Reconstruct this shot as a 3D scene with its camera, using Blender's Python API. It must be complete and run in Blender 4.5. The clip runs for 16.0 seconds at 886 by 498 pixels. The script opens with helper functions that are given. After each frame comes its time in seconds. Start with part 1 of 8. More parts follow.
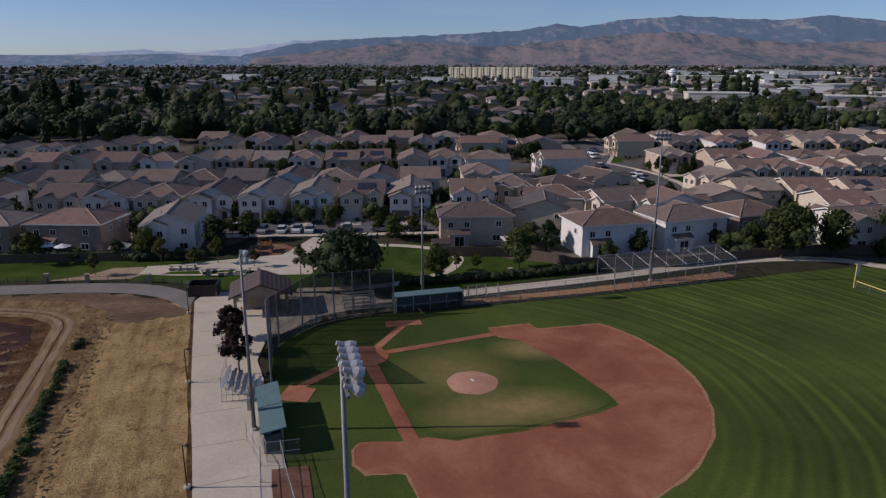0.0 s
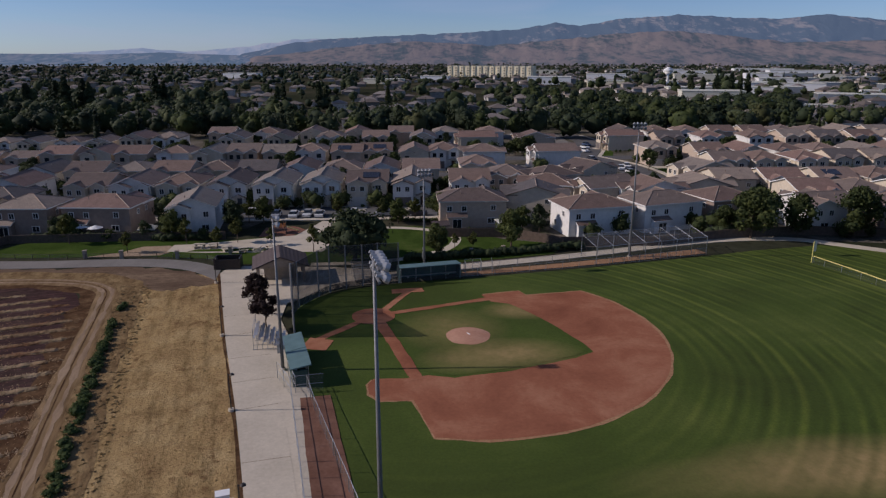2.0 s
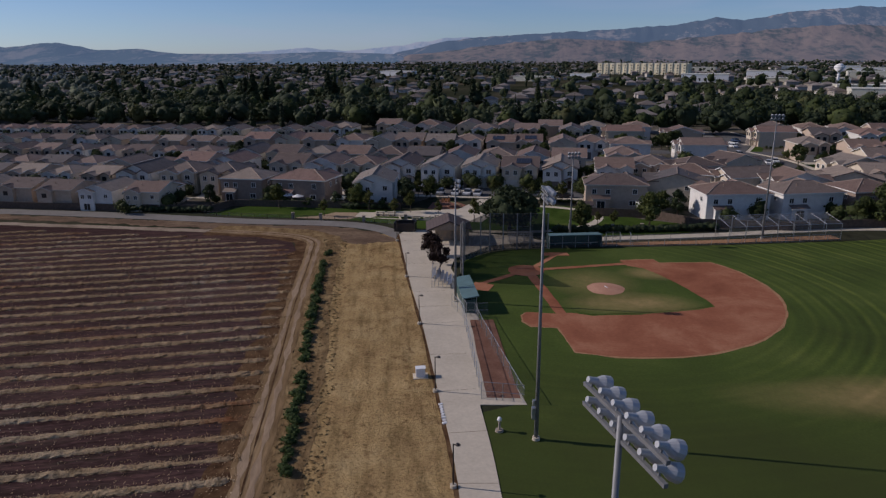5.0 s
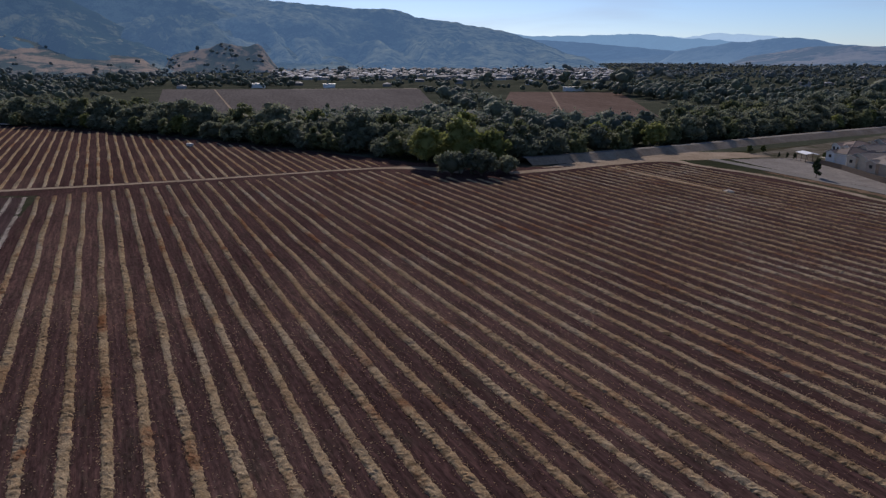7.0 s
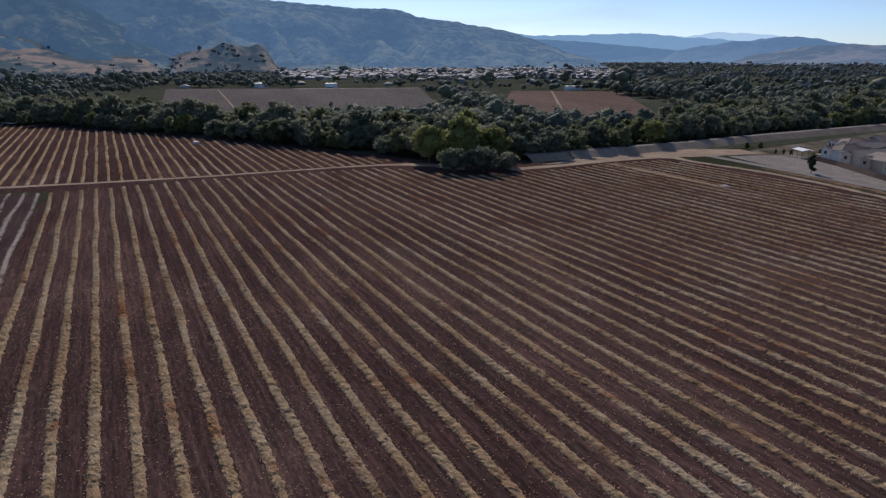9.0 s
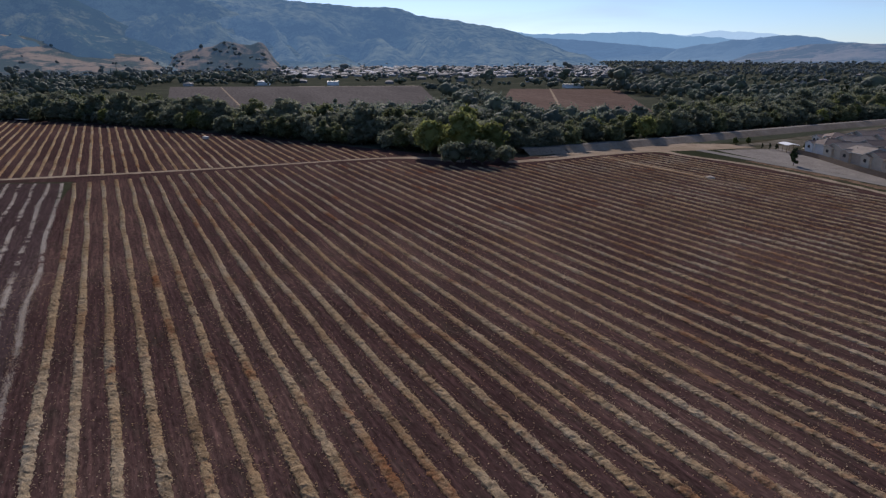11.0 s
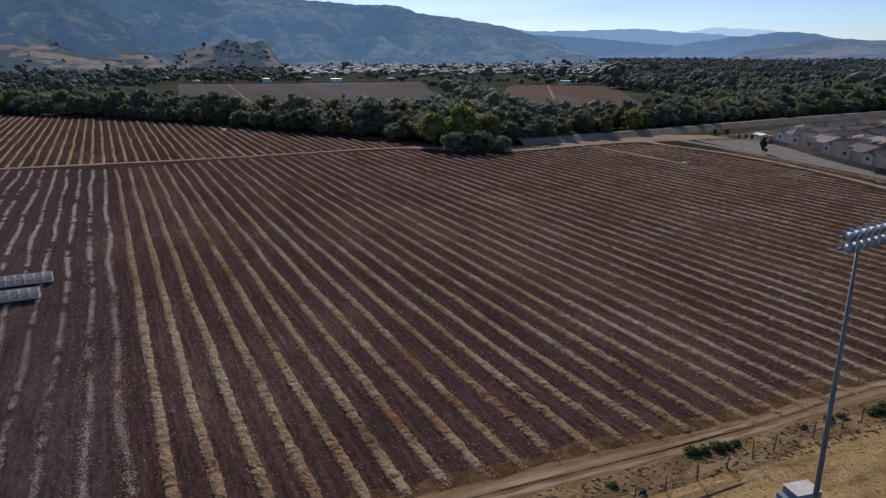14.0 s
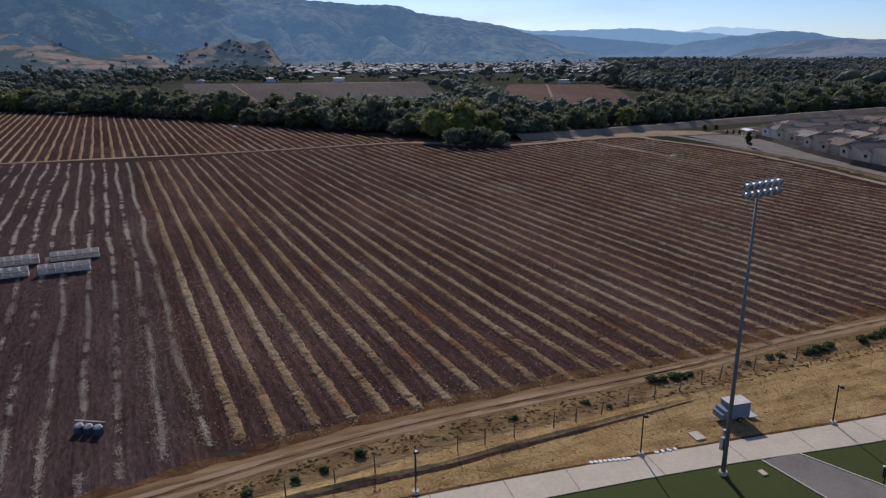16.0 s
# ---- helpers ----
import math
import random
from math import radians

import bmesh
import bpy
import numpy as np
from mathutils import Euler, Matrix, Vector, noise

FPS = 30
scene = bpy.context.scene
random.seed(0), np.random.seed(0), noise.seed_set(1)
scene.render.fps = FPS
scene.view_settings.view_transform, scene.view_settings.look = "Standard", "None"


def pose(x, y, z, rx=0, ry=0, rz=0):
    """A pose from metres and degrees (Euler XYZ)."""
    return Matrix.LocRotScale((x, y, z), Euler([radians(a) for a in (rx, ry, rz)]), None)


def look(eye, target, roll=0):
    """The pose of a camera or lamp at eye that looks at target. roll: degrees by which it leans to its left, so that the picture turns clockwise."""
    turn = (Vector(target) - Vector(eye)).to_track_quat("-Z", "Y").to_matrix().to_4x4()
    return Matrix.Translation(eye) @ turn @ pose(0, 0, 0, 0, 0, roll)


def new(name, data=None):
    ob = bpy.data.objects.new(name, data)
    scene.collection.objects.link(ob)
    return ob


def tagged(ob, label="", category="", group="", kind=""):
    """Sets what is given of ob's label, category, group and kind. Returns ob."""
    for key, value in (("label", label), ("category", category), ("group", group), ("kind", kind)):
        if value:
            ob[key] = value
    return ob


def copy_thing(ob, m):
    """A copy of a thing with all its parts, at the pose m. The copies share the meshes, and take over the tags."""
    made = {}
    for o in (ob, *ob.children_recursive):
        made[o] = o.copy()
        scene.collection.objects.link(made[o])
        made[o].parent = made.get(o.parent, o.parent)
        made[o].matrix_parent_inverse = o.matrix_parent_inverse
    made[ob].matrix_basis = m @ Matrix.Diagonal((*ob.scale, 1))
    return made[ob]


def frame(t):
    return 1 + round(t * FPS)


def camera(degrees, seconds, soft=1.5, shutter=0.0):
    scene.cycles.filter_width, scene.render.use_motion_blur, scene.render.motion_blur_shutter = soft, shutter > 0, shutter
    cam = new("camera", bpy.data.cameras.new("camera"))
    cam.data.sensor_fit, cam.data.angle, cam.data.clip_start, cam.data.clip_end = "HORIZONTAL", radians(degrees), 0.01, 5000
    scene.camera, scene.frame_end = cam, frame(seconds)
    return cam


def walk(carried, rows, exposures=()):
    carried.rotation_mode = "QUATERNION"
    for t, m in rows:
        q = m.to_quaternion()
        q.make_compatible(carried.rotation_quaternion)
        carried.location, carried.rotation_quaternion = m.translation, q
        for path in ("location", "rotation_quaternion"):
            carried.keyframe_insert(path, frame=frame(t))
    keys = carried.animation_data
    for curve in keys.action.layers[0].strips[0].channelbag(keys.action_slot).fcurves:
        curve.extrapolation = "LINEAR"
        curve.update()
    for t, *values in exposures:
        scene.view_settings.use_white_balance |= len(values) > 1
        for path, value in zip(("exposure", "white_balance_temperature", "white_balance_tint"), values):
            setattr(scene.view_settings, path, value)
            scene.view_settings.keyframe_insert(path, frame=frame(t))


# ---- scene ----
cam = camera(65.9, 16.0, soft=1.3)
EXPOSURES = [(0.0, -0.03, 6150, 22), (3.7, -0.06, 6150, 22), (5.8, -0.16, 6100, 20), (6.5, -0.16, 6100, 20), (7.0, 0.08, 6150, 19), (8.5, 0.29, 6150, 18), (12.0, 0.29, 6150, 18), (16.0, 0.23, 6150, 18)]
PATH = [
    (0, (-2.005, -2.144, 33.566), (-1.926, -0.219, 33.028), -0.0),
    (0.5, (-2.107, -4.835, 33.461), (-2.028, -2.911, 32.922), 0.0),
    (1, (-2.23, -7.769, 33.422), (-2.15, -5.845, 32.883), -0.0),
    (1.5, (-2.392, -10.872, 33.423), (-2.311, -8.949, 32.883), -0.0),
    (2, (-2.577, -14.2, 33.385), (-2.495, -12.276, 32.844), 0.0),
    (2.5, (-2.779, -17.901, 33.358), (-2.696, -15.978, 32.816), 0.0),
    (3, (-2.969, -21.435, 33.382), (-2.886, -19.512, 32.839), -0.0),
    (3.5, (-3.176, -25.023, 33.399), (-3.092, -23.1, 32.855), -0.0),
    (3.7, (-3.261, -26.364, 33.409), (-3.177, -24.442, 32.864), -0.0),
    (5.8, (-4.577, -37.786, 33.554), (-5.704, -36.225, 33.012), -0.6),
    (6, (-4.863, -38.29, 33.525), (-6.24, -36.944, 32.984), -0.6),
    (6.5, (-5.87, -38.308, 33.389), (-7.685, -37.663, 32.85), -0.2),
    (7, (-6.739, -37.805, 33.369), (-8.651, -37.574, 32.828), 0.0),
    (7.5, (-6.611, -37.866, 33.292), (-8.522, -37.636, 32.751), -0.0),
    (8, (-5.741, -38.108, 33.189), (-7.653, -37.879, 32.648), 0.0),
    (8.5, (-4.322, -38.369, 33.163), (-6.234, -38.142, 32.622), 0.0),
    (9, (-2.363, -38.67, 33.155), (-4.275, -38.443, 32.613), -0.1),
    (11.5, (11.802, -40.641, 33.012), (9.892, -40.414, 32.465), -0.1),
    (12, (15.286, -41.078, 33.112), (13.375, -40.851, 32.564), -0.2),
    (12.5, (19.034, -41.701, 33.281), (17.124, -41.474, 32.731), -0.2),
    (13, (22.971, -42.269, 33.359), (21.062, -42.042, 32.809), -0.2),
    (13.5, (26.848, -42.846, 33.443), (24.939, -42.621, 32.891), -0.2),
    (14, (30.588, -43.554, 33.404), (28.679, -43.328, 32.851), -0.2),
    (14.5, (34.352, -44.05, 33.31), (32.443, -43.824, 32.757), -0.2),
    (15, (38.152, -44.501, 33.248), (36.243, -44.276, 32.695), -0.2),
    (15.5, (41.469, -44.962, 33.294), (39.56, -44.739, 32.741), -0.2),
    (16, (43.835, -45.574, 33.431), (41.926, -45.35, 32.877), -0.3),
]
walk(cam, [(t, look(e, g, r)) for t, e, g, r in PATH], EXPOSURES)

# ---- sky, sun ----
SUN_EL, SUN_DIR = 30.0, Vector((-0.866, 0.012, 0.5)).normalized()
world = bpy.data.worlds.new("sky")
scene.world = world
world.use_nodes = True
wn = world.node_tree
bg = wn.nodes["Background"]
sky = wn.nodes.new("ShaderNodeTexSky")
sky.sky_type = "NISHITA"
sky.sun_disc = False
sky.sun_elevation = radians(SUN_EL)
sky.sun_rotation = radians(270)
sky.air_density, sky.dust_density, sky.ozone_density = 0.8, 0.2, 5.0
# thin streaks of high cloud
wc = wn.nodes.new("ShaderNodeTexCoord")
wm = wn.nodes.new("ShaderNodeMapping")
wm.inputs["Scale"].default_value = (1.2, 1.2, 9.0)
wx = wn.nodes.new("ShaderNodeTexNoise")
wx.inputs["Scale"].default_value, wx.inputs["Detail"].default_value, wx.inputs["Distortion"].default_value = 2.2, 6.0, 0.6
wr = wn.nodes.new("ShaderNodeMapRange")
wr.inputs["From Min"].default_value, wr.inputs["From Max"].default_value, wr.inputs["To Max"].default_value = 0.48, 0.75, 0.35
wk = wn.nodes.new("ShaderNodeMix")
wk.data_type = "RGBA"
wk.inputs[7].default_value = (5.2, 5.6, 6.4, 1)
wn.links.new(wc.outputs["Generated"], wm.inputs[0])
wn.links.new(wm.outputs[0], wx.inputs["Vector"])
wn.links.new(wx.outputs["Fac"], wr.inputs["Value"])
wn.links.new(wr.outputs[0], wk.inputs[0])
wn.links.new(sky.outputs[0], wk.inputs[6])
# bluish haze towards the horizon
wz = wn.nodes.new("ShaderNodeSeparateXYZ")
wh = wn.nodes.new("ShaderNodeMapRange")
wh.inputs["From Min"].default_value, wh.inputs["From Max"].default_value = 0.22, -0.02
wt = wn.nodes.new("ShaderNodeMix")
wt.data_type, wt.blend_type = "RGBA", "MULTIPLY"
wt.inputs[7].default_value = (0.92, 1.0, 1.1, 1)
wn.links.new(wc.outputs["Generated"], wz.inputs[0])
wn.links.new(wz.outputs[2], wh.inputs["Value"])
wn.links.new(wh.outputs[0], wt.inputs[0])
wn.links.new(wk.outputs[2], wt.inputs[6])
wn.links.new(wt.outputs[2], bg.inputs[0])
bg.inputs[1].default_value = 0.075
sun_data = bpy.data.lights.new("sun", "SUN")
sun_data.energy, sun_data.angle, sun_data.color = 3.3, radians(0.6), (1.0, 0.9, 0.76)
sun = new("sun", sun_data)
sun.rotation_euler = (-SUN_DIR).to_track_quat("-Z", "Y").to_euler()
sun.location = (-200, 0, 200)
scene.view_settings.exposure = 0.0

# ---- material helpers ----
def nodes_of(name):
    m = bpy.data.materials.new(name)
    m.use_nodes = True
    nt = m.node_tree
    return m, nt, nt.nodes["Principled BSDF"]


def node(nt, kind, **sets):
    n = nt.nodes.new(kind)
    for k, v in sets.items():
        n.inputs[k].default_value = v
    return n


def place(nt, scale=(1, 1, 1), turn=0.0):
    g = nt.nodes.new("ShaderNodeNewGeometry")
    mp = nt.nodes.new("ShaderNodeMapping")
    mp.inputs["Rotation"].default_value = (0, 0, radians(turn))
    nt.links.new(g.outputs["Position"], mp.inputs[0])
    if scale == (1, 1, 1):
        return mp.outputs[0]
    st = nt.nodes.new("ShaderNodeMapping")
    st.inputs["Scale"].default_value = scale
    nt.links.new(mp.outputs[0], st.inputs[0])
    return st.outputs[0]


def noise_fac(nt, vec, scale, detail=5.0, rough=0.6, dist=0.0):
    n = node(nt, "ShaderNodeTexNoise", Scale=scale, Detail=detail, Roughness=rough, Distortion=dist)
    nt.links.new(vec, n.inputs["Vector"])
    return n.outputs["Fac"]


def ramp(nt, fac, stops):
    r = nt.nodes.new("ShaderNodeValToRGB")
    e = r.color_ramp.elements
    while len(e) < len(stops):
        e.new(0.5)
    for k, (p, c) in zip(e, stops):
        k.position = p
        k.color = (*c, 1) if len(c) == 3 else c
    nt.links.new(fac, r.inputs[0])
    return r.outputs[0]


def mix(nt, fac, a, b, mode="MIX"):
    m = nt.nodes.new("ShaderNodeMix")
    m.data_type = "RGBA"
    m.blend_type = mode
    for sock, v in ((m.inputs[0], fac), (m.inputs[6], a), (m.inputs[7], b)):
        if isinstance(v, (int, float)):
            sock.default_value = v
        elif isinstance(v, tuple):
            sock.default_value = (*v, 1)
        else:
            nt.links.new(v, sock)
    return m.outputs[2]


def math_node(nt, op, a, b=None, clamp=False):
    m = nt.nodes.new("ShaderNodeMath")
    m.operation = op
    m.use_clamp = clamp
    for sock, v in ((m.inputs[0], a), (m.inputs[1], b)):
        if v is None:
            continue
        if isinstance(v, (int, float)):
            sock.default_value = v
        else:
            nt.links.new(v, sock)
    return m.outputs[0]


def bumped(nt, bsdf, fac, strength, distance):
    b = node(nt, "ShaderNodeBump", Strength=strength, Distance=distance)
    nt.links.new(fac, b.inputs["Height"])
    nt.links.new(b.outputs[0], bsdf.inputs["Normal"])


def grey(v):
    return (v, v, v)


def ground_mat(name, coarse, fine, scale=0.12, fine_scale=2.2, stretch=(1, 1, 1), turn=0.0, rough=0.95, bump=0.5, depth=0.12):
    """Ground: a coarse colour field, multiplied by a fine grain, with relief."""
    m, nt, b = nodes_of(name)
    v = place(nt, stretch, turn)
    c = ramp(nt, noise_fac(nt, v, scale, 6, 0.65, 0.4), coarse)
    f = noise_fac(nt, v, fine_scale, 8, 0.7)
    col = mix(nt, 1.0, c, ramp(nt, f, fine), "MULTIPLY")
    nt.links.new(col, b.inputs["Base Color"])
    b.inputs["Roughness"].default_value = rough
    b.inputs["Specular IOR Level"].default_value = 0.15 if rough < 0.95 else 0.0
    bumped(nt, b, f, bump, depth)
    return m


def plain_mat(name, color, rough=0.6, metal=0.0, vary=0.25, scale=3.0, bump=0.0, spec=0.4):
    m, nt, b = nodes_of(name)
    v = place(nt)
    f = noise_fac(nt, v, scale, 6, 0.65)
    lo = tuple(c * (1 - vary) for c in color)
    hi = tuple(min(1, c * (1 + vary)) for c in color)
    nt.links.new(ramp(nt, f, [(0.3, lo), (0.7, hi)]), b.inputs["Base Color"])
    b.inputs["Roughness"].default_value = rough
    b.inputs["Metallic"].default_value = metal
    b.inputs["Specular IOR Level"].default_value = spec
    if bump:
        bumped(nt, b, f, bump, 0.03)
    return m


def random_mat(name, stops, rough=0.8, grain=12.0, vary=0.22, wave=0.0, whole=False):
    """One colour of the ramp for each object (whole: for all parts of a thing), with stains; wave: courses of tiles, per metre of height."""
    m, nt, b = nodes_of(name)
    oi = nt.nodes.new("ShaderNodeObjectInfo")
    r = nt.nodes.new("ShaderNodeValToRGB")
    r.color_ramp.interpolation = "CONSTANT"
    e = r.color_ramp.elements
    while len(e) < len(stops):
        e.new(0.5)
    for i, (k, c) in enumerate(zip(e, stops)):
        k.position = i / len(stops)
        k.color = (*c, 1)
    if whole:
        wh = nt.nodes.new("ShaderNodeTexWhiteNoise")
        nt.links.new(oi.outputs["Location"], wh.inputs["Vector"])
        nt.links.new(wh.outputs["Value"], r.inputs[0])
    else:
        nt.links.new(oi.outputs["Random"], r.inputs[0])
    v = place(nt)
    f = noise_fac(nt, v, 0.6, 6, 0.7)
    g = noise_fac(nt, v, grain, 4, 0.7)
    col = mix(nt, 1.0, r.outputs[0], ramp(nt, f, [(0.3, grey(1 - vary)), (0.7, grey(1.0))]), "MULTIPLY")
    col = mix(nt, 1.0, col, ramp(nt, g, [(0.3, grey(1 - vary)), (0.7, grey(1.0))]), "MULTIPLY")
    if wave:
        sep = nt.nodes.new("ShaderNodeSeparateXYZ")
        nt.links.new(v, sep.inputs[0])
        s = math_node(nt, "SINE", math_node(nt, "MULTIPLY", sep.outputs[2], wave))
        s = math_node(nt, "ADD", math_node(nt, "MULTIPLY", s, 0.5), 0.5)
        col = mix(nt, 1.0, col, ramp(nt, s, [(0.0, grey(0.86)), (0.5, grey(1.0))]), "MULTIPLY")
        bumped(nt, b, s, 0.35, 0.04)
    else:
        bumped(nt, b, g, 0.3, 0.02)
    nt.links.new(col, b.inputs["Base Color"])
    b.inputs["Roughness"].default_value = rough
    b.inputs["Specular IOR Level"].default_value = 0.25
    return m


def leaf_mat(name, stops, glow=0.12, size=0.35, clump=0.55, patchy=0.35, each=0.22):
    """Foliage: colour by clump, some light through the leaves."""
    m, nt, b = nodes_of(name)
    g = nt.nodes.new("ShaderNodeNewGeometry")
    oi = nt.nodes.new("ShaderNodeObjectInfo")
    v = place(nt)
    f = noise_fac(nt, v, size, 4, 0.6)
    k = math_node(nt, "MULTIPLY", g.outputs["Random Per Island"], clump)
    k = math_node(nt, "ADD", k, math_node(nt, "MULTIPLY", f, patchy))
    k = math_node(nt, "ADD", k, math_node(nt, "MULTIPLY", oi.outputs["Random"], each), True)
    col = ramp(nt, k, stops)
    nt.links.new(col, b.inputs["Base Color"])
    b.inputs["Roughness"].default_value = 0.75
    b.inputs["Specular IOR Level"].default_value = 0.2
    t = nt.nodes.new("ShaderNodeBsdfTranslucent")
    nt.links.new(col, t.inputs[0])
    ms = nt.nodes.new("ShaderNodeMixShader")
    ms.inputs[0].default_value = glow
    nt.links.new(b.outputs[0], ms.inputs[1])
    nt.links.new(t.outputs[0], ms.inputs[2])
    nt.links.new(ms.outputs[0], nt.nodes["Material Output"].inputs[0])
    return m


def net_mat(name, color, cover):
    """Wire mesh or netting finer than the eye resolves: part cover, part see-through."""
    m, nt, b = nodes_of(name)
    b.inputs["Base Color"].default_value = (*color, 1)
    b.inputs["Roughness"].default_value = 0.6
    t = nt.nodes.new("ShaderNodeBsdfTransparent")
    ms = nt.nodes.new("ShaderNodeMixShader")
    f = noise_fac(nt, place(nt), 0.8, 4, 0.6)
    nt.links.new(math_node(nt, "MULTIPLY", math_node(nt, "ADD", f, 0.5), cover), ms.inputs[0])
    nt.links.new(t.outputs[0], ms.inputs[1])
    nt.links.new(b.outputs[0], ms.inputs[2])
    nt.links.new(ms.outputs[0], nt.nodes["Material Output"].inputs[0])
    return m


FINE = [(0.25, grey(0.45)), (0.5, grey(0.85)), (0.75, grey(1.15))]
ROW_TURN = 19.2
M_FAR = ground_mat("valley_floor", [(0.3, (0.026, 0.034, 0.018)), (0.5, (0.05, 0.052, 0.033)), (0.7, (0.12, 0.098, 0.068))], FINE, 0.012, 0.3)
M_YARD = ground_mat("yards", [(0.35, (0.05, 0.055, 0.03)), (0.5, (0.13, 0.115, 0.09)), (0.65, (0.2, 0.18, 0.15))], FINE, 0.11, 1.5)
def soil_mat(name, coarse, marks):
    """Tilled soil with faint tool marks along the rows."""
    m, nt, b = nodes_of(name)
    v = place(nt, (1, 1, 1), -ROW_TURN)
    c = ramp(nt, noise_fac(nt, place(nt, (0.35, 1, 1), -ROW_TURN), 0.06, 6, 0.65, 0.4), coarse)
    f = noise_fac(nt, place(nt, (0.3, 1, 1), -ROW_TURN), 2.6, 8, 0.72)
    sep = nt.nodes.new("ShaderNodeSeparateXYZ")
    nt.links.new(v, sep.inputs[0])
    w = math_node(nt, "ADD", sep.outputs[1], math_node(nt, "MULTIPLY", noise_fac(nt, v, 0.08, 4, 0.6), 1.2))
    s1 = math_node(nt, "SINE", math_node(nt, "MULTIPLY", w, 2 * math.pi / 1.1))
    s1 = math_node(nt, "ADD", math_node(nt, "MULTIPLY", s1, 0.5), 0.5)
    s1 = math_node(nt, "MULTIPLY", s1, noise_fac(nt, place(nt, (0.1, 1, 1), -ROW_TURN), 0.5, 5, 0.7))
    weeds = ramp(nt, noise_fac(nt, place(nt, (0.3, 1, 1), -ROW_TURN), 0.5, 7, 0.75), [(0.5, (0, 0, 0)), (0.66, (0.75, 0.75, 0.75))])
    c = mix(nt, weeds, c, (0.048, 0.038, 0.03))
    col = mix(nt, 1.0, c, ramp(nt, f, [(0.3, grey(0.42)), (0.48, grey(0.88)), (0.68, grey(1.45))]), "MULTIPLY")
    streak = noise_fac(nt, place(nt, (0.05, 1, 1), -ROW_TURN), 1.7, 7, 0.7)
    col = mix(nt, 1.0, col, ramp(nt, streak, [(0.36, grey(0.72)), (0.5, grey(1.0)), (0.66, (1.0 + marks, 1.0 + marks * 0.86, 1.0 + marks * 0.74))]), "MULTIPLY")
    nt.links.new(col, b.inputs["Base Color"])
    b.inputs["Roughness"].default_value = 0.95
    b.inputs["Specular IOR Level"].default_value = 0.0
    bumped(nt, b, math_node(nt, "ADD", f, math_node(nt, "ADD", streak, math_node(nt, "MULTIPLY", s1, 0.3))), 0.6, 0.12)
    return m


M_SOIL = soil_mat("tilled_soil", [(0.3, (0.048, 0.0275, 0.026)), (0.52, (0.07, 0.042, 0.039)), (0.7, (0.109, 0.067, 0.057))], 0.6)
M_BARE = soil_mat("harvested_soil", [(0.3, (0.056, 0.038, 0.038)), (0.55, (0.075, 0.051, 0.05)), (0.72, (0.11, 0.077, 0.072))], 0.25)
def dry_grass():
    """Mown dry grass: straw-gold with brown clumps and bare streaks along the strip."""
    m, nt, b = nodes_of("dry_grass")
    v = place(nt)
    lane = place(nt, (1, 0.12, 1), -14.0)
    base = ramp(nt, noise_fac(nt, v, 0.22, 7, 0.68, 0.4), [(0.3, (0.265, 0.17, 0.08)), (0.5, (0.38, 0.26, 0.118)), (0.7, (0.47, 0.34, 0.168))])
    base = mix(nt, 1.0, base, ramp(nt, noise_fac(nt, lane, 0.9, 6, 0.65), [(0.34, grey(0.66)), (0.5, grey(1.0)), (0.66, grey(1.15))]), "MULTIPLY")
    clump = ramp(nt, noise_fac(nt, place(nt, (1, 0.7, 1), -14.0), 0.8, 6, 0.66, 0.3), [(0.53, (0, 0, 0)), (0.64, (0.85, 0.85, 0.85))])
    where = ramp(nt, noise_fac(nt, v, 0.09, 4, 0.6), [(0.4, (0.15, 0.15, 0.15)), (0.58, (1, 1, 1))])
    base = mix(nt, mix(nt, 1.0, clump, where, "MULTIPLY"), base, (0.17, 0.098, 0.046))
    f = noise_fac(nt, v, 3.2, 8, 0.74)
    col = mix(nt, 1.0, base, ramp(nt, f, [(0.34, grey(0.45)), (0.47, grey(0.95)), (0.7, grey(1.2))]), "MULTIPLY")
    nt.links.new(col, b.inputs["Base Color"])
    b.inputs["Roughness"].default_value = 0.95
    b.inputs["Specular IOR Level"].default_value = 0.0
    bumped(nt, b, f, 0.9, 0.2)
    return m


M_TAN = dry_grass()
M_WEED = ground_mat("weedy_verge", [(0.3, (0.13, 0.082, 0.042)), (0.5, (0.24, 0.16, 0.08)), (0.7, (0.38, 0.27, 0.135))], FINE, 0.5, 2.6, (1, 0.5, 1), -14.0, bump=0.8, depth=0.2)
M_TRACK = ground_mat("dirt_track", [(0.3, (0.15, 0.095, 0.048)), (0.5, (0.225, 0.15, 0.08)), (0.7, (0.31, 0.215, 0.12))], [(0.3, grey(0.6)), (0.6, grey(1.1))], 0.6, 2.4, (1, 0.1, 1), -14.0)
M_PALEDIRT = ground_mat("pale_bare_dirt", [(0.3, (0.24, 0.185, 0.13)), (0.5, (0.31, 0.245, 0.18)), (0.7, (0.39, 0.315, 0.24))], [(0.3, grey(0.7)), (0.6, grey(1.06))], 0.12, 1.2)
M_BROWNDIRT = ground_mat("brown_bare_dirt", [(0.3, (0.12, 0.08, 0.055)), (0.5, (0.18, 0.125, 0.085)), (0.7, (0.26, 0.185, 0.12))], FINE, 0.25, 2.0, (0.4, 1, 1), 0.0)
M_PEN = ground_mat("pen_clay", [(0.3, (0.16, 0.08, 0.055)), (0.7, (0.25, 0.135, 0.095))], [(0.3, grey(0.8)), (0.7, grey(1.06))], 0.4, 3.0, bump=0.3, depth=0.03)
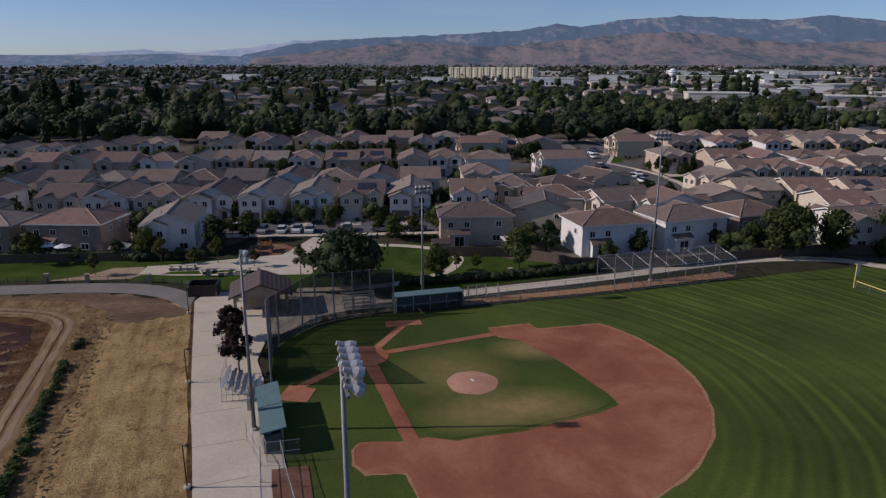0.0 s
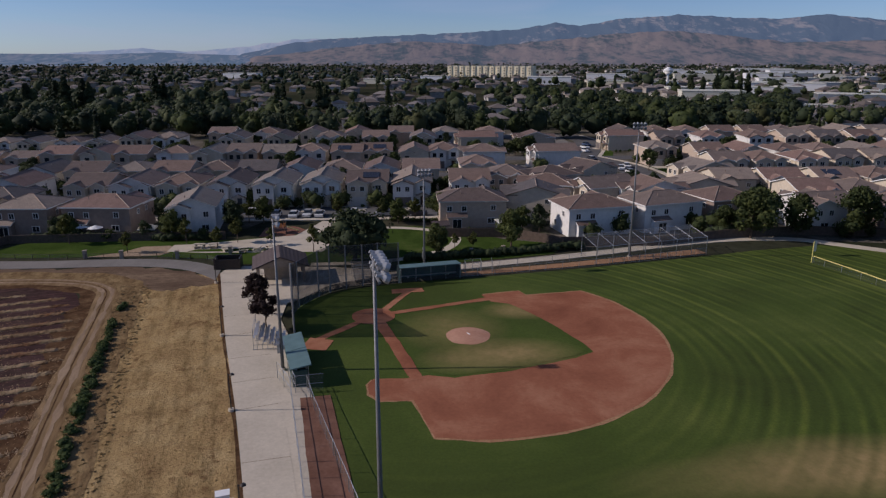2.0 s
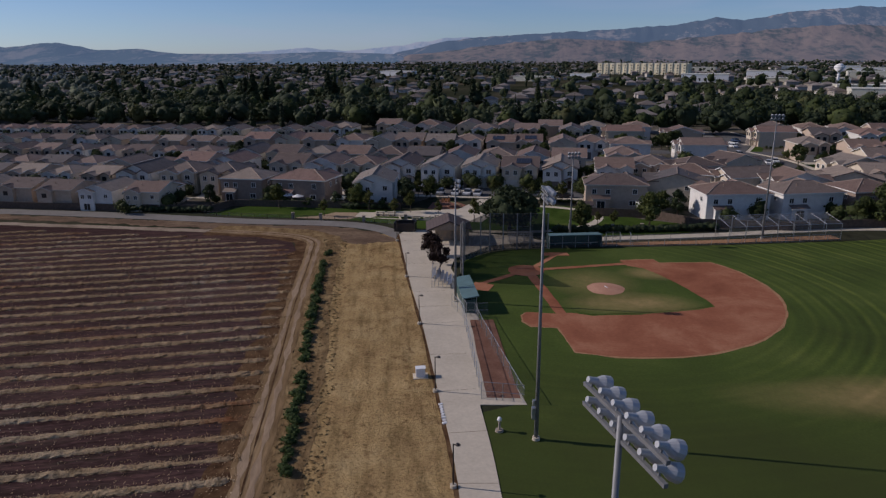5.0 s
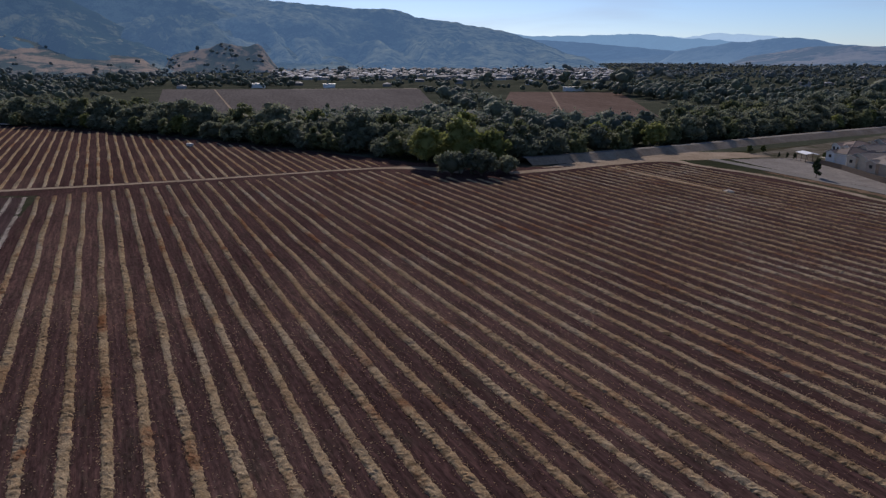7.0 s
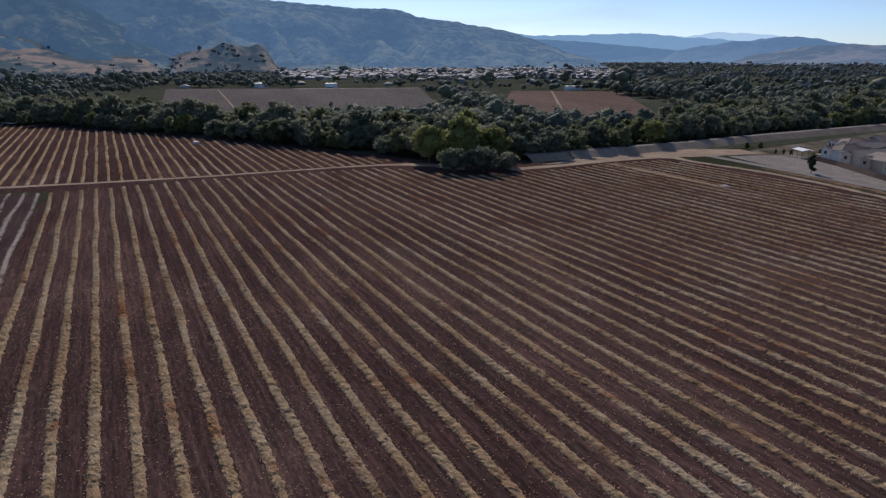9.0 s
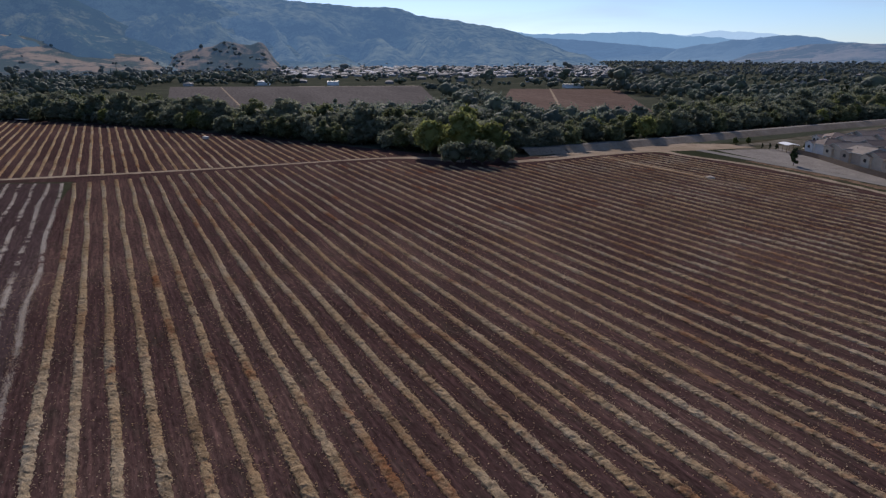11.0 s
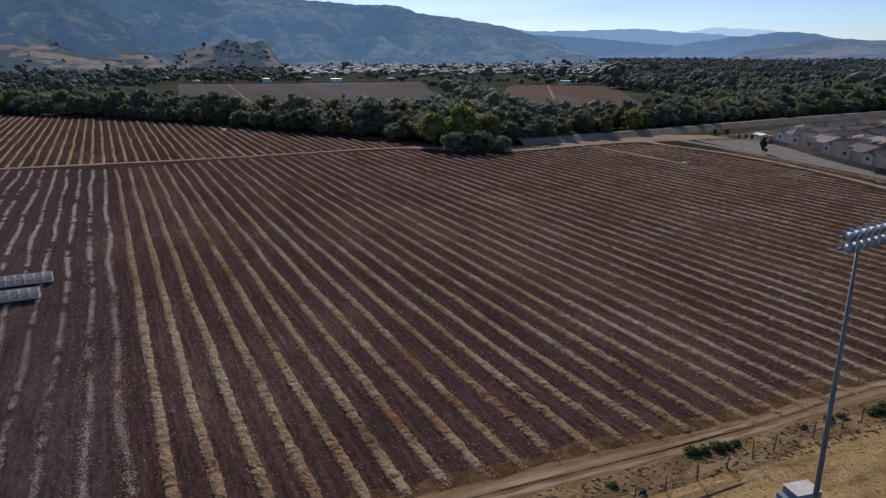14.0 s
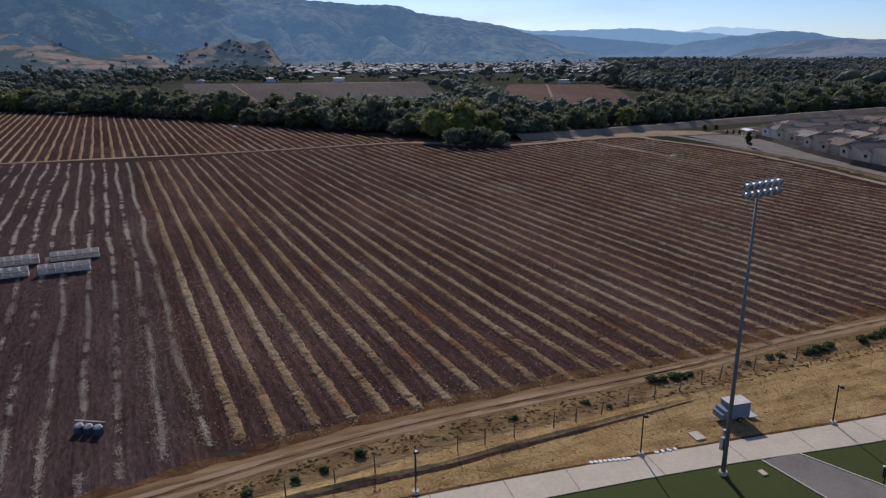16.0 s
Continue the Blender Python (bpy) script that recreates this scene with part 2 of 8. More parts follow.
M_HEADLAND = ground_mat("row_end_litter", [(0.3, (0.062, 0.034, 0.02)), (0.5, (0.115, 0.066, 0.036)), (0.7, (0.2, 0.125, 0.068))], FINE, 0.5, 2.4, bump=0.8, depth=0.12)
M_RUT = ground_mat("pale_rut", [(0.3, (0.25, 0.175, 0.115)), (0.7, (0.36, 0.265, 0.175))], [(0.3, grey(0.75)), (0.6, grey(1.05))], 0.5, 2.0, (1, 0.2, 1), -14.0)
M_GRAVEL = ground_mat("gravel", [(0.3, (0.12, 0.09, 0.065)), (0.6, (0.19, 0.145, 0.105))], FINE, 0.2, 2.5)
M_GREYGRAVEL = ground_mat("grey_gravel", [(0.3, (0.21, 0.19, 0.17)), (0.6, (0.29, 0.265, 0.24))], FINE, 0.2, 1.6)
M_ASPHALT = ground_mat("asphalt", [(0.3, (0.1, 0.099, 0.1)), (0.7, (0.155, 0.152, 0.15))], [(0.3, grey(0.8)), (0.7, grey(1.05))], 0.1, 6.0, bump=0.2, depth=0.01)
M_PALEROAD = ground_mat("worn_asphalt", [(0.3, (0.19, 0.178, 0.16)), (0.7, (0.26, 0.242, 0.22))], [(0.3, grey(0.8)), (0.7, grey(1.05))], 0.2, 4.0, bump=0.2, depth=0.01)
M_CONC = ground_mat("concrete", [(0.3, (0.5, 0.44, 0.345)), (0.7, (0.6, 0.53, 0.42))], [(0.25, grey(0.82)), (0.7, grey(1.04))], 0.25, 3.0, rough=0.85, bump=0.2, depth=0.01)
M_CLAY = ground_mat("infield_clay", [(0.28, (0.21, 0.078, 0.046)), (0.48, (0.295, 0.118, 0.068)), (0.68, (0.41, 0.2, 0.12))], [(0.3, grey(0.86)), (0.7, grey(1.06))], 0.09, 2.5, bump=0.3, depth=0.03)
M_MOUND = ground_mat("mound_clay", [(0.3, (0.42, 0.22, 0.15)), (0.7, (0.5, 0.29, 0.2))], [(0.3, grey(0.85)), (0.7, grey(1.05))], 0.4, 3.0, bump=0.3, depth=0.03)
M_EDGE = ground_mat("worn_edge", [(0.3, (0.36, 0.19, 0.1)), (0.7, (0.45, 0.27, 0.15))], FINE, 0.5, 3.0, bump=0.3, depth=0.03)
M_SAND = ground_mat("play_sand", [(0.3, (0.36, 0.26, 0.17)), (0.7, (0.46, 0.35, 0.24))], FINE, 0.3, 2.0)
M_LAWN = ground_mat("park_lawn", [(0.3, (0.033, 0.058, 0.012)), (0.55, (0.055, 0.088, 0.019)), (0.75, (0.1, 0.118, 0.036))], [(0.3, grey(0.75)), (0.7, grey(1.1))], 0.15, 3.0, depth=0.05)


def field_grass():
    """Ball field turf: mown rings round the infield, worn patches of dry grass."""
    m, nt, b = nodes_of("field_turf")
    v = place(nt)
    base = ramp(nt, noise_fac(nt, v, 0.07, 6, 0.6, 0.3), [(0.3, (0.046, 0.066, 0.011)), (0.5, (0.06, 0.09, 0.014)), (0.72, (0.09, 0.118, 0.023))])
    sub = nt.nodes.new("ShaderNodeVectorMath")
    sub.operation = "DISTANCE"
    sub.inputs[1].default_value = (1.0, 61.0, 0.0)
    nt.links.new(v, sub.inputs[0])
    wob = math_node(nt, "MULTIPLY", noise_fac(nt, v, 0.025, 3, 0.5), 4.0)
    dist = math_node(nt, "ADD", sub.outputs["Value"], wob)
    ring = math_node(nt, "ADD", math_node(nt, "MULTIPLY", math_node(nt, "SINE", math_node(nt, "MULTIPLY", dist, 2.7)), 0.6), math_node(nt, "MULTIPLY", math_node(nt, "SINE", math_node(nt, "MULTIPLY", dist, 4.9)), 0.5))
    ring = math_node(nt, "ADD", ring, math_node(nt, "MULTIPLY", math_node(nt, "SINE", math_node(nt, "MULTIPLY", dist, 0.83)), 0.2))
    far = math_node(nt, "MULTIPLY", math_node(nt, "SUBTRACT", sub.outputs["Value"], 22.0), 0.06, True)
    south = nt.nodes.new("ShaderNodeSeparateXYZ")
    nt.links.new(v, south.inputs[0])
    near = math_node(nt, "MULTIPLY", math_node(nt, "SUBTRACT", south.outputs[1], 22.0), 0.05, True)
    ring = math_node(nt, "MULTIPLY", math_node(nt, "MULTIPLY", ring, math_node(nt, "MULTIPLY", far, math_node(nt, "ADD", math_node(nt, "MULTIPLY", near, 0.8), 0.2))), ramp(nt, noise_fac(nt, v, 0.05, 4, 0.65), [(0.38, grey(0.1)), (0.62, grey(0.75))]))
    ring = math_node(nt, "ADD", math_node(nt, "MULTIPLY", ring, 0.7), 0.5)
    col = mix(nt, 1.0, base, ramp(nt, ring, [(0.15, grey(0.76)), (0.5, grey(1.0)), (0.9, (1.65, 1.45, 1.4))]), "MULTIPLY")
    fine = noise_fac(nt, v, 3.5, 8, 0.7)
    col = mix(nt, 1.0, col, ramp(nt, fine, [(0.3, grey(0.72)), (0.7, grey(1.12))]), "MULTIPLY")
    olive = math_node(nt, "MULTIPLY", math_node(nt, "SUBTRACT", 1.0, near), ramp(nt, noise_fac(nt, v, 0.045, 5, 0.65), [(0.3, grey(0.35)), (0.6, grey(0.85))]))
    col = mix(nt, olive, col, (0.042, 0.052, 0.012))
    for (px, py, sx, sy, amount) in ((36.0, 35.0, 0.075, 0.23, 0.85), (52.0, 27.0, 0.07, 0.2, 0.55), (24.0, 33.0, 0.1, 0.3, 0.3), (9.0, 59.0, 0.15, 0.26, 0.75), (12.0, 73.0, 0.2, 0.34, 0.8), (3.0, 57.5, 0.2, 0.3, 0.5), (2.0, 67.0, 0.16, 0.16, 0.45)):
        mp = nt.nodes.new("ShaderNodeMapping")
        mp.inputs["Location"].default_value = (-px * sx, -py * sy, 0)
        mp.inputs["Scale"].default_value = (sx, sy, 0)
        nt.links.new(v, mp.inputs[0])
        ln = nt.nodes.new("ShaderNodeVectorMath")
        ln.operation = "LENGTH"
        nt.links.new(mp.outputs[0], ln.inputs[0])
        k = math_node(nt, "SUBTRACT", 1.25, ln.outputs["Value"], True)
        k = math_node(nt, "MULTIPLY", k, math_node(nt, "ADD", noise_fac(nt, v, 0.35, 6, 0.7), 0.2))
        k = math_node(nt, "MULTIPLY", k, amount * 1.5, True)
        k = math_node(nt, "MULTIPLY", k, math_node(nt, "ADD", math_node(nt, "MULTIPLY", ring, 0.7), math_node(nt, "MULTIPLY", noise_fac(nt, v, 1.1, 6, 0.75), 0.9)), True)
        col = mix(nt, k, col, (0.33, 0.235, 0.1))
    nt.links.new(col, b.inputs["Base Color"])
    b.inputs["Roughness"].default_value = 0.9
    b.inputs["Specular IOR Level"].default_value = 0.15
    bumped(nt, b, fine, 0.4, 0.05)
    return m


M_TURF = field_grass()


def straw_mat():
    """Pulled dry plants in a row: pale, golden and rust stretches, clumps and dark gaps between the stalks."""
    m, nt, b = nodes_of("straw_row")
    v = place(nt, (1, 1, 1), -ROW_TURN)
    pale = ramp(nt, noise_fac(nt, v, 0.05, 6, 0.65, 0.4), [(0.32, (0.43, 0.275, 0.15)), (0.5, (0.56, 0.41, 0.245)), (0.68, (0.64, 0.52, 0.36))])
    rust = ramp(nt, noise_fac(nt, place(nt, (0.6, 1, 1), -ROW_TURN), 0.11, 7, 0.72, 0.5), [(0.53, (0, 0, 0)), (0.66, (0.8, 0.8, 0.8))])
    col = mix(nt, rust, pale, (0.33, 0.13, 0.058))
    dull = ramp(nt, noise_fac(nt, place(nt, (0.5, 1, 1), -ROW_TURN), 0.17, 7, 0.72), [(0.56, (0, 0, 0)), (0.68, (0.6, 0.6, 0.6))])
    col = mix(nt, dull, col, (0.15, 0.1, 0.065))
    clump = noise_fac(nt, place(nt, (1, 0.35, 1), -ROW_TURN), 1.7, 4, 0.62)
    col = mix(nt, 1.0, col, ramp(nt, clump, [(0.33, grey(0.45)), (0.47, grey(0.95)), (0.7, grey(1.15))]), "MULTIPLY")
    f = noise_fac(nt, v, 6.0, 8, 0.72)
    col = mix(nt, 1.0, col, ramp(nt, f, [(0.32, grey(0.3)), (0.48, grey(0.95)), (0.7, grey(1.35))]), "MULTIPLY")
    nt.links.new(col, b.inputs["Base Color"])
    b.inputs["Roughness"].default_value = 0.95
    b.inputs["Specular IOR Level"].default_value = 0.0
    bumped(nt, b, f, 1.0, 0.12)
    t = nt.nodes.new("ShaderNodeBsdfTranslucent")
    nt.links.new(col, t.inputs[0])
    ms = nt.nodes.new("ShaderNodeMixShader")
    ms.inputs[0].default_value = 0.4
    nt.links.new(b.outputs[0], ms.inputs[1])
    nt.links.new(t.outputs[0], ms.inputs[2])
    nt.links.new(ms.outputs[0], nt.nodes["Material Output"].inputs[0])
    return m


M_STRAW = straw_mat()
M_FALLOW = ground_mat("fallow_soil", [(0.3, (0.12, 0.108, 0.102)), (0.7, (0.18, 0.162, 0.152))], FINE, 0.02, 0.5, (0.15, 1, 1), -8.0)
M_FALLOW_RED = ground_mat("reddish_fallow_soil", [(0.3, (0.14, 0.1, 0.082)), (0.7, (0.2, 0.148, 0.124))], FINE, 0.02, 0.5, (0.15, 1, 1), -8.0)
M_STUBBLE = ground_mat("pale_stubble", [(0.3, (0.44, 0.37, 0.3)), (0.7, (0.62, 0.545, 0.455))], FINE, 0.2, 3.0, bump=0.8, depth=0.1)
M_STUCCO = random_mat("stucco", [(0.68, 0.66, 0.62), (0.36, 0.28, 0.205), (0.58, 0.5, 0.41), (0.25, 0.19, 0.15), (0.44, 0.345, 0.255), (0.72, 0.69, 0.64), (0.31, 0.24, 0.185), (0.5, 0.41, 0.32), (0.2, 0.16, 0.135), (0.4, 0.29, 0.22)], 0.9, 6.0, 0.12)
M_ROOF = random_mat("roof_tiles", [(0.22, 0.152, 0.125), (0.29, 0.21, 0.172), (0.17, 0.128, 0.112), (0.3, 0.195, 0.158), (0.24, 0.188, 0.16), (0.36, 0.29, 0.235), (0.16, 0.14, 0.134), (0.26, 0.182, 0.146), (0.31, 0.26, 0.22)], 0.8, 3.0, 0.3, 55.0, True)
M_TRIM = plain_mat("white_trim", (0.7, 0.68, 0.64), 0.6, vary=0.08)
M_GARAGE = random_mat("garage_paint", [(0.62, 0.58, 0.52), (0.5, 0.44, 0.37), (0.3, 0.24, 0.19), (0.16, 0.14, 0.13)], 0.6, 4.0, 0.1)
M_DOOR = random_mat("door_paint", [(0.12, 0.07, 0.05), (0.2, 0.05, 0.04), (0.08, 0.1, 0.14)], 0.5, 4.0, 0.1)
M_GLASS = plain_mat("window_glass", (0.02, 0.025, 0.03), 0.06, vary=0.2, spec=0.6)
M_STEEL = plain_mat("galvanised_steel", (0.42, 0.43, 0.44), 0.45, 0.85, 0.15)
M_GREYPAINT = plain_mat("grey_steel_pole", (0.2, 0.205, 0.21), 0.6, 0.4, 0.15)
M_DARKMETAL = plain_mat("dark_bronze_metal", (0.05, 0.042, 0.038), 0.5, 0.5, 0.2)
M_REFLECT = plain_mat("floodlight_shell", (0.42, 0.43, 0.44), 0.45, 0.2, 0.08)
M_LENS = plain_mat("floodlight_glass", (0.2, 0.23, 0.26), 0.55, 0.0, 0.1, spec=0.2)
M_TEAL = plain_mat("teal_metal_roof", (0.12, 0.2, 0.2), 0.55, 0.2, 0.15, 1.0)
M_DKGREEN = plain_mat("dark_green_paint", (0.03, 0.07, 0.06), 0.6, 0.0, 0.2)
M_ALU = plain_mat("aluminium_plank", (0.62, 0.62, 0.63), 0.4, 0.7, 0.1)
M_WOOD = plain_mat("weathered_wood", (0.14, 0.1, 0.075), 0.9, vary=0.3, scale=6.0, bump=0.4)
M_BARK = plain_mat("bark", (0.09, 0.065, 0.048), 0.95, vary=0.35, scale=5.0, bump=0.6)
M_BRICKRED = plain_mat("mulch_red", (0.2, 0.085, 0.05), 0.9, vary=0.3)
M_ORANGE = plain_mat("orange_plastic", (0.55, 0.2, 0.06), 0.5, vary=0.15)
# The pale trailer's sky-lit shade is put into this dark blue.
M_TRAILER = plain_mat("shaded_trailer_paint", (0.17, 0.205, 0.26), 0.6, vary=0.12)
M_YELLOW = plain_mat("yellow_plastic", (0.72, 0.62, 0.2), 0.5, vary=0.1)
M_CREAM = plain_mat("cream_panel", (0.62, 0.6, 0.5), 0.5, vary=0.1)
M_WHITE = plain_mat("white_paint", (0.78, 0.78, 0.77), 0.45, vary=0.06)
M_SHINGLE = random_mat("shelter_shingles", [(0.13, 0.1, 0.095)], 0.9, 5.0, 0.25, 26.0)
M_BLOCK = plain_mat("block_wall", (0.3, 0.25, 0.2), 0.9, vary=0.2, scale=2.0, bump=0.3)
M_BOARD = plain_mat("fence_boards", (0.1, 0.072, 0.055), 0.9, vary=0.3, scale=2.0)
M_TYRE = plain_mat("tyre_rubber", (0.02, 0.02, 0.02), 0.85, vary=0.2)
M_CARS = random_mat("car_paint", [(0.6, 0.6, 0.6), (0.78, 0.78, 0.77), (0.05, 0.05, 0.06), (0.3, 0.31, 0.33), (0.75, 0.75, 0.74), (0.06, 0.09, 0.16)], 0.25, 2.0, 0.05)
M_BINS = plain_mat("pale_bin_boards", (0.55, 0.51, 0.46), 0.7, vary=0.18, scale=1.5)
M_NET = net_mat("black_netting", (0.02, 0.02, 0.022), 0.68)
M_LINK = net_mat("chain_link", (0.26, 0.27, 0.27), 0.12)
M_LINK_THIN = net_mat("thin_chain_link", (0.2, 0.21, 0.2), 0.06)
M_SHADE = net_mat("shade_cloth", (0.05, 0.06, 0.05), 0.75)
M_PVROOF = plain_mat("solar_panel", (0.03, 0.035, 0.05), 0.25, 0.1, 0.15)
M_LEAF = leaf_mat("green_leaves", [(0.1, (0.015, 0.023, 0.009)), (0.5, (0.042, 0.058, 0.018)), (0.95, (0.1, 0.118, 0.036))], glow=0.28)
M_LEAF_LAWN = leaf_mat("bright_lawn_tree_leaves", [(0.1, (0.026, 0.036, 0.011)), (0.5, (0.068, 0.086, 0.024)), (0.95, (0.15, 0.168, 0.05))], glow=0.32)
M_LEAF_OAK = leaf_mat("oak_leaves", [(0.1, (0.014, 0.022, 0.011)), (0.5, (0.034, 0.049, 0.021)), (0.95, (0.07, 0.088, 0.038))], glow=0.25)
M_LEAF_RED = leaf_mat("purple_plum_leaves", [(0.1, (0.014, 0.008, 0.008)), (0.5, (0.03, 0.017, 0.014)), (0.95, (0.06, 0.036, 0.024))])
M_LEAF_YEL = leaf_mat("yellowing_leaves", [(0.1, (0.03, 0.04, 0.01)), (0.5, (0.075, 0.085, 0.022)), (0.95, (0.16, 0.16, 0.05))], glow=0.35)
M_CREEK_A = leaf_mat("creekside_dark_leaves", [(0.1, (0.082, 0.096, 0.072)), (0.5, (0.16, 0.178, 0.12)), (0.95, (0.27, 0.28, 0.18))], glow=0.5, clump=0.18, patchy=0.42, each=0.42)
M_CREEK_B = leaf_mat("creekside_green_leaves", [(0.1, (0.058, 0.0692, 0.038)), (0.5, (0.135, 0.152, 0.074)), (0.95, (0.24, 0.25, 0.125))], glow=0.5, clump=0.18, patchy=0.42, each=0.42)
M_CREEK_C = leaf_mat("creekside_pale_leaves", [(0.1, (0.0805, 0.092, 0.0322)), (0.5, (0.184, 0.2012, 0.0633)), (0.95, (0.3105, 0.322, 0.115))], glow=0.45, clump=0.18, patchy=0.42, each=0.42)
M_VALLEY = ground_mat("valley_floor_scrub", [(0.35, (0.055, 0.062, 0.045)), (0.6, (0.085, 0.09, 0.066)), (0.8, (0.16, 0.145, 0.11))], FINE, 0.02, 0.6, bump=0.5, depth=0.3)
# Valley leaf colours are lightened and blued to put distance haze in them.
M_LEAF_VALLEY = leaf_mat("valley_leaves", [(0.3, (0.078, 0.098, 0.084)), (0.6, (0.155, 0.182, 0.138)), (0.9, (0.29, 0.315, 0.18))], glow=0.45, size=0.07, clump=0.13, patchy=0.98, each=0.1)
M_LEAF_VALLEY_HAZED = leaf_mat("hazed_valley_leaves", [(0.3, (0.13, 0.16, 0.165)), (0.6, (0.2, 0.23, 0.22)), (0.9, (0.3, 0.33, 0.27))], glow=0.5, size=0.07, clump=0.13, patchy=0.98, each=0.1)
M_LEAF_BELT = leaf_mat("belt_green_leaves", [(0.32, (0.015, 0.024, 0.008)), (0.58, (0.032, 0.047, 0.014)), (0.85, (0.085, 0.105, 0.03))], glow=0.25, size=0.07, clump=0.13, patchy=0.98, each=0.1)
M_LEAF_OLIVE = leaf_mat("olive_leaves", [(0.32, (0.03, 0.036, 0.014)), (0.58, (0.058, 0.064, 0.024)), (0.85, (0.125, 0.128, 0.05))], glow=0.25, size=0.07, clump=0.13, patchy=0.98, each=0.1)
M_LEAF_FAR = leaf_mat("far_leaves", [(0.32, (0.011, 0.018, 0.01)), (0.58, (0.028, 0.042, 0.019)), (0.85, (0.085, 0.1, 0.04))], glow=0.15, size=0.07, clump=0.13, patchy=0.98, each=0.1)


# ---- geometry helpers ----
class Geo:
    """Collects vertices and faces for one mesh."""

    def __init__(self):
        self.v, self.f = [], []

    def add(self, verts, faces):
        k = len(self.v)
        self.v += [tuple(p) for p in verts]
        self.f += [tuple(i + k for i in q) for q in faces]
        return self

    def box(self, x, y, z, sx, sy, sz, turn=0.0):
        """A box on its base centre (x, y, z)."""
        c, s = math.cos(turn), math.sin(turn)
        vs = []
        for dz in (0, sz):
            for dx, dy in ((-1, -1), (1, -1), (1, 1), (-1, 1)):
                px, py = dx * sx / 2, dy * sy / 2
                vs.append((x + c * px - s * py, y + s * px + c * py, z + dz))
        return self.add(vs, [(3, 2, 1, 0), (4, 5, 6, 7), (0, 1, 5, 4), (1, 2, 6, 5), (2, 3, 7, 6), (3, 0, 4, 7)])

    def tube(self, p, q, r0, r1=None, n=8):
        r1 = r0 if r1 is None else r1
        p, q = Vector(p), Vector(q)
        w = (q - p).normalized()
        u = w.orthogonal().normalized()
        t = w.cross(u)
        vs = []
        for c, r in ((p, r0), (q, r1)):
            for i in range(n):
                a = 2 * math.pi * i / n
                vs.append(c + r * (math.cos(a) * u + math.sin(a) * t))
        fs = [(i, (i + 1) % n, n + (i + 1) % n, n + i) for i in range(n)]
        fs += [tuple(range(n - 1, -1, -1)), tuple(range(n, 2 * n))]
        return self.add(vs, fs)

    def prism(self, pts, z0, z1):
        n = len(pts)
        vs = [(x, y, z0) for x, y in pts] + [(x, y, z1) for x, y in pts]
        fs = [(i, (i + 1) % n, n + (i + 1) % n, n + i) for i in range(n)]
        return self.add(vs, fs + [tuple(range(n - 1, -1, -1)), tuple(range(n, 2 * n))])

    def extrude_x(self, prof, x0, x1):
        """A profile of (y, z) drawn along x."""
        n = len(prof)
        vs = [(x0, y, z) for y, z in prof] + [(x1, y, z) for y, z in prof]
        fs = [(i, (i + 1) % n, n + (i + 1) % n, n + i) for i in range(n)]
        return self.add(vs, fs + [tuple(range(n - 1, -1, -1)), tuple(range(n, 2 * n))])

    def moved(self, m):
        self.v = [tuple(m @ Vector(p)) for p in self.v]
        return self

    def mesh(self, name, material, smooth=False):
        me = bpy.data.meshes.new(name)
        me.from_pydata(self.v, [], self.f)
        bm = bmesh.new()
        bm.from_mesh(me)
        bmesh.ops.recalc_face_normals(bm, faces=bm.faces)
        bm.to_mesh(me)
        bm.free()
        if smooth:
            me.polygons.foreach_set("use_smooth", [True] * len(me.polygons))
        me.materials.append(material)
        return me


def raw_mesh(name, verts, faces, material, smooth=False):
    me = bpy.data.meshes.new(name)
    me.from_pydata(verts, [], faces)
    if smooth:
        me.polygons.foreach_set("use_smooth", [True] * len(me.polygons))
    me.materials.append(material)
    return me


def part(name, geo, material, parent=None, label="", smooth=False):
    me = geo.mesh(name, material, smooth) if isinstance(geo, Geo) else geo
    ob = new(name, me)
    ob.parent = parent
    return tagged(ob, label)


def thing(name, label, category, group="", at=None, kind=""):
    ob = tagged(new(name), label, category, group, kind)
    ob.empty_display_size = 0.5
    if at is not None:
        ob.matrix_basis = at
    return ob


def solid(name, geo, material, label, category, group="", at=None, smooth=False, kind=""):
    """A thing that is one mesh."""
    ob = tagged(part(name, geo, material, None, "", smooth), label, category, group, kind)
    if at is not None:
        ob.matrix_basis = at
    return ob


def smooth_line(pts, step=2.0):
    """Points along a soft curve through pts."""
    out = []
    n = len(pts)
    for i in range(n - 1):
        p0, p1, p2, p3 = (Vector(pts[max(0, min(n - 1, j))]) for j in (i - 1, i, i + 1, i + 2))
        k = max(2, int((p2 - p1).length / step))
        for s in range(k):
            t = s / k
            out.append(0.5 * (2 * p1 + (p2 - p0) * t + (2 * p0 - 5 * p1 + 4 * p2 - p3) * t * t + (3 * p1 - p0 - 3 * p2 + p3) * t ** 3))
    out.append(Vector(pts[-1]))
    return out


def frayed(pts, step, amount, seed=0):
    """A closed outline with a wavering edge."""
    out = []
    n = len(pts)
    for i in range(n):
        a, b = Vector(pts[i]), Vector(pts[(i + 1) % n])
        k = max(1, int((b - a).length / step))
        side = Vector((-(b - a).y, (b - a).x)).normalized() if (b - a).length else Vector((0, 0))
        for s in range(k):
            p = a + (b - a) * s / k
            w = noise.noise((p.x * 0.35, p.y * 0.35, seed)) + 0.6 * noise.noise((p.x * 1.1, p.y * 1.1, seed + 7))
            out.append(p + side * amount * w)
    return out


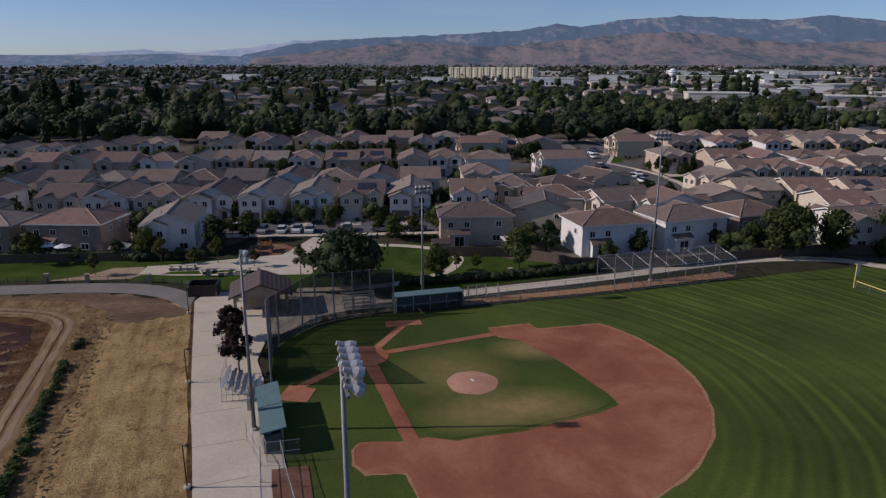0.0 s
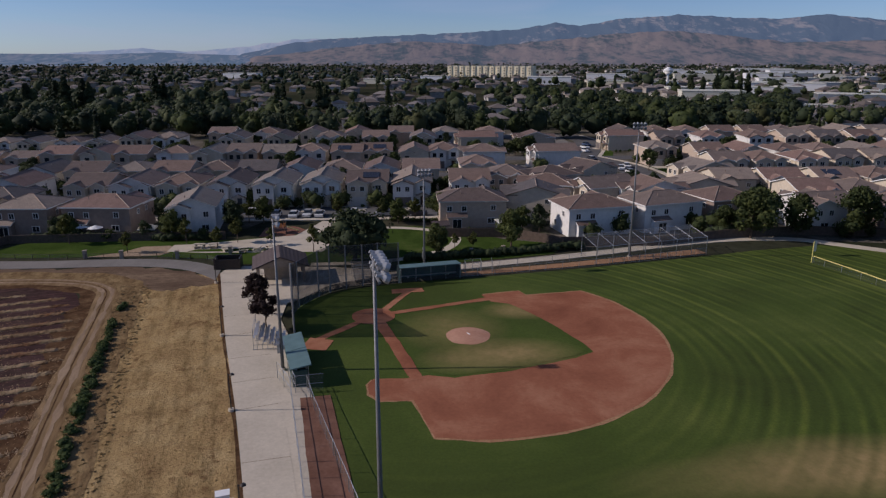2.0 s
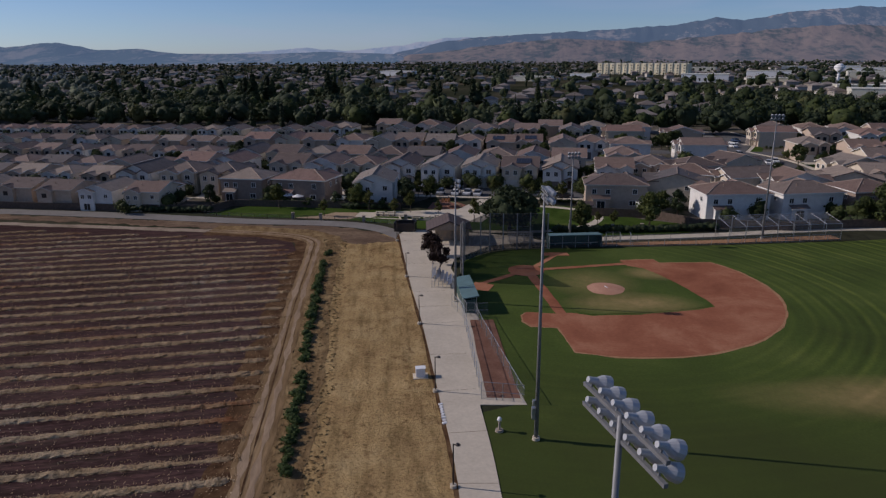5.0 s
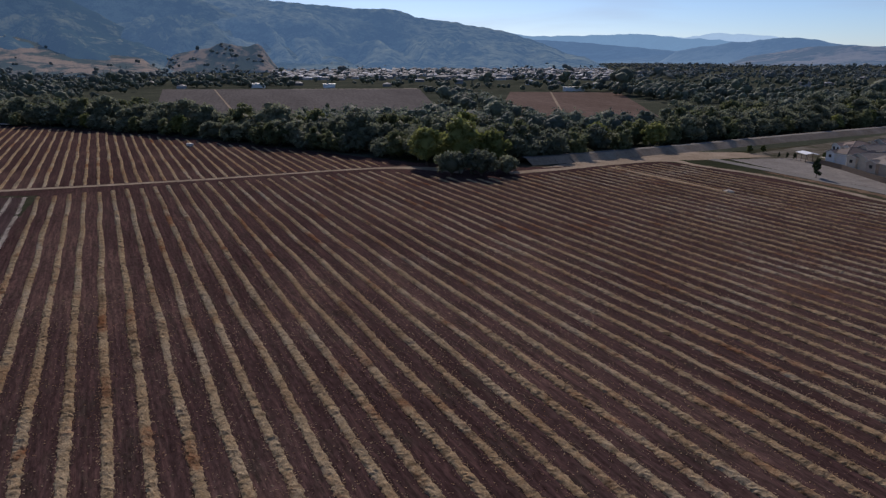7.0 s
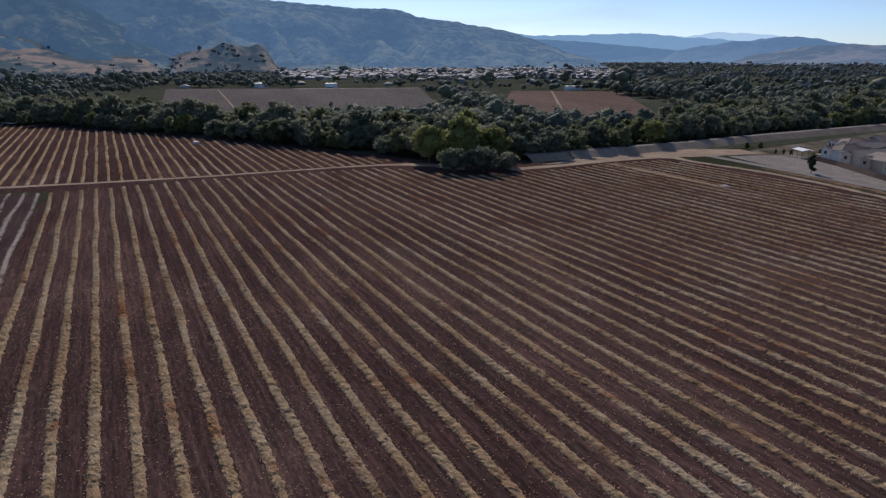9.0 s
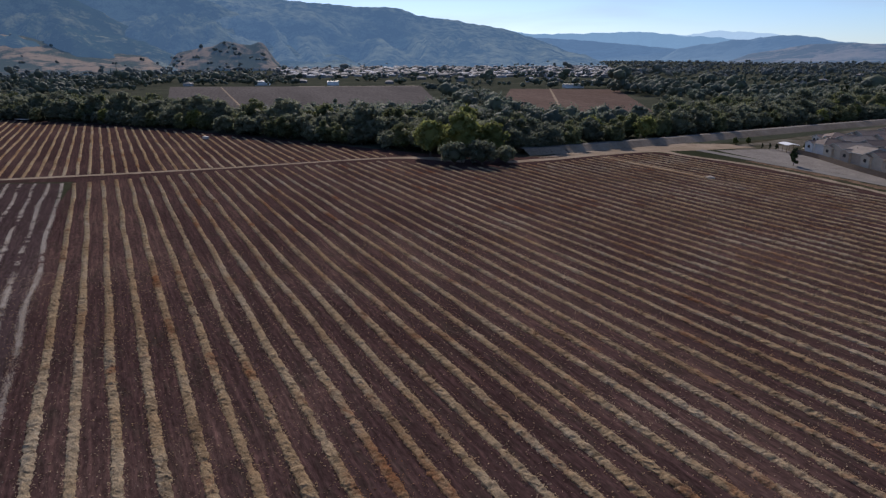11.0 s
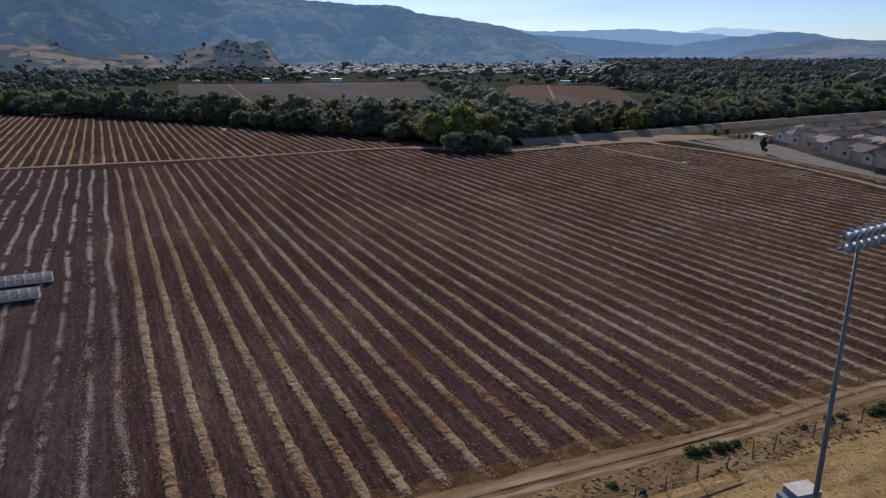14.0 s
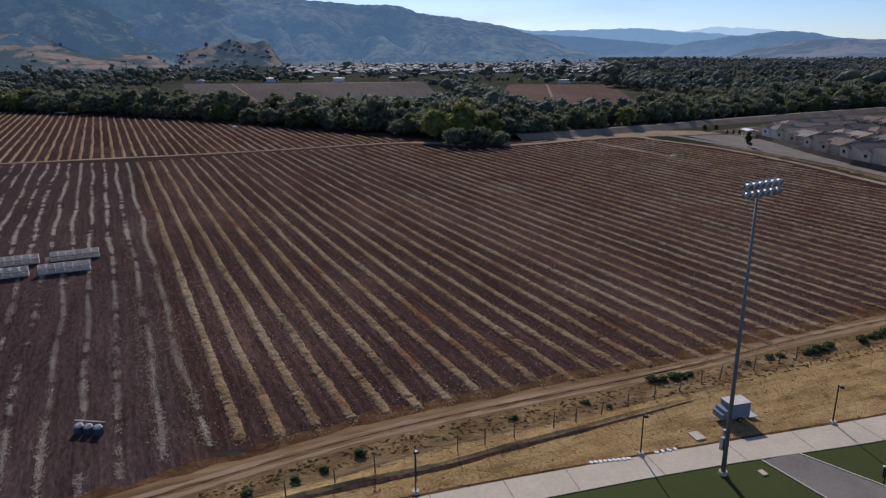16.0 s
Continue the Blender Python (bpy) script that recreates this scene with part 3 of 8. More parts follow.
def patch(name, pts, z, material, label="", category="ground", fray=0.0, step=1.0, thick=0.0):
    """A level piece of the ground at height z; thick: a slab with an edge."""
    if fray:
        pts = frayed(pts, step, fray, len(name))
    if thick:
        g = Geo().prism([(p[0], p[1]) for p in pts], z - thick, z)
        return tagged(part(name, g, material), label, category, kind="structure")
    me = bpy.data.meshes.new(name)
    bm = bmesh.new()
    bm.faces.new([bm.verts.new((p[0], p[1], z)) for p in pts])
    bm.normal_update()
    bmesh.ops.triangulate(bm, faces=bm.faces, ngon_method="EAR_CLIP")
    bmesh.ops.recalc_face_normals(bm, faces=bm.faces)
    if bm.faces and sum(f.normal.z for f in bm.faces) < 0:
        bmesh.ops.reverse_faces(bm, faces=bm.faces)
    bm.to_mesh(me)
    bm.free()
    me.materials.append(material)
    return tagged(new(name, me), label, category, kind="structure")


def ribbon(name, left, right, z, material, label, category="path", thick=0.0, step=2.0, fray=0.0):
    """A strip between two curves of the same direction."""
    a, b = smooth_line(left, step), smooth_line(right, step)
    return patch(name, list(a) + list(reversed(b)), z, material, label, category, fray, step, thick)


def offset_line(pts, d):
    out = []
    for i, p in enumerate(pts):
        a = Vector(pts[max(0, i - 1)])
        b = Vector(pts[min(len(pts) - 1, i + 1)])
        t = (b - a).normalized()
        out.append((p[0] - t.y * d, p[1] + t.x * d))
    return out

# ---- ground ----
ring = [(4900 * math.cos(a * math.pi / 48), 4900 * math.sin(a * math.pi / 48)) for a in range(96)]
patch("ground", ring, 0.0, M_FAR, "dry valley floor of mixed scrub and earth", "ground")

# Lines of the plan: the concrete path's edges, the dirt track, the field.
PATH_W = [(-33.7, 91.3), (-26.2, 65.5), (-20.3, 46.7), (-15.1, 28.8), (-10.8, 13.5), (-8.2, -1.0), (-6.3, -14.7), (-4.1, -29.8), (-2.1, -41.4), (2.0, -62.0), (8.0, -90.0), (16.0, -125.0)]
PATH_E = [(-28.6, 91.4), (-21.6, 67.0), (-16.2, 48.5), (-10.6, 27.0), (-7.6, 14.5), (-4.9, 0.0), (-3.0, -17.0), (-0.8, -31.3), (1.2, -42.0), (5.2, -62.5), (11.2, -90.5), (19.2, -125.5)]
TRACK_W = [(-72.0, 87.2), (-58.0, 86.6), (-51.0, 83.5), (-47.8, 75.0), (-42.0, 53.0), (-34.8, 27.0), (-27.9, 3.3), (-22.6, -11.3), (-14.3, -43.4), (-4.9, -67.0), (6.0, -100.0), (18.0, -140.0)]
TRACK_E = [(-72.0, 89.8), (-56.0, 89.4), (-47.5, 85.5), (-44.2, 76.0), (-38.4, 53.8), (-31.0, 28.3), (-24.6, 4.8), (-19.3, -12.9), (-10.6, -44.4), (-1.0, -68.4), (9.6, -101.0), (21.6, -141.0)]
ROW_D = Vector((math.cos(radians(ROW_TURN)), math.sin(radians(ROW_TURN))))
ROW_N = Vector((-ROW_D.y, ROW_D.x))
CROP_EAST = [(-12.4, -60.5), (-11.6, -54.5), (-17.2, -35.2), (-24.4, 0.9), (-29.5, 11.8), (-37.9, 41.0), (-47.2, 72.0), (-53.2, 81.5)]
CROP = CROP_EAST + [(-76.0, 84.2), (-108.0, 83.8), (-150.0, 83.4), (-180.0, 78.4), (-197.0, 72.6), (-212.0, 65.0), (-219.0, 60.0), (-214.0, 42.0), (-206.0, 24.0), (-200.0, 8.0), (-197.0, -8.0), (-214.0, -32.0), (-197.0, -90.0), (-183.5, -119.0)]
CROP_WEST = [(-188.5, -160.0), (-203.0, -91.0), (-221.0, -34.0), (-228.0, -28.0), (-264.0, -62.0), (-328.0, -135.0), (-372.0, -204.0), (-402.0, -264.0), (-420.0, -330.0), (-205.0, -330.0)]
BARE = [(-3.0, -72.0), (-4.6, -67.5), (-6.8, -62.6), (-12.4, -61.5), (-183.5, -120.5), (-186.5, -160.0), (-200.0, -330.0), (60.0, -330.0), (30.0, -165.0)]

patch("soil", [(-3.0, -72.0), (-9.5, -58.0)] + [(x + 1.5, y) for x, y in CROP_EAST] + [(-55.0, 86.5), (-60.0, 88.0), (-126.0, 88.5), (-182.0, 82.0), (-214.0, 68.0), (-222.0, 62.0), (-217.0, 40.0), (-216.0, 10.0), (-230.0, -20.0), (-264.0, -58.0), (-330.0, -132.0), (-376.0, -204.0), (-408.0, -266.0), (-425.0, -335.0), (-190.0, -335.0), (-186.0, -118.0)], 0.02, M_SOIL, "dark brown tilled soil of the crop field", "soil", 0.5, 3.0)
patch("bare_field", BARE, 0.04, M_BARE, "bare grey-brown soil of the harvested block", "soil", 0.4, 3.0)
ribbon("weedy_verge", TRACK_E, PATH_W, 0.03, M_TAN, "golden dry grass strip between track and path", "dry grass", fray=0.2)
ribbon("rough_verge", offset_line(TRACK_E, -0.6), offset_line(TRACK_E, 3.4), 0.05, M_WEED, "brown weedy verge along the dirt track", "weeds", fray=0.7)
ribbon("headland", offset_line(TRACK_W, -1.7), offset_line(TRACK_W, 1.3), 0.045, M_HEADLAND, "brown trampled litter at the row ends", "soil", fray=1.4)
ribbon("bare_edge", offset_line(PATH_W, -0.4), PATH_W, 0.05, M_HEADLAND, "bare brown soil beside the path", "soil", fray=0.15)
ribbon("dirt_track", [(x + (0.75 if y > -5 else 0.0), y) for x, y in TRACK_W], offset_line(TRACK_E, -0.2), 0.06, M_TRACK, "pale rutted dirt farm track", "track", fray=0.6)
mid = [((a[0] + b[0]) / 2, (a[1] + b[1]) / 2) for a, b in zip(TRACK_W, TRACK_E)]
for o in (-0.6, 0.65):
    ribbon("wheel_rut", offset_line(mid, o), offset_line(mid, o + 0.5), 0.075, M_RUT, "pale wheel rut in the dirt track", "track", fray=0.3, step=1.0)
ribbon("wheel_groove", offset_line(mid, 0.1), offset_line(mid, 0.24), 0.077, M_HEADLAND, "dark groove along the track's middle", "track", fray=0.1, step=1.0)
ribbon("cross_track", [(-182.0, -180.0), (-188.0, -150.0), (-200.5, -92.0), (-217.5, -32.5), (-206.0, -8.0)], [(-185.0, -180.0), (-191.0, -150.0), (-203.5, -91.0), (-221.0, -31.0), (-215.0, -6.0)], 0.07, M_PALEDIRT, "narrow pale dirt track across the field", "track", fray=0.3)
ribbon("headland_track", [(-203.0, 6.0), (-208.6, 23.0), (-216.4, 41.0), (-222.0, 62.5), (-212.6, 67.4), (-197.0, 75.2), (-180.0, 81.0), (-150.0, 86.0), (-108.0, 87.0), (-72.0, 87.4)], [(-208.0, 6.0), (-213.0, 23.0), (-220.6, 40.0), (-227.6, 65.0), (-213.8, 70.0), (-198.0, 77.6), (-181.0, 83.4), (-150.0, 88.2), (-108.0, 89.4), (-72.0, 89.8)], 0.065, M_PALEDIRT, "pale dirt headland round the crop rows", "track", fray=0.5)

# Road curving past the park, gravel shoulder on the field side.
ROAD_N = [(-34.2, 94.2), (-41.0, 98.6), (-50.6, 100.2), (-69.0, 99.6), (-100.6, 101.2), (-141.9, 100.2), (-170.8, 96.0), (-201.0, 88.5), (-226.0, 82.0)]
ROAD_S = [(-33.6, 88.0), (-40.0, 93.6), (-50.0, 95.8), (-69.0, 95.2), (-100.0, 96.2), (-141.0, 95.8), (-169.0, 91.4), (-199.0, 84.6), (-224.0, 78.5)]
patch("gravel_shoulder", [(-33.8, 88.5), (-40, 93.4), (-50, 95.6), (-69, 95.0), (-100, 96.0), (-141, 95.6), (-169, 91.2), (-199, 84.4), (-199, 82.4), (-169, 88.4), (-141, 92.2), (-100, 91.4), (-72, 90.2), (-56, 89.6), (-49, 88.0), (-45, 84.6), (-41, 83.6), (-37, 84.2), (-34.4, 85.2)], 0.047, M_BROWNDIRT, "bare brown shoulder along the service road", "dirt", 1.5, 0.8)
ribbon("service_road", ROAD_N, ROAD_S, 0.09, M_PALEROAD, "pale worn asphalt service road", "road", 0.05)
patch("parking_lot", [(-224, 86), (-200, 89), (-172, 96.2), (-147, 99.6), (-146, 103), (-161, 104), (-177, 106), (-199, 110), (-224, 111)], 0.06, M_GREYGRAVEL, "bare gravel lot beside the houses", "parking lot")
patch("dirt_apron", [(-214, 18), (-226, 34), (-233, 56), (-244, 82), (-240, 100), (-229, 104), (-224, 78), (-224, 66), (-219, 44)], 0.055, M_PALEDIRT, "pale bare dirt at the foot of the levee", "dirt", 0.6, 2.0)

# Concrete path and plaza.
ribbon("concrete_path", PATH_W, PATH_E, 0.11, M_CONC, "pale concrete walking path beside the field", "path", 0.1)
patch("plaza", [(-33.7, 91.5), (-28.6, 91.2), (-21.6, 66.8), (-17.0, 51.0), (-15.0, 51.5), (-18.6, 66.0), (-20.4, 71.0), (-20.6, 77.0), (-17.5, 80.6), (-13.2, 83.9), (-8.4, 85.2), (-5.2, 86.2), (-5.6, 89.5), (-8.0, 92.0), (-16.0, 94.0), (-33.0, 95.5)], 0.105, M_CONC, "pale concrete plaza behind the backstop", "plaza", thick=0.1)
# Joints across the path, cut as shallow dark grooves.
wl, el = smooth_line(PATH_W, 6.4), smooth_line(PATH_E, 0.5)
jo = Geo()
for i in range(1, min(len(wl), len(el)) - 1):
    a, b = wl[i], min(el, key=lambda q: (q - wl[i]).length)
    t = Vector((-(b - a).y, (b - a).x)).normalized() * 0.025
    jo.add([(a.x - t.x, a.y - t.y, 0.114), (b.x - t.x, b.y - t.y, 0.114), (b.x + t.x, b.y + t.y, 0.114), (a.x + t.x, a.y + t.y, 0.114)], [(0, 1, 2, 3)])
part("path_joint", jo, M_GRAVEL, bpy.data.objects["concrete_path"], "dark joints between the slabs")

# ---- ball field ----
patch("ball_field_turf", [(-11.4, 24.5), (-6.2, 27.8), (-13.6, 51.0), (-17.4, 66.0), (-19.0, 71.0), (-18.6, 76.5), (-16.4, 79.6), (-12.6, 82.6), (-5.3, 85.2), (4.5, 87.0), (27.0, 92.2), (48.5, 98.0), (58.0, 101.0), (72.0, 104.0), (95.0, 97.0), (150.0, 60.0), (170.0, -40.0), (140.0, -130.0), (20.0, -130.0), (9.6, -90.0), (3.6, -62.0), (-0.4, -42.0), (-2.4, -31.0), (-4.6, -17.0), (-6.4, 0.0), (-9.2, 14.5)], 0.05, M_TURF, "mown green turf of the ball field", "lawn")
MOUND = Vector((3.9, 64.4))
HOME = Vector((-8.2, 71.6))


def arc(c, r, a0, a1, n):
    return [(c[0] + r * math.cos(radians(a0 + (a1 - a0) * i / n)), c[1] + r * math.sin(radians(a0 + (a1 - a0) * i / n))) for i in range(n + 1)]


SKIN = [(-0.9, 41.0)] + arc(MOUND, 24.0, -93, 42, 40) + [(13.4, 78.9), (12.6, 80.9), (7.0, 79.4), (8.1, 76.6), (10.6, 75.6), (14.0, 70.0), (17.6, 61.6), (18.2, 58.9), (15.8, 57.4), (8.0, 54.4), (1.6, 52.9), (-1.2, 53.6), (-3.8, 53.0), (-7.2, 53.0), (-7.7, 51.8), (-7.4, 49.6), (-6.2, 48.1), (-2.9, 48.1)]
grown = [Vector(p) + (Vector(p) - Vector((9, 62))).normalized() * 0.35 for p in SKIN]
patch("worn_turf_edge", grown, 0.06, M_EDGE, "tan worn edge where turf meets clay", "clay", 0.25, 0.8)
patch("infield_clay", SKIN, 0.07, M_CLAY, "raked red clay of the infield", "clay", 0.12, 0.8)
patch("grass_infield", frayed([(-2.4, 69.6), (-0.8, 54.4), (1.4, 53.4), (8.2, 55.0), (15.6, 57.9), (17.6, 59.4), (13.4, 69.8), (10.0, 75.0), (7.4, 75.8)], 0.8, 0.15), 0.082, M_TURF, "worn green turf square inside the bases", "lawn")


def strip(name, a, b, w, label):
    a, b = Vector(a), Vector(b)
    n = Vector((-(b - a).y, (b - a).x)).normalized() * w / 2
    return patch(name, [a - n, b - n, b + n, a + n], 0.088, M_CLAY, label, "clay", 0.12, 0.7)


strip("base_path", HOME + Vector((1.5, 0.6)), (8.6, 78.0), 1.1, "narrow red clay base path")
strip("base_path", HOME + Vector((0.8, -1.8)), (-2.4, 52.6), 1.5, "narrow red clay base path")
strip("clay_walk", HOME, (-15.2, 63.2), 1.1, "thin clay walk to the on-deck circle")
strip("clay_walk", HOME + Vector((1.0, 1.5)), (-3.6, 81.4), 1.0, "thin clay walk to the on-deck circle")
patch("home_plate_clay", arc(HOME, 2.9, 0, 350, 30), 0.092, M_CLAY, "round red clay area at home plate", "clay", 0.15, 0.6)
patch("on_deck_pad", [(-16.4, 61.4), (-13.2, 60.6), (-12.6, 63.6), (-15.6, 64.6)], 0.095, M_CLAY, "red clay on-deck pad", "clay", 0.1, 0.6)
patch("on_deck_pad", [(-6.0, 80.4), (-1.2, 81.2), (-1.6, 83.0), (-6.2, 82.3)], 0.095, M_CLAY, "red clay on-deck pad", "clay", 0.1, 0.6)
mv, mf = [(MOUND.x, MOUND.y, 0.34)], []
for k, (r, z) in enumerate(((0.9, 0.31), (1.9, 0.2), (2.75, 0.086))):
    for i in range(36):
        a = i * math.pi / 18
        rr = r * (1 + 0.06 * noise.noise((math.cos(a) * 2, math.sin(a) * 2, k)))
        mv.append((MOUND.x + rr * math.cos(a), MOUND.y + rr * math.sin(a), z))
for i in range(36):
    j = (i + 1) % 36
    mf.append((0, 1 + i, 1 + j))
    for k in (0, 1):
        mf.append((1 + 36 * k + i, 37 + 36 * k + i, 37 + 36 * k + j, 1 + 36 * k + j))
tagged(part("pitchers_mound", raw_mesh("pitchers_mound", mv, mf, M_MOUND, True), M_MOUND), "low round mound of tan clay", "mound", kind="structure")
solid("pitching_rubber", Geo().box(MOUND.x, MOUND.y, 0.33, 0.16, 0.62, 0.05, 0.55), M_WHITE, "white rubber slab on the mound", "pitching plate")
# clay bullpen beside the near dugout
patch("bullpen_clay", [(-14.4, 49.0), (-11.4, 49.5), (-6.6, 28.6), (-10.0, 28.2)], 0.115, M_PEN, "red clay of the fenced bullpen", "clay", 0.08, 0.8)
patch("bullpen_apron", [(-17.6, 53.0), (-13.9, 51.4), (-5.9, 27.4), (-11.2, 26.6), (-16.9, 48.5)], 0.1, M_CONC, "concrete apron under the bullpen", "concrete", thick=0.09)
# clay strip and walk beside the far foul line
ribbon("clay_warning_strip", [(4.6, 88.4), (27.2, 93.6), (48.8, 99.6)], [(4.9, 90.4), (26.6, 95.8), (48.0, 102.2)], 0.09, M_EDGE, "reddish clay strip along the fence", "clay", fray=0.1)
WALK_S = [(-6.0, 88.2), (6.0, 92.2), (21.5, 96.6), (30.0, 99.2), (42.0, 103.4), (53.0, 106.6), (62.0, 107.6), (70.2, 106.6), (76.0, 102.2), (90.0, 92.0)]
ribbon("concrete_path", offset_line(WALK_S, 2.6), WALK_S, 0.1, M_CONC, "pale concrete path behind the foul-line fence", "path", 0.08)

# ---- park ----
patch("yard_ground", [(-232, 92), (-196, 100), (-150, 104), (-102, 102), (-78, 104), (-74, 110), (-40, 112), (-34, 128), (2, 128), (2, 108), (22, 104), (46, 106), (60, 110), (90, 104), (150, 96), (260, 110), (320, 300), (-60, 330), (-330, 320), (-290, 200)], 0.03, M_YARD, "bare yards and verges between the houses", "ground")
patch("park_lawn", [(-80, 103), (-70, 101.5), (-50, 102), (-36, 99.5), (-34, 96.5), (-20, 96), (-6, 95), (6, 96), (22, 100.5), (24, 107), (14, 111), (8, 116), (-2, 122), (-14, 121), (-20, 118), (-38, 112), (-74, 113)], 0.06, M_LAWN, "green park lawn with worn patches", "lawn", 0.2, 1.5)
patch("sand_court", [(-59.5, 101.6), (-47.0, 102.2), (-45.0, 106.5), (-47.5, 108.6), (-52.0, 108.2), (-54.5, 104.6)], 0.08, M_SAND, "tan sand court in the park", "sand", 0.15, 0.8)
patch("park_paving", [(-46.6, 104.6), (-40, 103.6), (-27, 103.4), (-19, 103.4), (-17.6, 110), (-18.2, 117.5), (-17.6, 126), (-22, 127.2), (-23, 123.5), (-25.6, 115.2), (-30.3, 113.8), (-35, 112.2), (-43.4, 109.4), (-46.8, 109)], 0.1, M_CONC, "pale concrete paving in the park", "paving", thick=0.06)
patch("planting_island", [(-43, 104.2), (-29, 104.4), (-27.6, 105.4), (-30, 106.2), (-42, 105.6)], 0.13, M_LAWN, "narrow grass island in the paving", "lawn", 0.1, 0.8, 0.06)
patch("playground_surface", [(-32.6, 114.0), (-26.2, 115.0), (-24.2, 119.5), (-27.0, 122.6), (-32.6, 121.6)], 0.12, M_BRICKRED, "dark red rubber playground surface", "playground", 0.1, 0.8)
PW = [(-14.0, 119.5), (-6.0, 119.8), (1.0, 117.0), (4.5, 112.0), (2.5, 105.0), (-3.0, 100.2), (-10.0, 97.4), (-20.0, 96.6)]
ribbon("park_path", PW, offset_line(PW, 1.7), 0.09, M_CONC, "pale curved concrete park path", "path", 0.06)
# streets
patch("street", [(-44, 129.6), (-20, 130), (2, 130.6), (14, 134), (22, 139), (31, 147), (37, 157), (29.5, 160), (24, 151), (15, 144), (0, 141.6), (-44, 141.4), (-110, 140), (-110, 129.2)], 0.06, M_ASPHALT, "dark asphalt residential street", "road")
patch("street", [(24, 139), (47, 147), (61, 160), (70, 178), (69, 200), (61, 222), (52, 222), (58, 200), (59.5, 183), (53, 168), (41, 155), (30, 147)], 0.062, M_ASPHALT, "dark asphalt residential street", "road")
ribbon("pavement", [(61.2, 159.6), (70.2, 177.8), (69.2, 200), (61.2, 221)], [(62.8, 158.8), (71.9, 177.5), (70.8, 200.4), (62.6, 221)], 0.12, M_CONC, "pale concrete pavement with a kerb", "pavement", 0.1)
patch("verge_lawn", [(72.2, 178), (78, 177), (79, 190), (75, 196), (71, 200)], 0.08, M_LAWN, "small green lawn beside the street", "lawn")
patch("forecourt", [(44, 264), (60, 258), (62, 292), (48, 300), (30, 288)], 0.06, M_PALEROAD, "pale worn asphalt forecourt behind the houses", "road")
patch("street", [(-330, 213), (-100, 208), (48, 214), (170, 214), (330, 206), (330, 214), (170, 222), (48, 223), (-100, 217), (-330, 222)], 0.064, M_ASPHALT, "dark asphalt residential street", "road")
patch("street", [(52, 222), (61, 221), (69, 244), (73, 266), (70, 290), (61, 290), (63, 266), (60, 246)], 0.063, M_ASPHALT, "dark asphalt residential street", "road")
patch("verge_lawn", [(61.6, 222), (67, 222), (70, 232), (70.4, 246), (69.4, 244)], 0.08, M_LAWN, "small green lawn beside the street", "lawn")
ribbon("pavement", [(61.2, 221), (69.2, 244), (73.2, 266), (70.2, 288)], [(62.6, 221), (70.6, 244), (74.6, 266), (71.6, 288)], 0.12, M_CONC, "pale concrete pavement with a kerb", "pavement", 0.1)
patch("street", [(-250, 176), (-110, 177), (20, 183), (47, 182), (47, 190), (20, 190), (-110, 185), (-250, 184)], 0.066, M_ASPHALT, "dark asphalt residential street", "road")
patch("street", [(50, 160), (140, 158), (230, 150), (230, 158), (140, 166), (50, 168)], 0.068, M_ASPHALT, "dark asphalt residential street", "road")
ribbon("pavement", [(-110, 127.2), (-44, 127.6), (0, 128.4), (14, 132)], [(-110, 129.2), (-44, 129.6), (0, 130.4), (14, 134)], 0.18, M_CONC, "pale concrete pavement with a kerb", "pavement", 0.14)
ribbon("pavement", [(-110, 140.0), (-44, 141.4), (0, 141.6), (14, 143.6)], [(-110, 141.8), (-44, 143.2), (0, 143.4), (14, 145.4)], 0.18, M_CONC, "pale concrete pavement with a kerb", "pavement", 0.14)


# ---- crop rows ----
def clip_row(poly, s):
    ts = []
    for i in range(len(poly)):
        a, b = Vector(poly[i]), Vector(poly[(i + 1) % len(poly)])
        da, db = a.dot(ROW_N) - s, b.dot(ROW_N) - s
        if da * db < 0:
            ts.append((a + (b - a) * da / (da - db)).dot(ROW_D))
    ts.sort()
    return [(ts[i], ts[i + 1]) for i in range(0, len(ts) - 1, 2)]


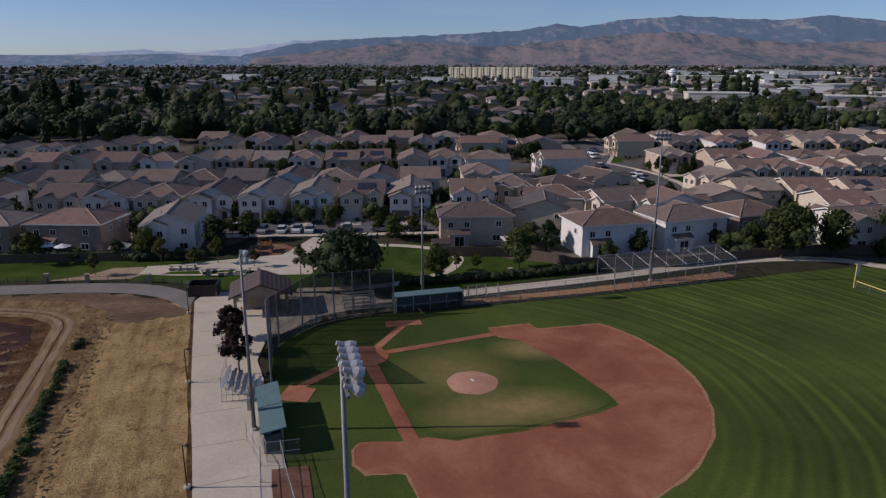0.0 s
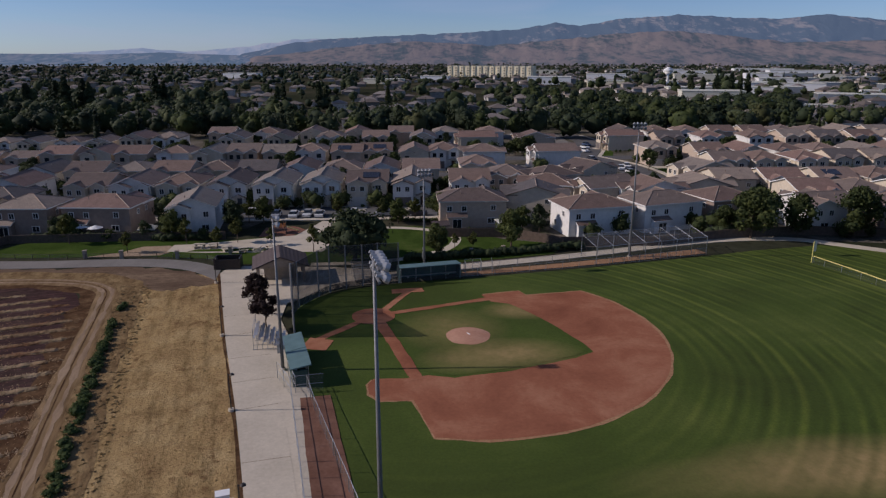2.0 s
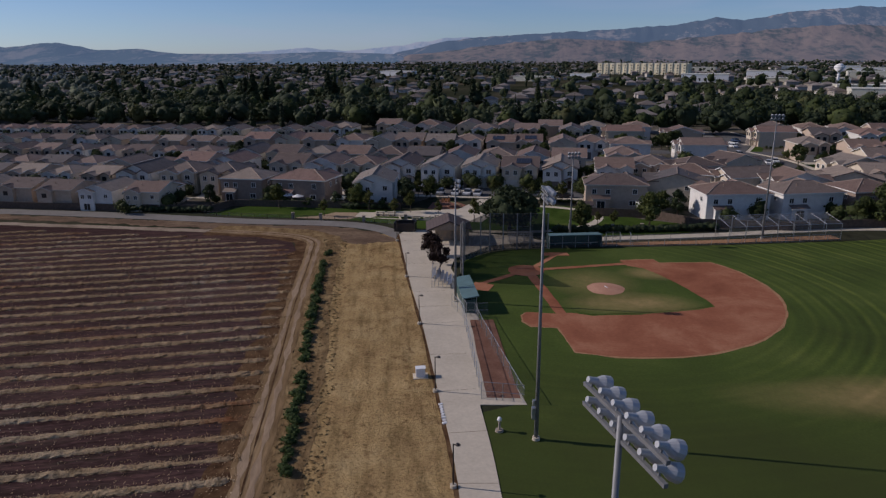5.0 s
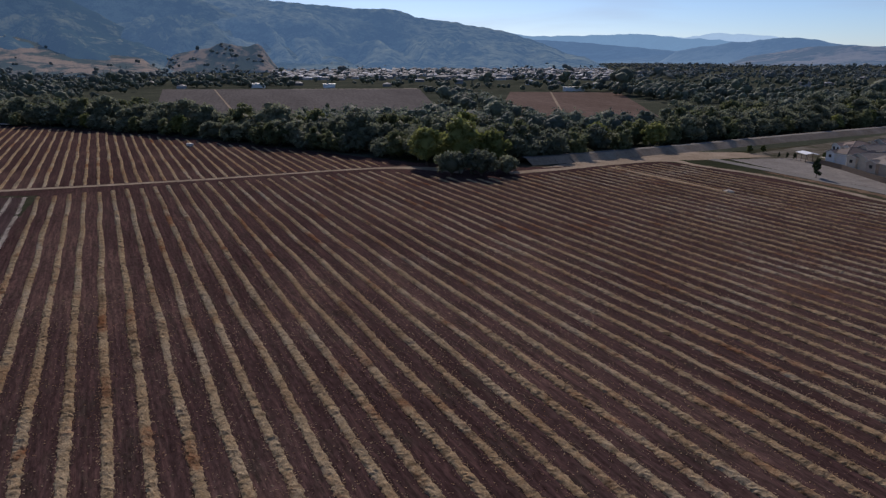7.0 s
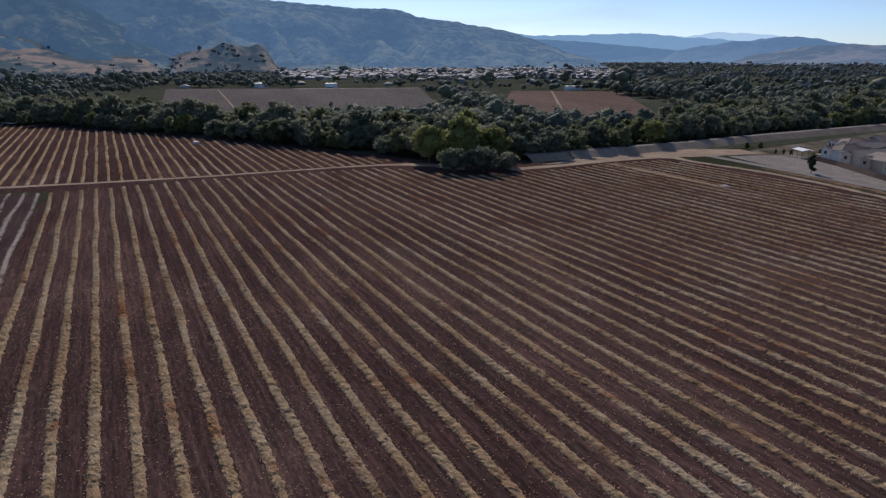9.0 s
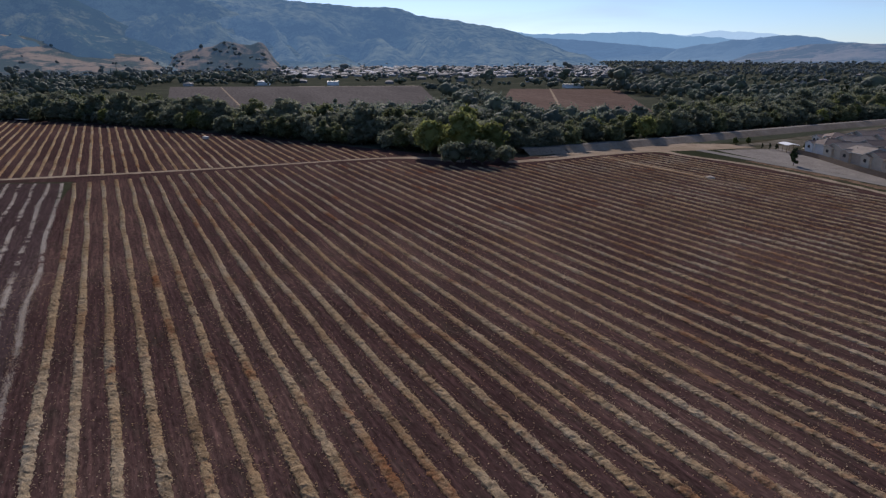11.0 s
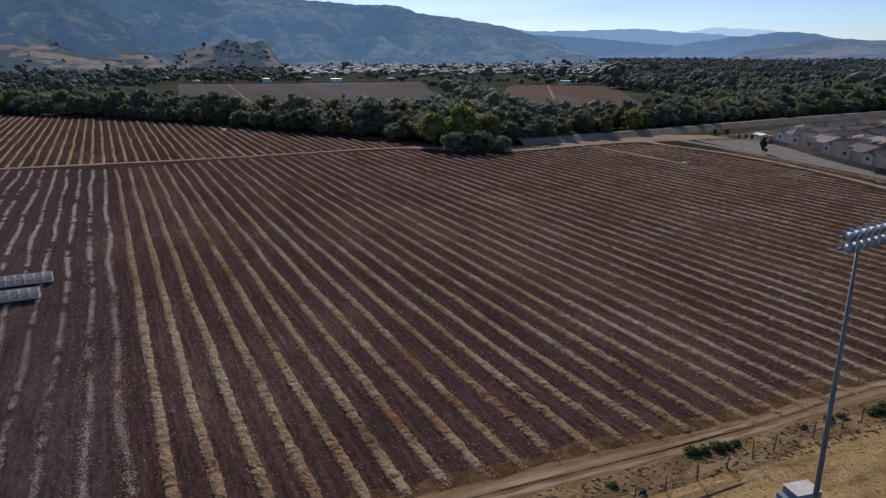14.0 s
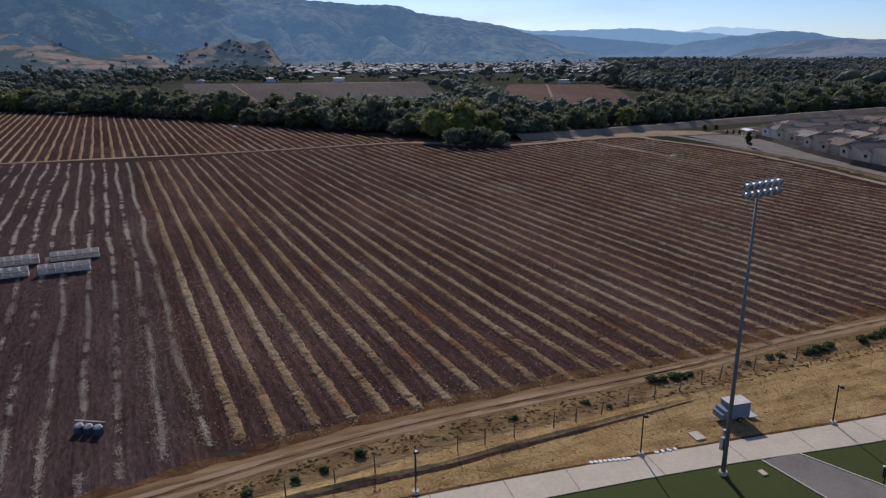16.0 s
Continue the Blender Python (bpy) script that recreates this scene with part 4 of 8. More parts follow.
def crop_row(t0, t1, s, material, width, height, seg, gap, label, name, group, rng):
    """One rounded uneven ridge of pulled dry plants, from t0 to t1 along the row."""
    n = max(4, int((t1 - t0) / seg))
    r = np.random.RandomState(rng.randrange(1 << 30))
    ts = np.linspace(t0, t1, n + 1)
    wob = np.array([noise.noise((t * 0.05, s, 3.0)) for t in ts]) * 0.35
    big = np.array([noise.noise((t * 0.09, s * 0.13, 9.0)) for t in ts])
    fine = np.array([noise.noise((t * 0.9, s * 3.7, 5.0)) for t in ts])
    patchy = np.array([noise.noise((t * 0.045, s * 0.06, 21.0)) for t in ts])
    thin = np.clip(1.0 + 0.4 * big + 0.5 * fine + 0.45 * np.minimum(patchy, 0.0), 0.1, 1.5)
    thin = np.where(big + 0.9 * fine + 0.8 * np.minimum(patchy + 0.1, 0.0) < gap, 0.12, thin)
    thin[0] = thin[-1] = 0.1
    notch = r.rand(n + 1) < 0.16
    prof = np.array([(-0.5, 0.0), (-0.4, 0.55), (-0.2, 0.92), (0.04, 1.0), (0.24, 0.88), (0.42, 0.5), (0.5, 0.0)])
    c, h = prof[:, 0][None, :], prof[:, 1][None, :]
    k = thin[:, None]
    w = width * (0.5 + 0.5 * k) * (1 + r.uniform(-0.2, 0.2, (n + 1, 7)))
    off = s + wob[:, None] + c * w + r.uniform(-0.06, 0.06, (n + 1, 7))
    along = ts[:, None] + r.uniform(-0.35, 0.35, (n + 1, 7)) * seg
    z = 0.035 + height * h * k * r.uniform(0.7, 1.3, (n + 1, 7)) * np.where(notch, 0.5, 1.0)[:, None]
    z[:, 0] = z[:, -1] = 0.0
    xyz = np.stack([ROW_D.x * along + ROW_N.x * off, ROW_D.y * along + ROW_N.y * off, z], 2).reshape(-1, 3)
    a = (np.arange(n)[:, None] * 7 + np.arange(6)[None, :]).reshape(-1, 1)
    faces = np.concatenate([a, a + 1, a + 8, a + 7], 1)
    ob = part(name, raw_mesh(name, xyz.tolist(), faces.tolist(), material), material)
    return tagged(ob, label, "crop row", group)


ROW_GAP, ROW_0 = 3.34, -50.1
rng = random.Random(5)
for k in range(-45, 60):
    s = ROW_0 + ROW_GAP * k
    for poly, on in ((CROP, k >= 0), (CROP_WEST, True)):
        if on:
            for t0, t1 in clip_row(poly, s):
                if t1 - t0 > 3:
                    crop_row(t0 + rng.uniform(0, 1.5), t1 - rng.uniform(0, 1.1), s, M_STRAW, 1.02, 0.2, (0.3 if k < 22 else 0.45) if poly is CROP else 1.0, -0.82, "low row of dry straw-coloured crop plants", "windrow", "windrows", rng)
# loose stalks between and beside the rows
rl = np.random.RandomState(14)
nl = 90000
lt = rl.uniform(-125, -14, nl)
lk = rl.randint(-2, 42, nl)
ls = ROW_0 + ROW_GAP * lk + rl.normal(0, 0.42, nl) * np.where(rl.rand(nl) < 0.45, 3.0, 1.0)
px, py = ROW_D.x * lt + ROW_N.x * ls, ROW_D.y * lt + ROW_N.y * ls
east = np.interp(py, [q[1] for q in CROP_EAST], [q[0] for q in CROP_EAST])
ok = (px < east + 0.8) & (py < 78)
px, py = px[ok], py[ok]
nl = len(px)
la, lz = rl.uniform(0, 3.14, nl), rl.uniform(0.03, 0.12, nl)
lu = np.stack([np.cos(la), np.sin(la)], 1) * lz[:, None]
lw = np.stack([-np.sin(la), np.cos(la)], 1) * lz[:, None] * 0.55
cen = np.stack([px, py], 1)
hz = rl.uniform(0.03, 0.12, (nl, 4))
quad = np.stack([np.concatenate([c, hz[:, i:i + 1]], 1) for i, c in enumerate((cen - lu, cen - lw, cen + lu, cen + lw))], 1).reshape(-1, 3)
kk = np.arange(nl)[:, None] * 4 + np.arange(4)[None, :]
tagged(part("straw_litter", raw_mesh("straw_litter", quad.tolist(), kk.tolist(), M_STRAW), M_STRAW), "loose dry stalks strewn between crop rows", "straw", kind="stuff")
# upright stalks and straw ends that fray the near rows
nf = 110000
ft = -14 - 105 * rl.rand(nf) ** 1.3
fk = rl.randint(0, 42, nf)
fs = ROW_0 + ROW_GAP * fk
wob = np.array([noise.noise((a * 0.05, b, 3.0)) for a, b in zip(ft, fs)]) * 0.35
fs = fs + wob + rl.normal(0, 0.3, nf)
px, py = ROW_D.x * ft + ROW_N.x * fs, ROW_D.y * ft + ROW_N.y * fs
east = np.interp(py, [q[1] for q in CROP_EAST], [q[0] for q in CROP_EAST])
ok = (px < east + 0.3) & (py < 78)
px, py = px[ok], py[ok]
nf = len(px)
fa, fz = radians(ROW_TURN + 90) + rl.normal(0, 0.5, nf) + np.where(rl.rand(nf) < 0.5, math.pi, 0.0), rl.uniform(0.1, 0.3, nf)
du = np.stack([np.cos(fa), np.sin(fa)], 1) * fz[:, None]
dw = np.stack([-np.sin(fa), np.cos(fa)], 1) * rl.uniform(0.015, 0.04, nf)[:, None]
base = rl.uniform(0.06, 0.3, nf)[:, None]
tip = base + rl.uniform(-0.02, 0.1, nf)[:, None]
cen = np.stack([px, py], 1)
quad = np.stack([np.concatenate([cen - dw, base], 1), np.concatenate([cen + dw, base], 1), np.concatenate([cen + du + dw * 0.5, tip], 1), np.concatenate([cen + du - dw * 0.5, tip], 1)], 1).reshape(-1, 3)
kk = np.arange(nf)[:, None] * 4 + np.arange(4)[None, :]
tagged(part("straw_ends", raw_mesh("straw_ends", quad.tolist(), kk.tolist(), M_STRAW), M_STRAW), "frayed straw ends along the crop rows", "straw", kind="stuff")
# broken lines of pale stubble on the harvested block
STUBBLED = [(-3.0, -72.0), (-12.4, -58.8), (-183.5, -117.8)] + BARE[-4:]
sv = []
for k in range(1, 42):
    s = ROW_0 - 3.2 * k
    for t0, t1 in clip_row(STUBBLED, s):
        n = int((t1 - t0) * (150 if k < 10 else 24))
        for t in rl.uniform(t0, t1, n):
            d = 0.9 * noise.noise((t * 0.07, s * 0.4, 2.0)) + 0.8 * noise.noise((t * 0.45, s, 8.0)) + (0.6 if k == 1 else 0.28)
            if d < rl.uniform(-0.1, 0.75) or t > -20:
                continue
            c = ROW_D * t + ROW_N * (s + rl.normal(0, 0.17 + 0.2 * abs(noise.noise((t * 0.2, s, 6.0)))) + 0.75 * noise.noise((t * 0.05, s, 4.0)))
            a, z = rl.uniform(0, 3.14), rl.uniform(0.035, 0.15) ** 1.15 * (1.0 if k < 10 else 2.0) * min(1.7, max(1.0, (-t - 20) / 60))
            u, w = Vector((math.cos(a), math.sin(a))) * z, Vector((-math.sin(a), math.cos(a))) * z * rl.uniform(0.2, 0.5)
            for q in (c - u, c - w, c + u, c + w):
                sv.append((q.x, q.y, rl.uniform(0.055, 0.085)))
tagged(part("stubble", raw_mesh("stubble", sv, [(i, i + 1, i + 2, i + 3) for i in range(0, len(sv), 4)], M_STUBBLE), M_STUBBLE), "broken lines of pale stubble on bare soil", "stubble", kind="stuff")


# ---- mountains ----
def profile(points, az):
    xs = [p[0] for p in points]
    ys = [p[1] for p in points]
    return float(np.interp(az, xs, ys))


# A slope material; glow and strength put distance haze in as emission.
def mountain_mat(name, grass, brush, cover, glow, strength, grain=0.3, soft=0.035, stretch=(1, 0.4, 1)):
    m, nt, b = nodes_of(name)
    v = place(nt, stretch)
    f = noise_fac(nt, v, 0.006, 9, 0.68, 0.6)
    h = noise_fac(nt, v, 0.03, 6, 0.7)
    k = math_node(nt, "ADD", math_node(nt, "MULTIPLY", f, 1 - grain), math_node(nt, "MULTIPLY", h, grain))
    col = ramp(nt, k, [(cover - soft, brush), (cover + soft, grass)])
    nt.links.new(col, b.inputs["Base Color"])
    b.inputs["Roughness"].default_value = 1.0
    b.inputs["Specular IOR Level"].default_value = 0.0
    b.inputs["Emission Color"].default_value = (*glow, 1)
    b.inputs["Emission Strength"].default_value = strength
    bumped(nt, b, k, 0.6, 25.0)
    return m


def mountain(name, points, r0, r1, r2, material, label, rough=0.35, seed=0.0, foot=1.6, gully=0.28):
    """A range seen on the horizon: points are (bearing, rise in degrees) of its crest at distance r1."""
    a0, a1 = points[0][0], points[-1][0]
    na, nr = int((a1 - a0) / (0.16 if r1 - r0 > 600 else 0.22)), 34 if r1 - r0 > 600 else 22
    verts, faces = [], []
    for i in range(na + 1):
        az = a0 + (a1 - a0) * i / na
        rise = profile(points, az) + 0.10 * noise.fractal((az * 0.9, seed, 0), 0.8, 2.2, 5) * min(1, max(0.2, profile(points, az)))
        crest = (r1 * math.tan(radians(max(0.0, rise))) + 33) * min(1.0, (az - a0) / 1.6, (a1 - az) / 1.6)
        for j in range(nr + 1):
            u = j / nr
            if u < 0.75:
                q = u / 0.75
                r = r0 + (r1 - r0) * q
                shape = q ** foot
                spur = noise.fractal((r * math.sin(radians(az)) * 0.0019, r * math.cos(radians(az)) * 0.0019, seed + 4), 0.8, 2.1, 6)
                bend = az * gully + 1.6 * noise.noise((az * 0.12, q * 2.2, seed + 9))
                ridge = 0.36 - abs(noise.noise((bend, q * 0.9, seed + 2))) - 0.45 * abs(noise.noise((bend * 2.6, q * 2.1, seed + 6)))
                shape = shape * (1 - (1 - q) * 0.5) + rough * (spur + ridge) * q * (1 - q) * 1.6
            else:
                q = (u - 0.75) / 0.25
                r = r1 + (r2 - r1) * q
                shape = 1 - q * 0.9
            h = crest * min(shape, 0.97 * r / r1 if u < 0.7 else 1.0)
            s, c = math.sin(radians(az)), math.cos(radians(az))
            verts.append((r * s, r * c, max(h, -4.0) if j else -6.0))
    for i in range(na):
        for j in range(nr):
            a = i * (nr + 1) + j
            faces.append((a, a + 1, a + nr + 2, a + nr + 1))
    ob = part(name, raw_mesh(name, verts, faces, material, True), material)
    return tagged(ob, label, "mountain", kind="structure")


# Haze tints that the slopes emit; blue hills carry it in base colour too.
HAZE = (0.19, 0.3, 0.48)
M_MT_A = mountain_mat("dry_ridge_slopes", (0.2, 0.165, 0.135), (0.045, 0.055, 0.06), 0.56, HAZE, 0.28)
M_MT_P = mountain_mat("hazed_range_slopes", (0.2, 0.175, 0.155), (0.1, 0.11, 0.12), 0.5, (0.29, 0.38, 0.52), 0.56)
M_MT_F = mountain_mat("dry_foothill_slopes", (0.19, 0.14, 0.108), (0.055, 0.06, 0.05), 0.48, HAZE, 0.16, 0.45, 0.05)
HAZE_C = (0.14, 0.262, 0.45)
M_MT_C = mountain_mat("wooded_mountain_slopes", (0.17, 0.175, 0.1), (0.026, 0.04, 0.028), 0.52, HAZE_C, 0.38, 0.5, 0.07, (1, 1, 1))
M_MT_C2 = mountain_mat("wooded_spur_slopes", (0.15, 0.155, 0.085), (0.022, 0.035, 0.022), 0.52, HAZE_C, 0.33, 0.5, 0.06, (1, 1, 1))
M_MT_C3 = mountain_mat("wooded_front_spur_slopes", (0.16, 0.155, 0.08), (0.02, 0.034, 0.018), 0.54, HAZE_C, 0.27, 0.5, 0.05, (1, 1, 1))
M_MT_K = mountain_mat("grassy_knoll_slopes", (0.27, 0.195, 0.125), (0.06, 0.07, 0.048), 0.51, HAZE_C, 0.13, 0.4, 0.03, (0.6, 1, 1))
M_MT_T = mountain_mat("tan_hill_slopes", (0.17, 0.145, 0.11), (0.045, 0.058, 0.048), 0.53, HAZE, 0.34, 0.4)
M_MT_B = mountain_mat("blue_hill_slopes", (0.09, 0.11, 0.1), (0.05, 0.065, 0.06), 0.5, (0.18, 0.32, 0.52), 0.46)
M_MT_E = mountain_mat("hazed_far_hill_slopes", (0.09, 0.12, 0.12), (0.06, 0.08, 0.09), 0.5, (0.24, 0.41, 0.6), 0.62)
M_MT_D = mountain_mat("hazed_distant_range", (0.14, 0.16, 0.17), (0.1, 0.12, 0.14), 0.5, (0.4, 0.56, 0.7), 0.8)
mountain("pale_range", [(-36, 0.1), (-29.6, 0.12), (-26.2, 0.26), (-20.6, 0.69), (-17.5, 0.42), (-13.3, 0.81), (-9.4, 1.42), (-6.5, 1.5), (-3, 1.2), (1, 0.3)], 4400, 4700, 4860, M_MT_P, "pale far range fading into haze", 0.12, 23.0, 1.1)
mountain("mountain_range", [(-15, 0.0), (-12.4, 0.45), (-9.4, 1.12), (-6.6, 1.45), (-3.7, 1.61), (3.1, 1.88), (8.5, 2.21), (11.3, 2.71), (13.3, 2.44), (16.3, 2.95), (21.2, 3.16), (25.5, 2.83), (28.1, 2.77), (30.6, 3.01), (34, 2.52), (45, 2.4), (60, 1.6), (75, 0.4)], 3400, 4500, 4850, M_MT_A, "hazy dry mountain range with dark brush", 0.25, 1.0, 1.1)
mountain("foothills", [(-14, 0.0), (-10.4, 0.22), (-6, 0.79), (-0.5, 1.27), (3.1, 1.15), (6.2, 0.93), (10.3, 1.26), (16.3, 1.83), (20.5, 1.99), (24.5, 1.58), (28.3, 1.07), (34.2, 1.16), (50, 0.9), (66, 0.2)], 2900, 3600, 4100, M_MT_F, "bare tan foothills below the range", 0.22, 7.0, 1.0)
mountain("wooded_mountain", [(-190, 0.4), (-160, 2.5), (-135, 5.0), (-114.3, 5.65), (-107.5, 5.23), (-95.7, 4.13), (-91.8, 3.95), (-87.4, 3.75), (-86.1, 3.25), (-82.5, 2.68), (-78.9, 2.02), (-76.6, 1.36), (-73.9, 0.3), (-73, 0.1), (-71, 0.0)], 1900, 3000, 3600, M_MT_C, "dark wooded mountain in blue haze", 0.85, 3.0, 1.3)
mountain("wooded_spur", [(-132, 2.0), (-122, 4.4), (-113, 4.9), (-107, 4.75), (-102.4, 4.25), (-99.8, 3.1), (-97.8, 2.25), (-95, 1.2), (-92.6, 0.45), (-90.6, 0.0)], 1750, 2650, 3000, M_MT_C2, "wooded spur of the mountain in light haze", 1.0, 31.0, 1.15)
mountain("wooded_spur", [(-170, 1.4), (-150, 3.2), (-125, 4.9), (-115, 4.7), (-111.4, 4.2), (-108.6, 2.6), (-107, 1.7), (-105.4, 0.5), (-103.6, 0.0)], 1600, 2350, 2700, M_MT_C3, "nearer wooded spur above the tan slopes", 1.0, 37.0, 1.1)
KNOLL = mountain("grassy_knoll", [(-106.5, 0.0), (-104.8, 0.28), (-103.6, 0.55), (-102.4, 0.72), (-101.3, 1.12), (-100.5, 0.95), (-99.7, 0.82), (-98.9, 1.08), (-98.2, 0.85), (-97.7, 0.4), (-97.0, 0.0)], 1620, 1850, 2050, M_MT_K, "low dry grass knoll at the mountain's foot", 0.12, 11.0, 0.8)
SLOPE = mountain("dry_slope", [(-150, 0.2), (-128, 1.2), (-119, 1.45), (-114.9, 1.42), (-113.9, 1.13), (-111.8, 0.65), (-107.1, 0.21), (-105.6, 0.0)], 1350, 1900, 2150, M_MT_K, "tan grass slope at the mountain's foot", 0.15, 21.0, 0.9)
mountain("distant_range", [(-72, 1.2), (-67.1, 1.68), (-64.9, 1.57), (-62.4, 1.89), (-58.7, 1.59), (-57.3, 1.14), (-52, 0.6), (-40, 0.3)], 4650, 4780, 4880, M_MT_D, "far mountain range in pale blue haze", 0.05, 13.0)
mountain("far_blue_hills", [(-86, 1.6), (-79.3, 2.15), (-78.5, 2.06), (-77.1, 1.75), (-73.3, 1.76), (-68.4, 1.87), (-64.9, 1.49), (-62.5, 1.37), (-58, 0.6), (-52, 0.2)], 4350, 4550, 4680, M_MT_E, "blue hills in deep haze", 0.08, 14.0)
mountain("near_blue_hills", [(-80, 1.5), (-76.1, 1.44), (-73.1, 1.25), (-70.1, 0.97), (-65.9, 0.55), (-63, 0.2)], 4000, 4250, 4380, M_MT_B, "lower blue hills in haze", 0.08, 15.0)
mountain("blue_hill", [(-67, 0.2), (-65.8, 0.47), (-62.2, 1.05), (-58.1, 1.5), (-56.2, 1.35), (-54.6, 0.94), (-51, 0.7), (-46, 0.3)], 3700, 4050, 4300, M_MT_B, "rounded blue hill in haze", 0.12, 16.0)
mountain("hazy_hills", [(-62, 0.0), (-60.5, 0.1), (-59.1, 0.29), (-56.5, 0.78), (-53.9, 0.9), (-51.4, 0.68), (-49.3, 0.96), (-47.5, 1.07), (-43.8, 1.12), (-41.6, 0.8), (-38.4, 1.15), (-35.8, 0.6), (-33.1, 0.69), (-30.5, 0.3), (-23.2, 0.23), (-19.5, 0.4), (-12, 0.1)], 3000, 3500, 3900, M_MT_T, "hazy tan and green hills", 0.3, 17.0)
patch("valley_floor", [(x * 1.0, y * 1.0) for x, y in [(-250, -420), (-240, -20), (-240, 90), (-330, 330), (-480, 620), (-2300, 2600), (-4400, 1800), (-4600, -600), (-3300, -1900), (-1200, -1500)]], 0.012, M_VALLEY, "dark weedy valley floor under scattered trees", "ground", 0.0)


# ---- houses ----
def gable_prism(g, x0, x1, y0, y1, z0, z1, along="x"):
    """A closed gable: ridge along x or y between z0 and z1."""
    if along == "x":
        ym = (y0 + y1) / 2
        vs = [(x0, y0, z0), (x1, y0, z0), (x1, y1, z0), (x0, y1, z0), (x0, ym, z1), (x1, ym, z1)]
        return g.add(vs, [(3, 2, 1, 0), (0, 1, 5, 4), (2, 3, 4, 5), (1, 2, 5), (3, 0, 4)])
    xm = (x0 + x1) / 2
    vs = [(x0, y0, z0), (x1, y0, z0), (x1, y1, z0), (x0, y1, z0), (xm, y0, z1), (xm, y1, z1)]
    return g.add(vs, [(3, 2, 1, 0), (0, 1, 4), (1, 2, 5, 4), (2, 3, 5), (3, 0, 4, 5)])


def gable_roof(g, x0, x1, y0, y1, z0, z1, along="x", t=0.2):
    """Two sloping slabs of thickness t that meet in a ridge."""
    a0, a1, c0, c1 = (y0, y1, x0, x1) if along == "x" else (x0, x1, y0, y1)
    sec = [(a0, z0), ((a0 + a1) / 2, z1), (a1, z0), (a1, z0 - t), ((a0 + a1) / 2, z1 - t), (a0, z0 - t)]
    vs = [(c, a, z) if along == "x" else (a, c, z) for c in (c0, c1) for a, z in sec]
    fs = [(i, (i + 1) % 6, 6 + (i + 1) % 6, 6 + i) for i in range(6)] + [(0, 5, 4, 1), (1, 4, 3, 2), (7, 10, 11, 6), (8, 9, 10, 7)]
    if along == "x":
        fs = [f[::-1] for f in fs]
    return g.add(vs, fs)


def hip_roof(g, x0, x1, y0, y1, z0, z1, t=0.22):
    """A closed hip roof on a rectangle, with a fascia of height t."""
    w, d = x1 - x0, y1 - y0
    if w >= d:
        a, b = (x0 + d / 2, (y0 + y1) / 2, z1), (x1 - d / 2, (y0 + y1) / 2, z1)
    else:
        a, b = ((x0 + x1) / 2, y0 + w / 2, z1), ((x0 + x1) / 2, y1 - w / 2, z1)
    vs = [(x0, y0, z0), (x1, y0, z0), (x1, y1, z0), (x0, y1, z0), a, b]
    vs += [(x, y, z0 - t) for x, y, _ in vs[:4]]
    if w >= d:
        fs = [(0, 1, 5, 4), (1, 2, 5), (2, 3, 4, 5), (3, 0, 4)]
    else:
        fs = [(0, 1, 4), (1, 2, 5, 4), (2, 3, 5), (3, 0, 4, 5)]
    fs += [(0, 6, 7, 1), (1, 7, 8, 2), (2, 8, 9, 3), (3, 9, 6, 0), (9, 8, 7, 6)]
    return g.add(vs, fs)


def roof_part(name, geo, parent, label=""):
    """A tiled roof whose upright edges are painted fascia boards."""
    me = geo.mesh(name, M_ROOF)
    me.materials.append(M_FASCIA)
    for p in me.polygons:
        if abs(p.normal.z) < 0.25:
            p.material_index = 1
    return part(name, me, M_ROOF, parent, label)


M_FASCIA = random_mat("fascia_paint", [(0.78, 0.76, 0.72), (0.62, 0.56, 0.48), (0.8, 0.79, 0.76), (0.22, 0.17, 0.14), (0.72, 0.68, 0.6)], 0.7, 4.0, 0.1, 0.0, True)
M_RIDGE = random_mat("ridge_tile", [(0.36, 0.27, 0.21), (0.42, 0.33, 0.26), (0.3, 0.24, 0.2)], 0.8, 3.0, 0.2)
WINDOW_MESHES = {}


def window(parent, x, y, z, w, h, turn, panes=True):
    """A framed window on a wall; turn: the way it faces, 0 is -y."""
    key = (w, h)
    if not panes and (w, h, 0) not in WINDOW_MESHES:
        WINDOW_MESHES[(w, h, 0)] = Geo().box(0, -0.02, 0, w, 0.12, h).mesh("window", M_GLASS)
    if not panes:
        fr = part("window", WINDOW_MESHES[(w, h, 0)], M_GLASS, parent)
        fr.matrix_basis = pose(x, y, z, 0, 0, turn)
        return fr
    if key not in WINDOW_MESHES:
        f = Geo()
        for px, pz, sx, sz in ((0, 0, w, 0.1), (0, h - 0.1, w, 0.1), (-w / 2 + 0.05, 0.1, 0.1, h - 0.2), (w / 2 - 0.05, 0.1, 0.1, h - 0.2), (0, 0.1, 0.06, h - 0.2)):
            f.box(px, -0.03, pz, sx, 0.12, sz)
        WINDOW_MESHES[key] = (f.mesh("window_frame", M_TRIM), Geo().box(0, -0.01, 0.05, w - 0.1, 0.06, h - 0.1).mesh("pane", M_GLASS))
    fm, pm = WINDOW_MESHES[key]
    fr = part("window", fm, M_TRIM, parent)
    fr.matrix_basis = pose(x, y, z, 0, 0, turn)
    part("pane", pm, M_GLASS, fr, "dark glass pane")
    return fr


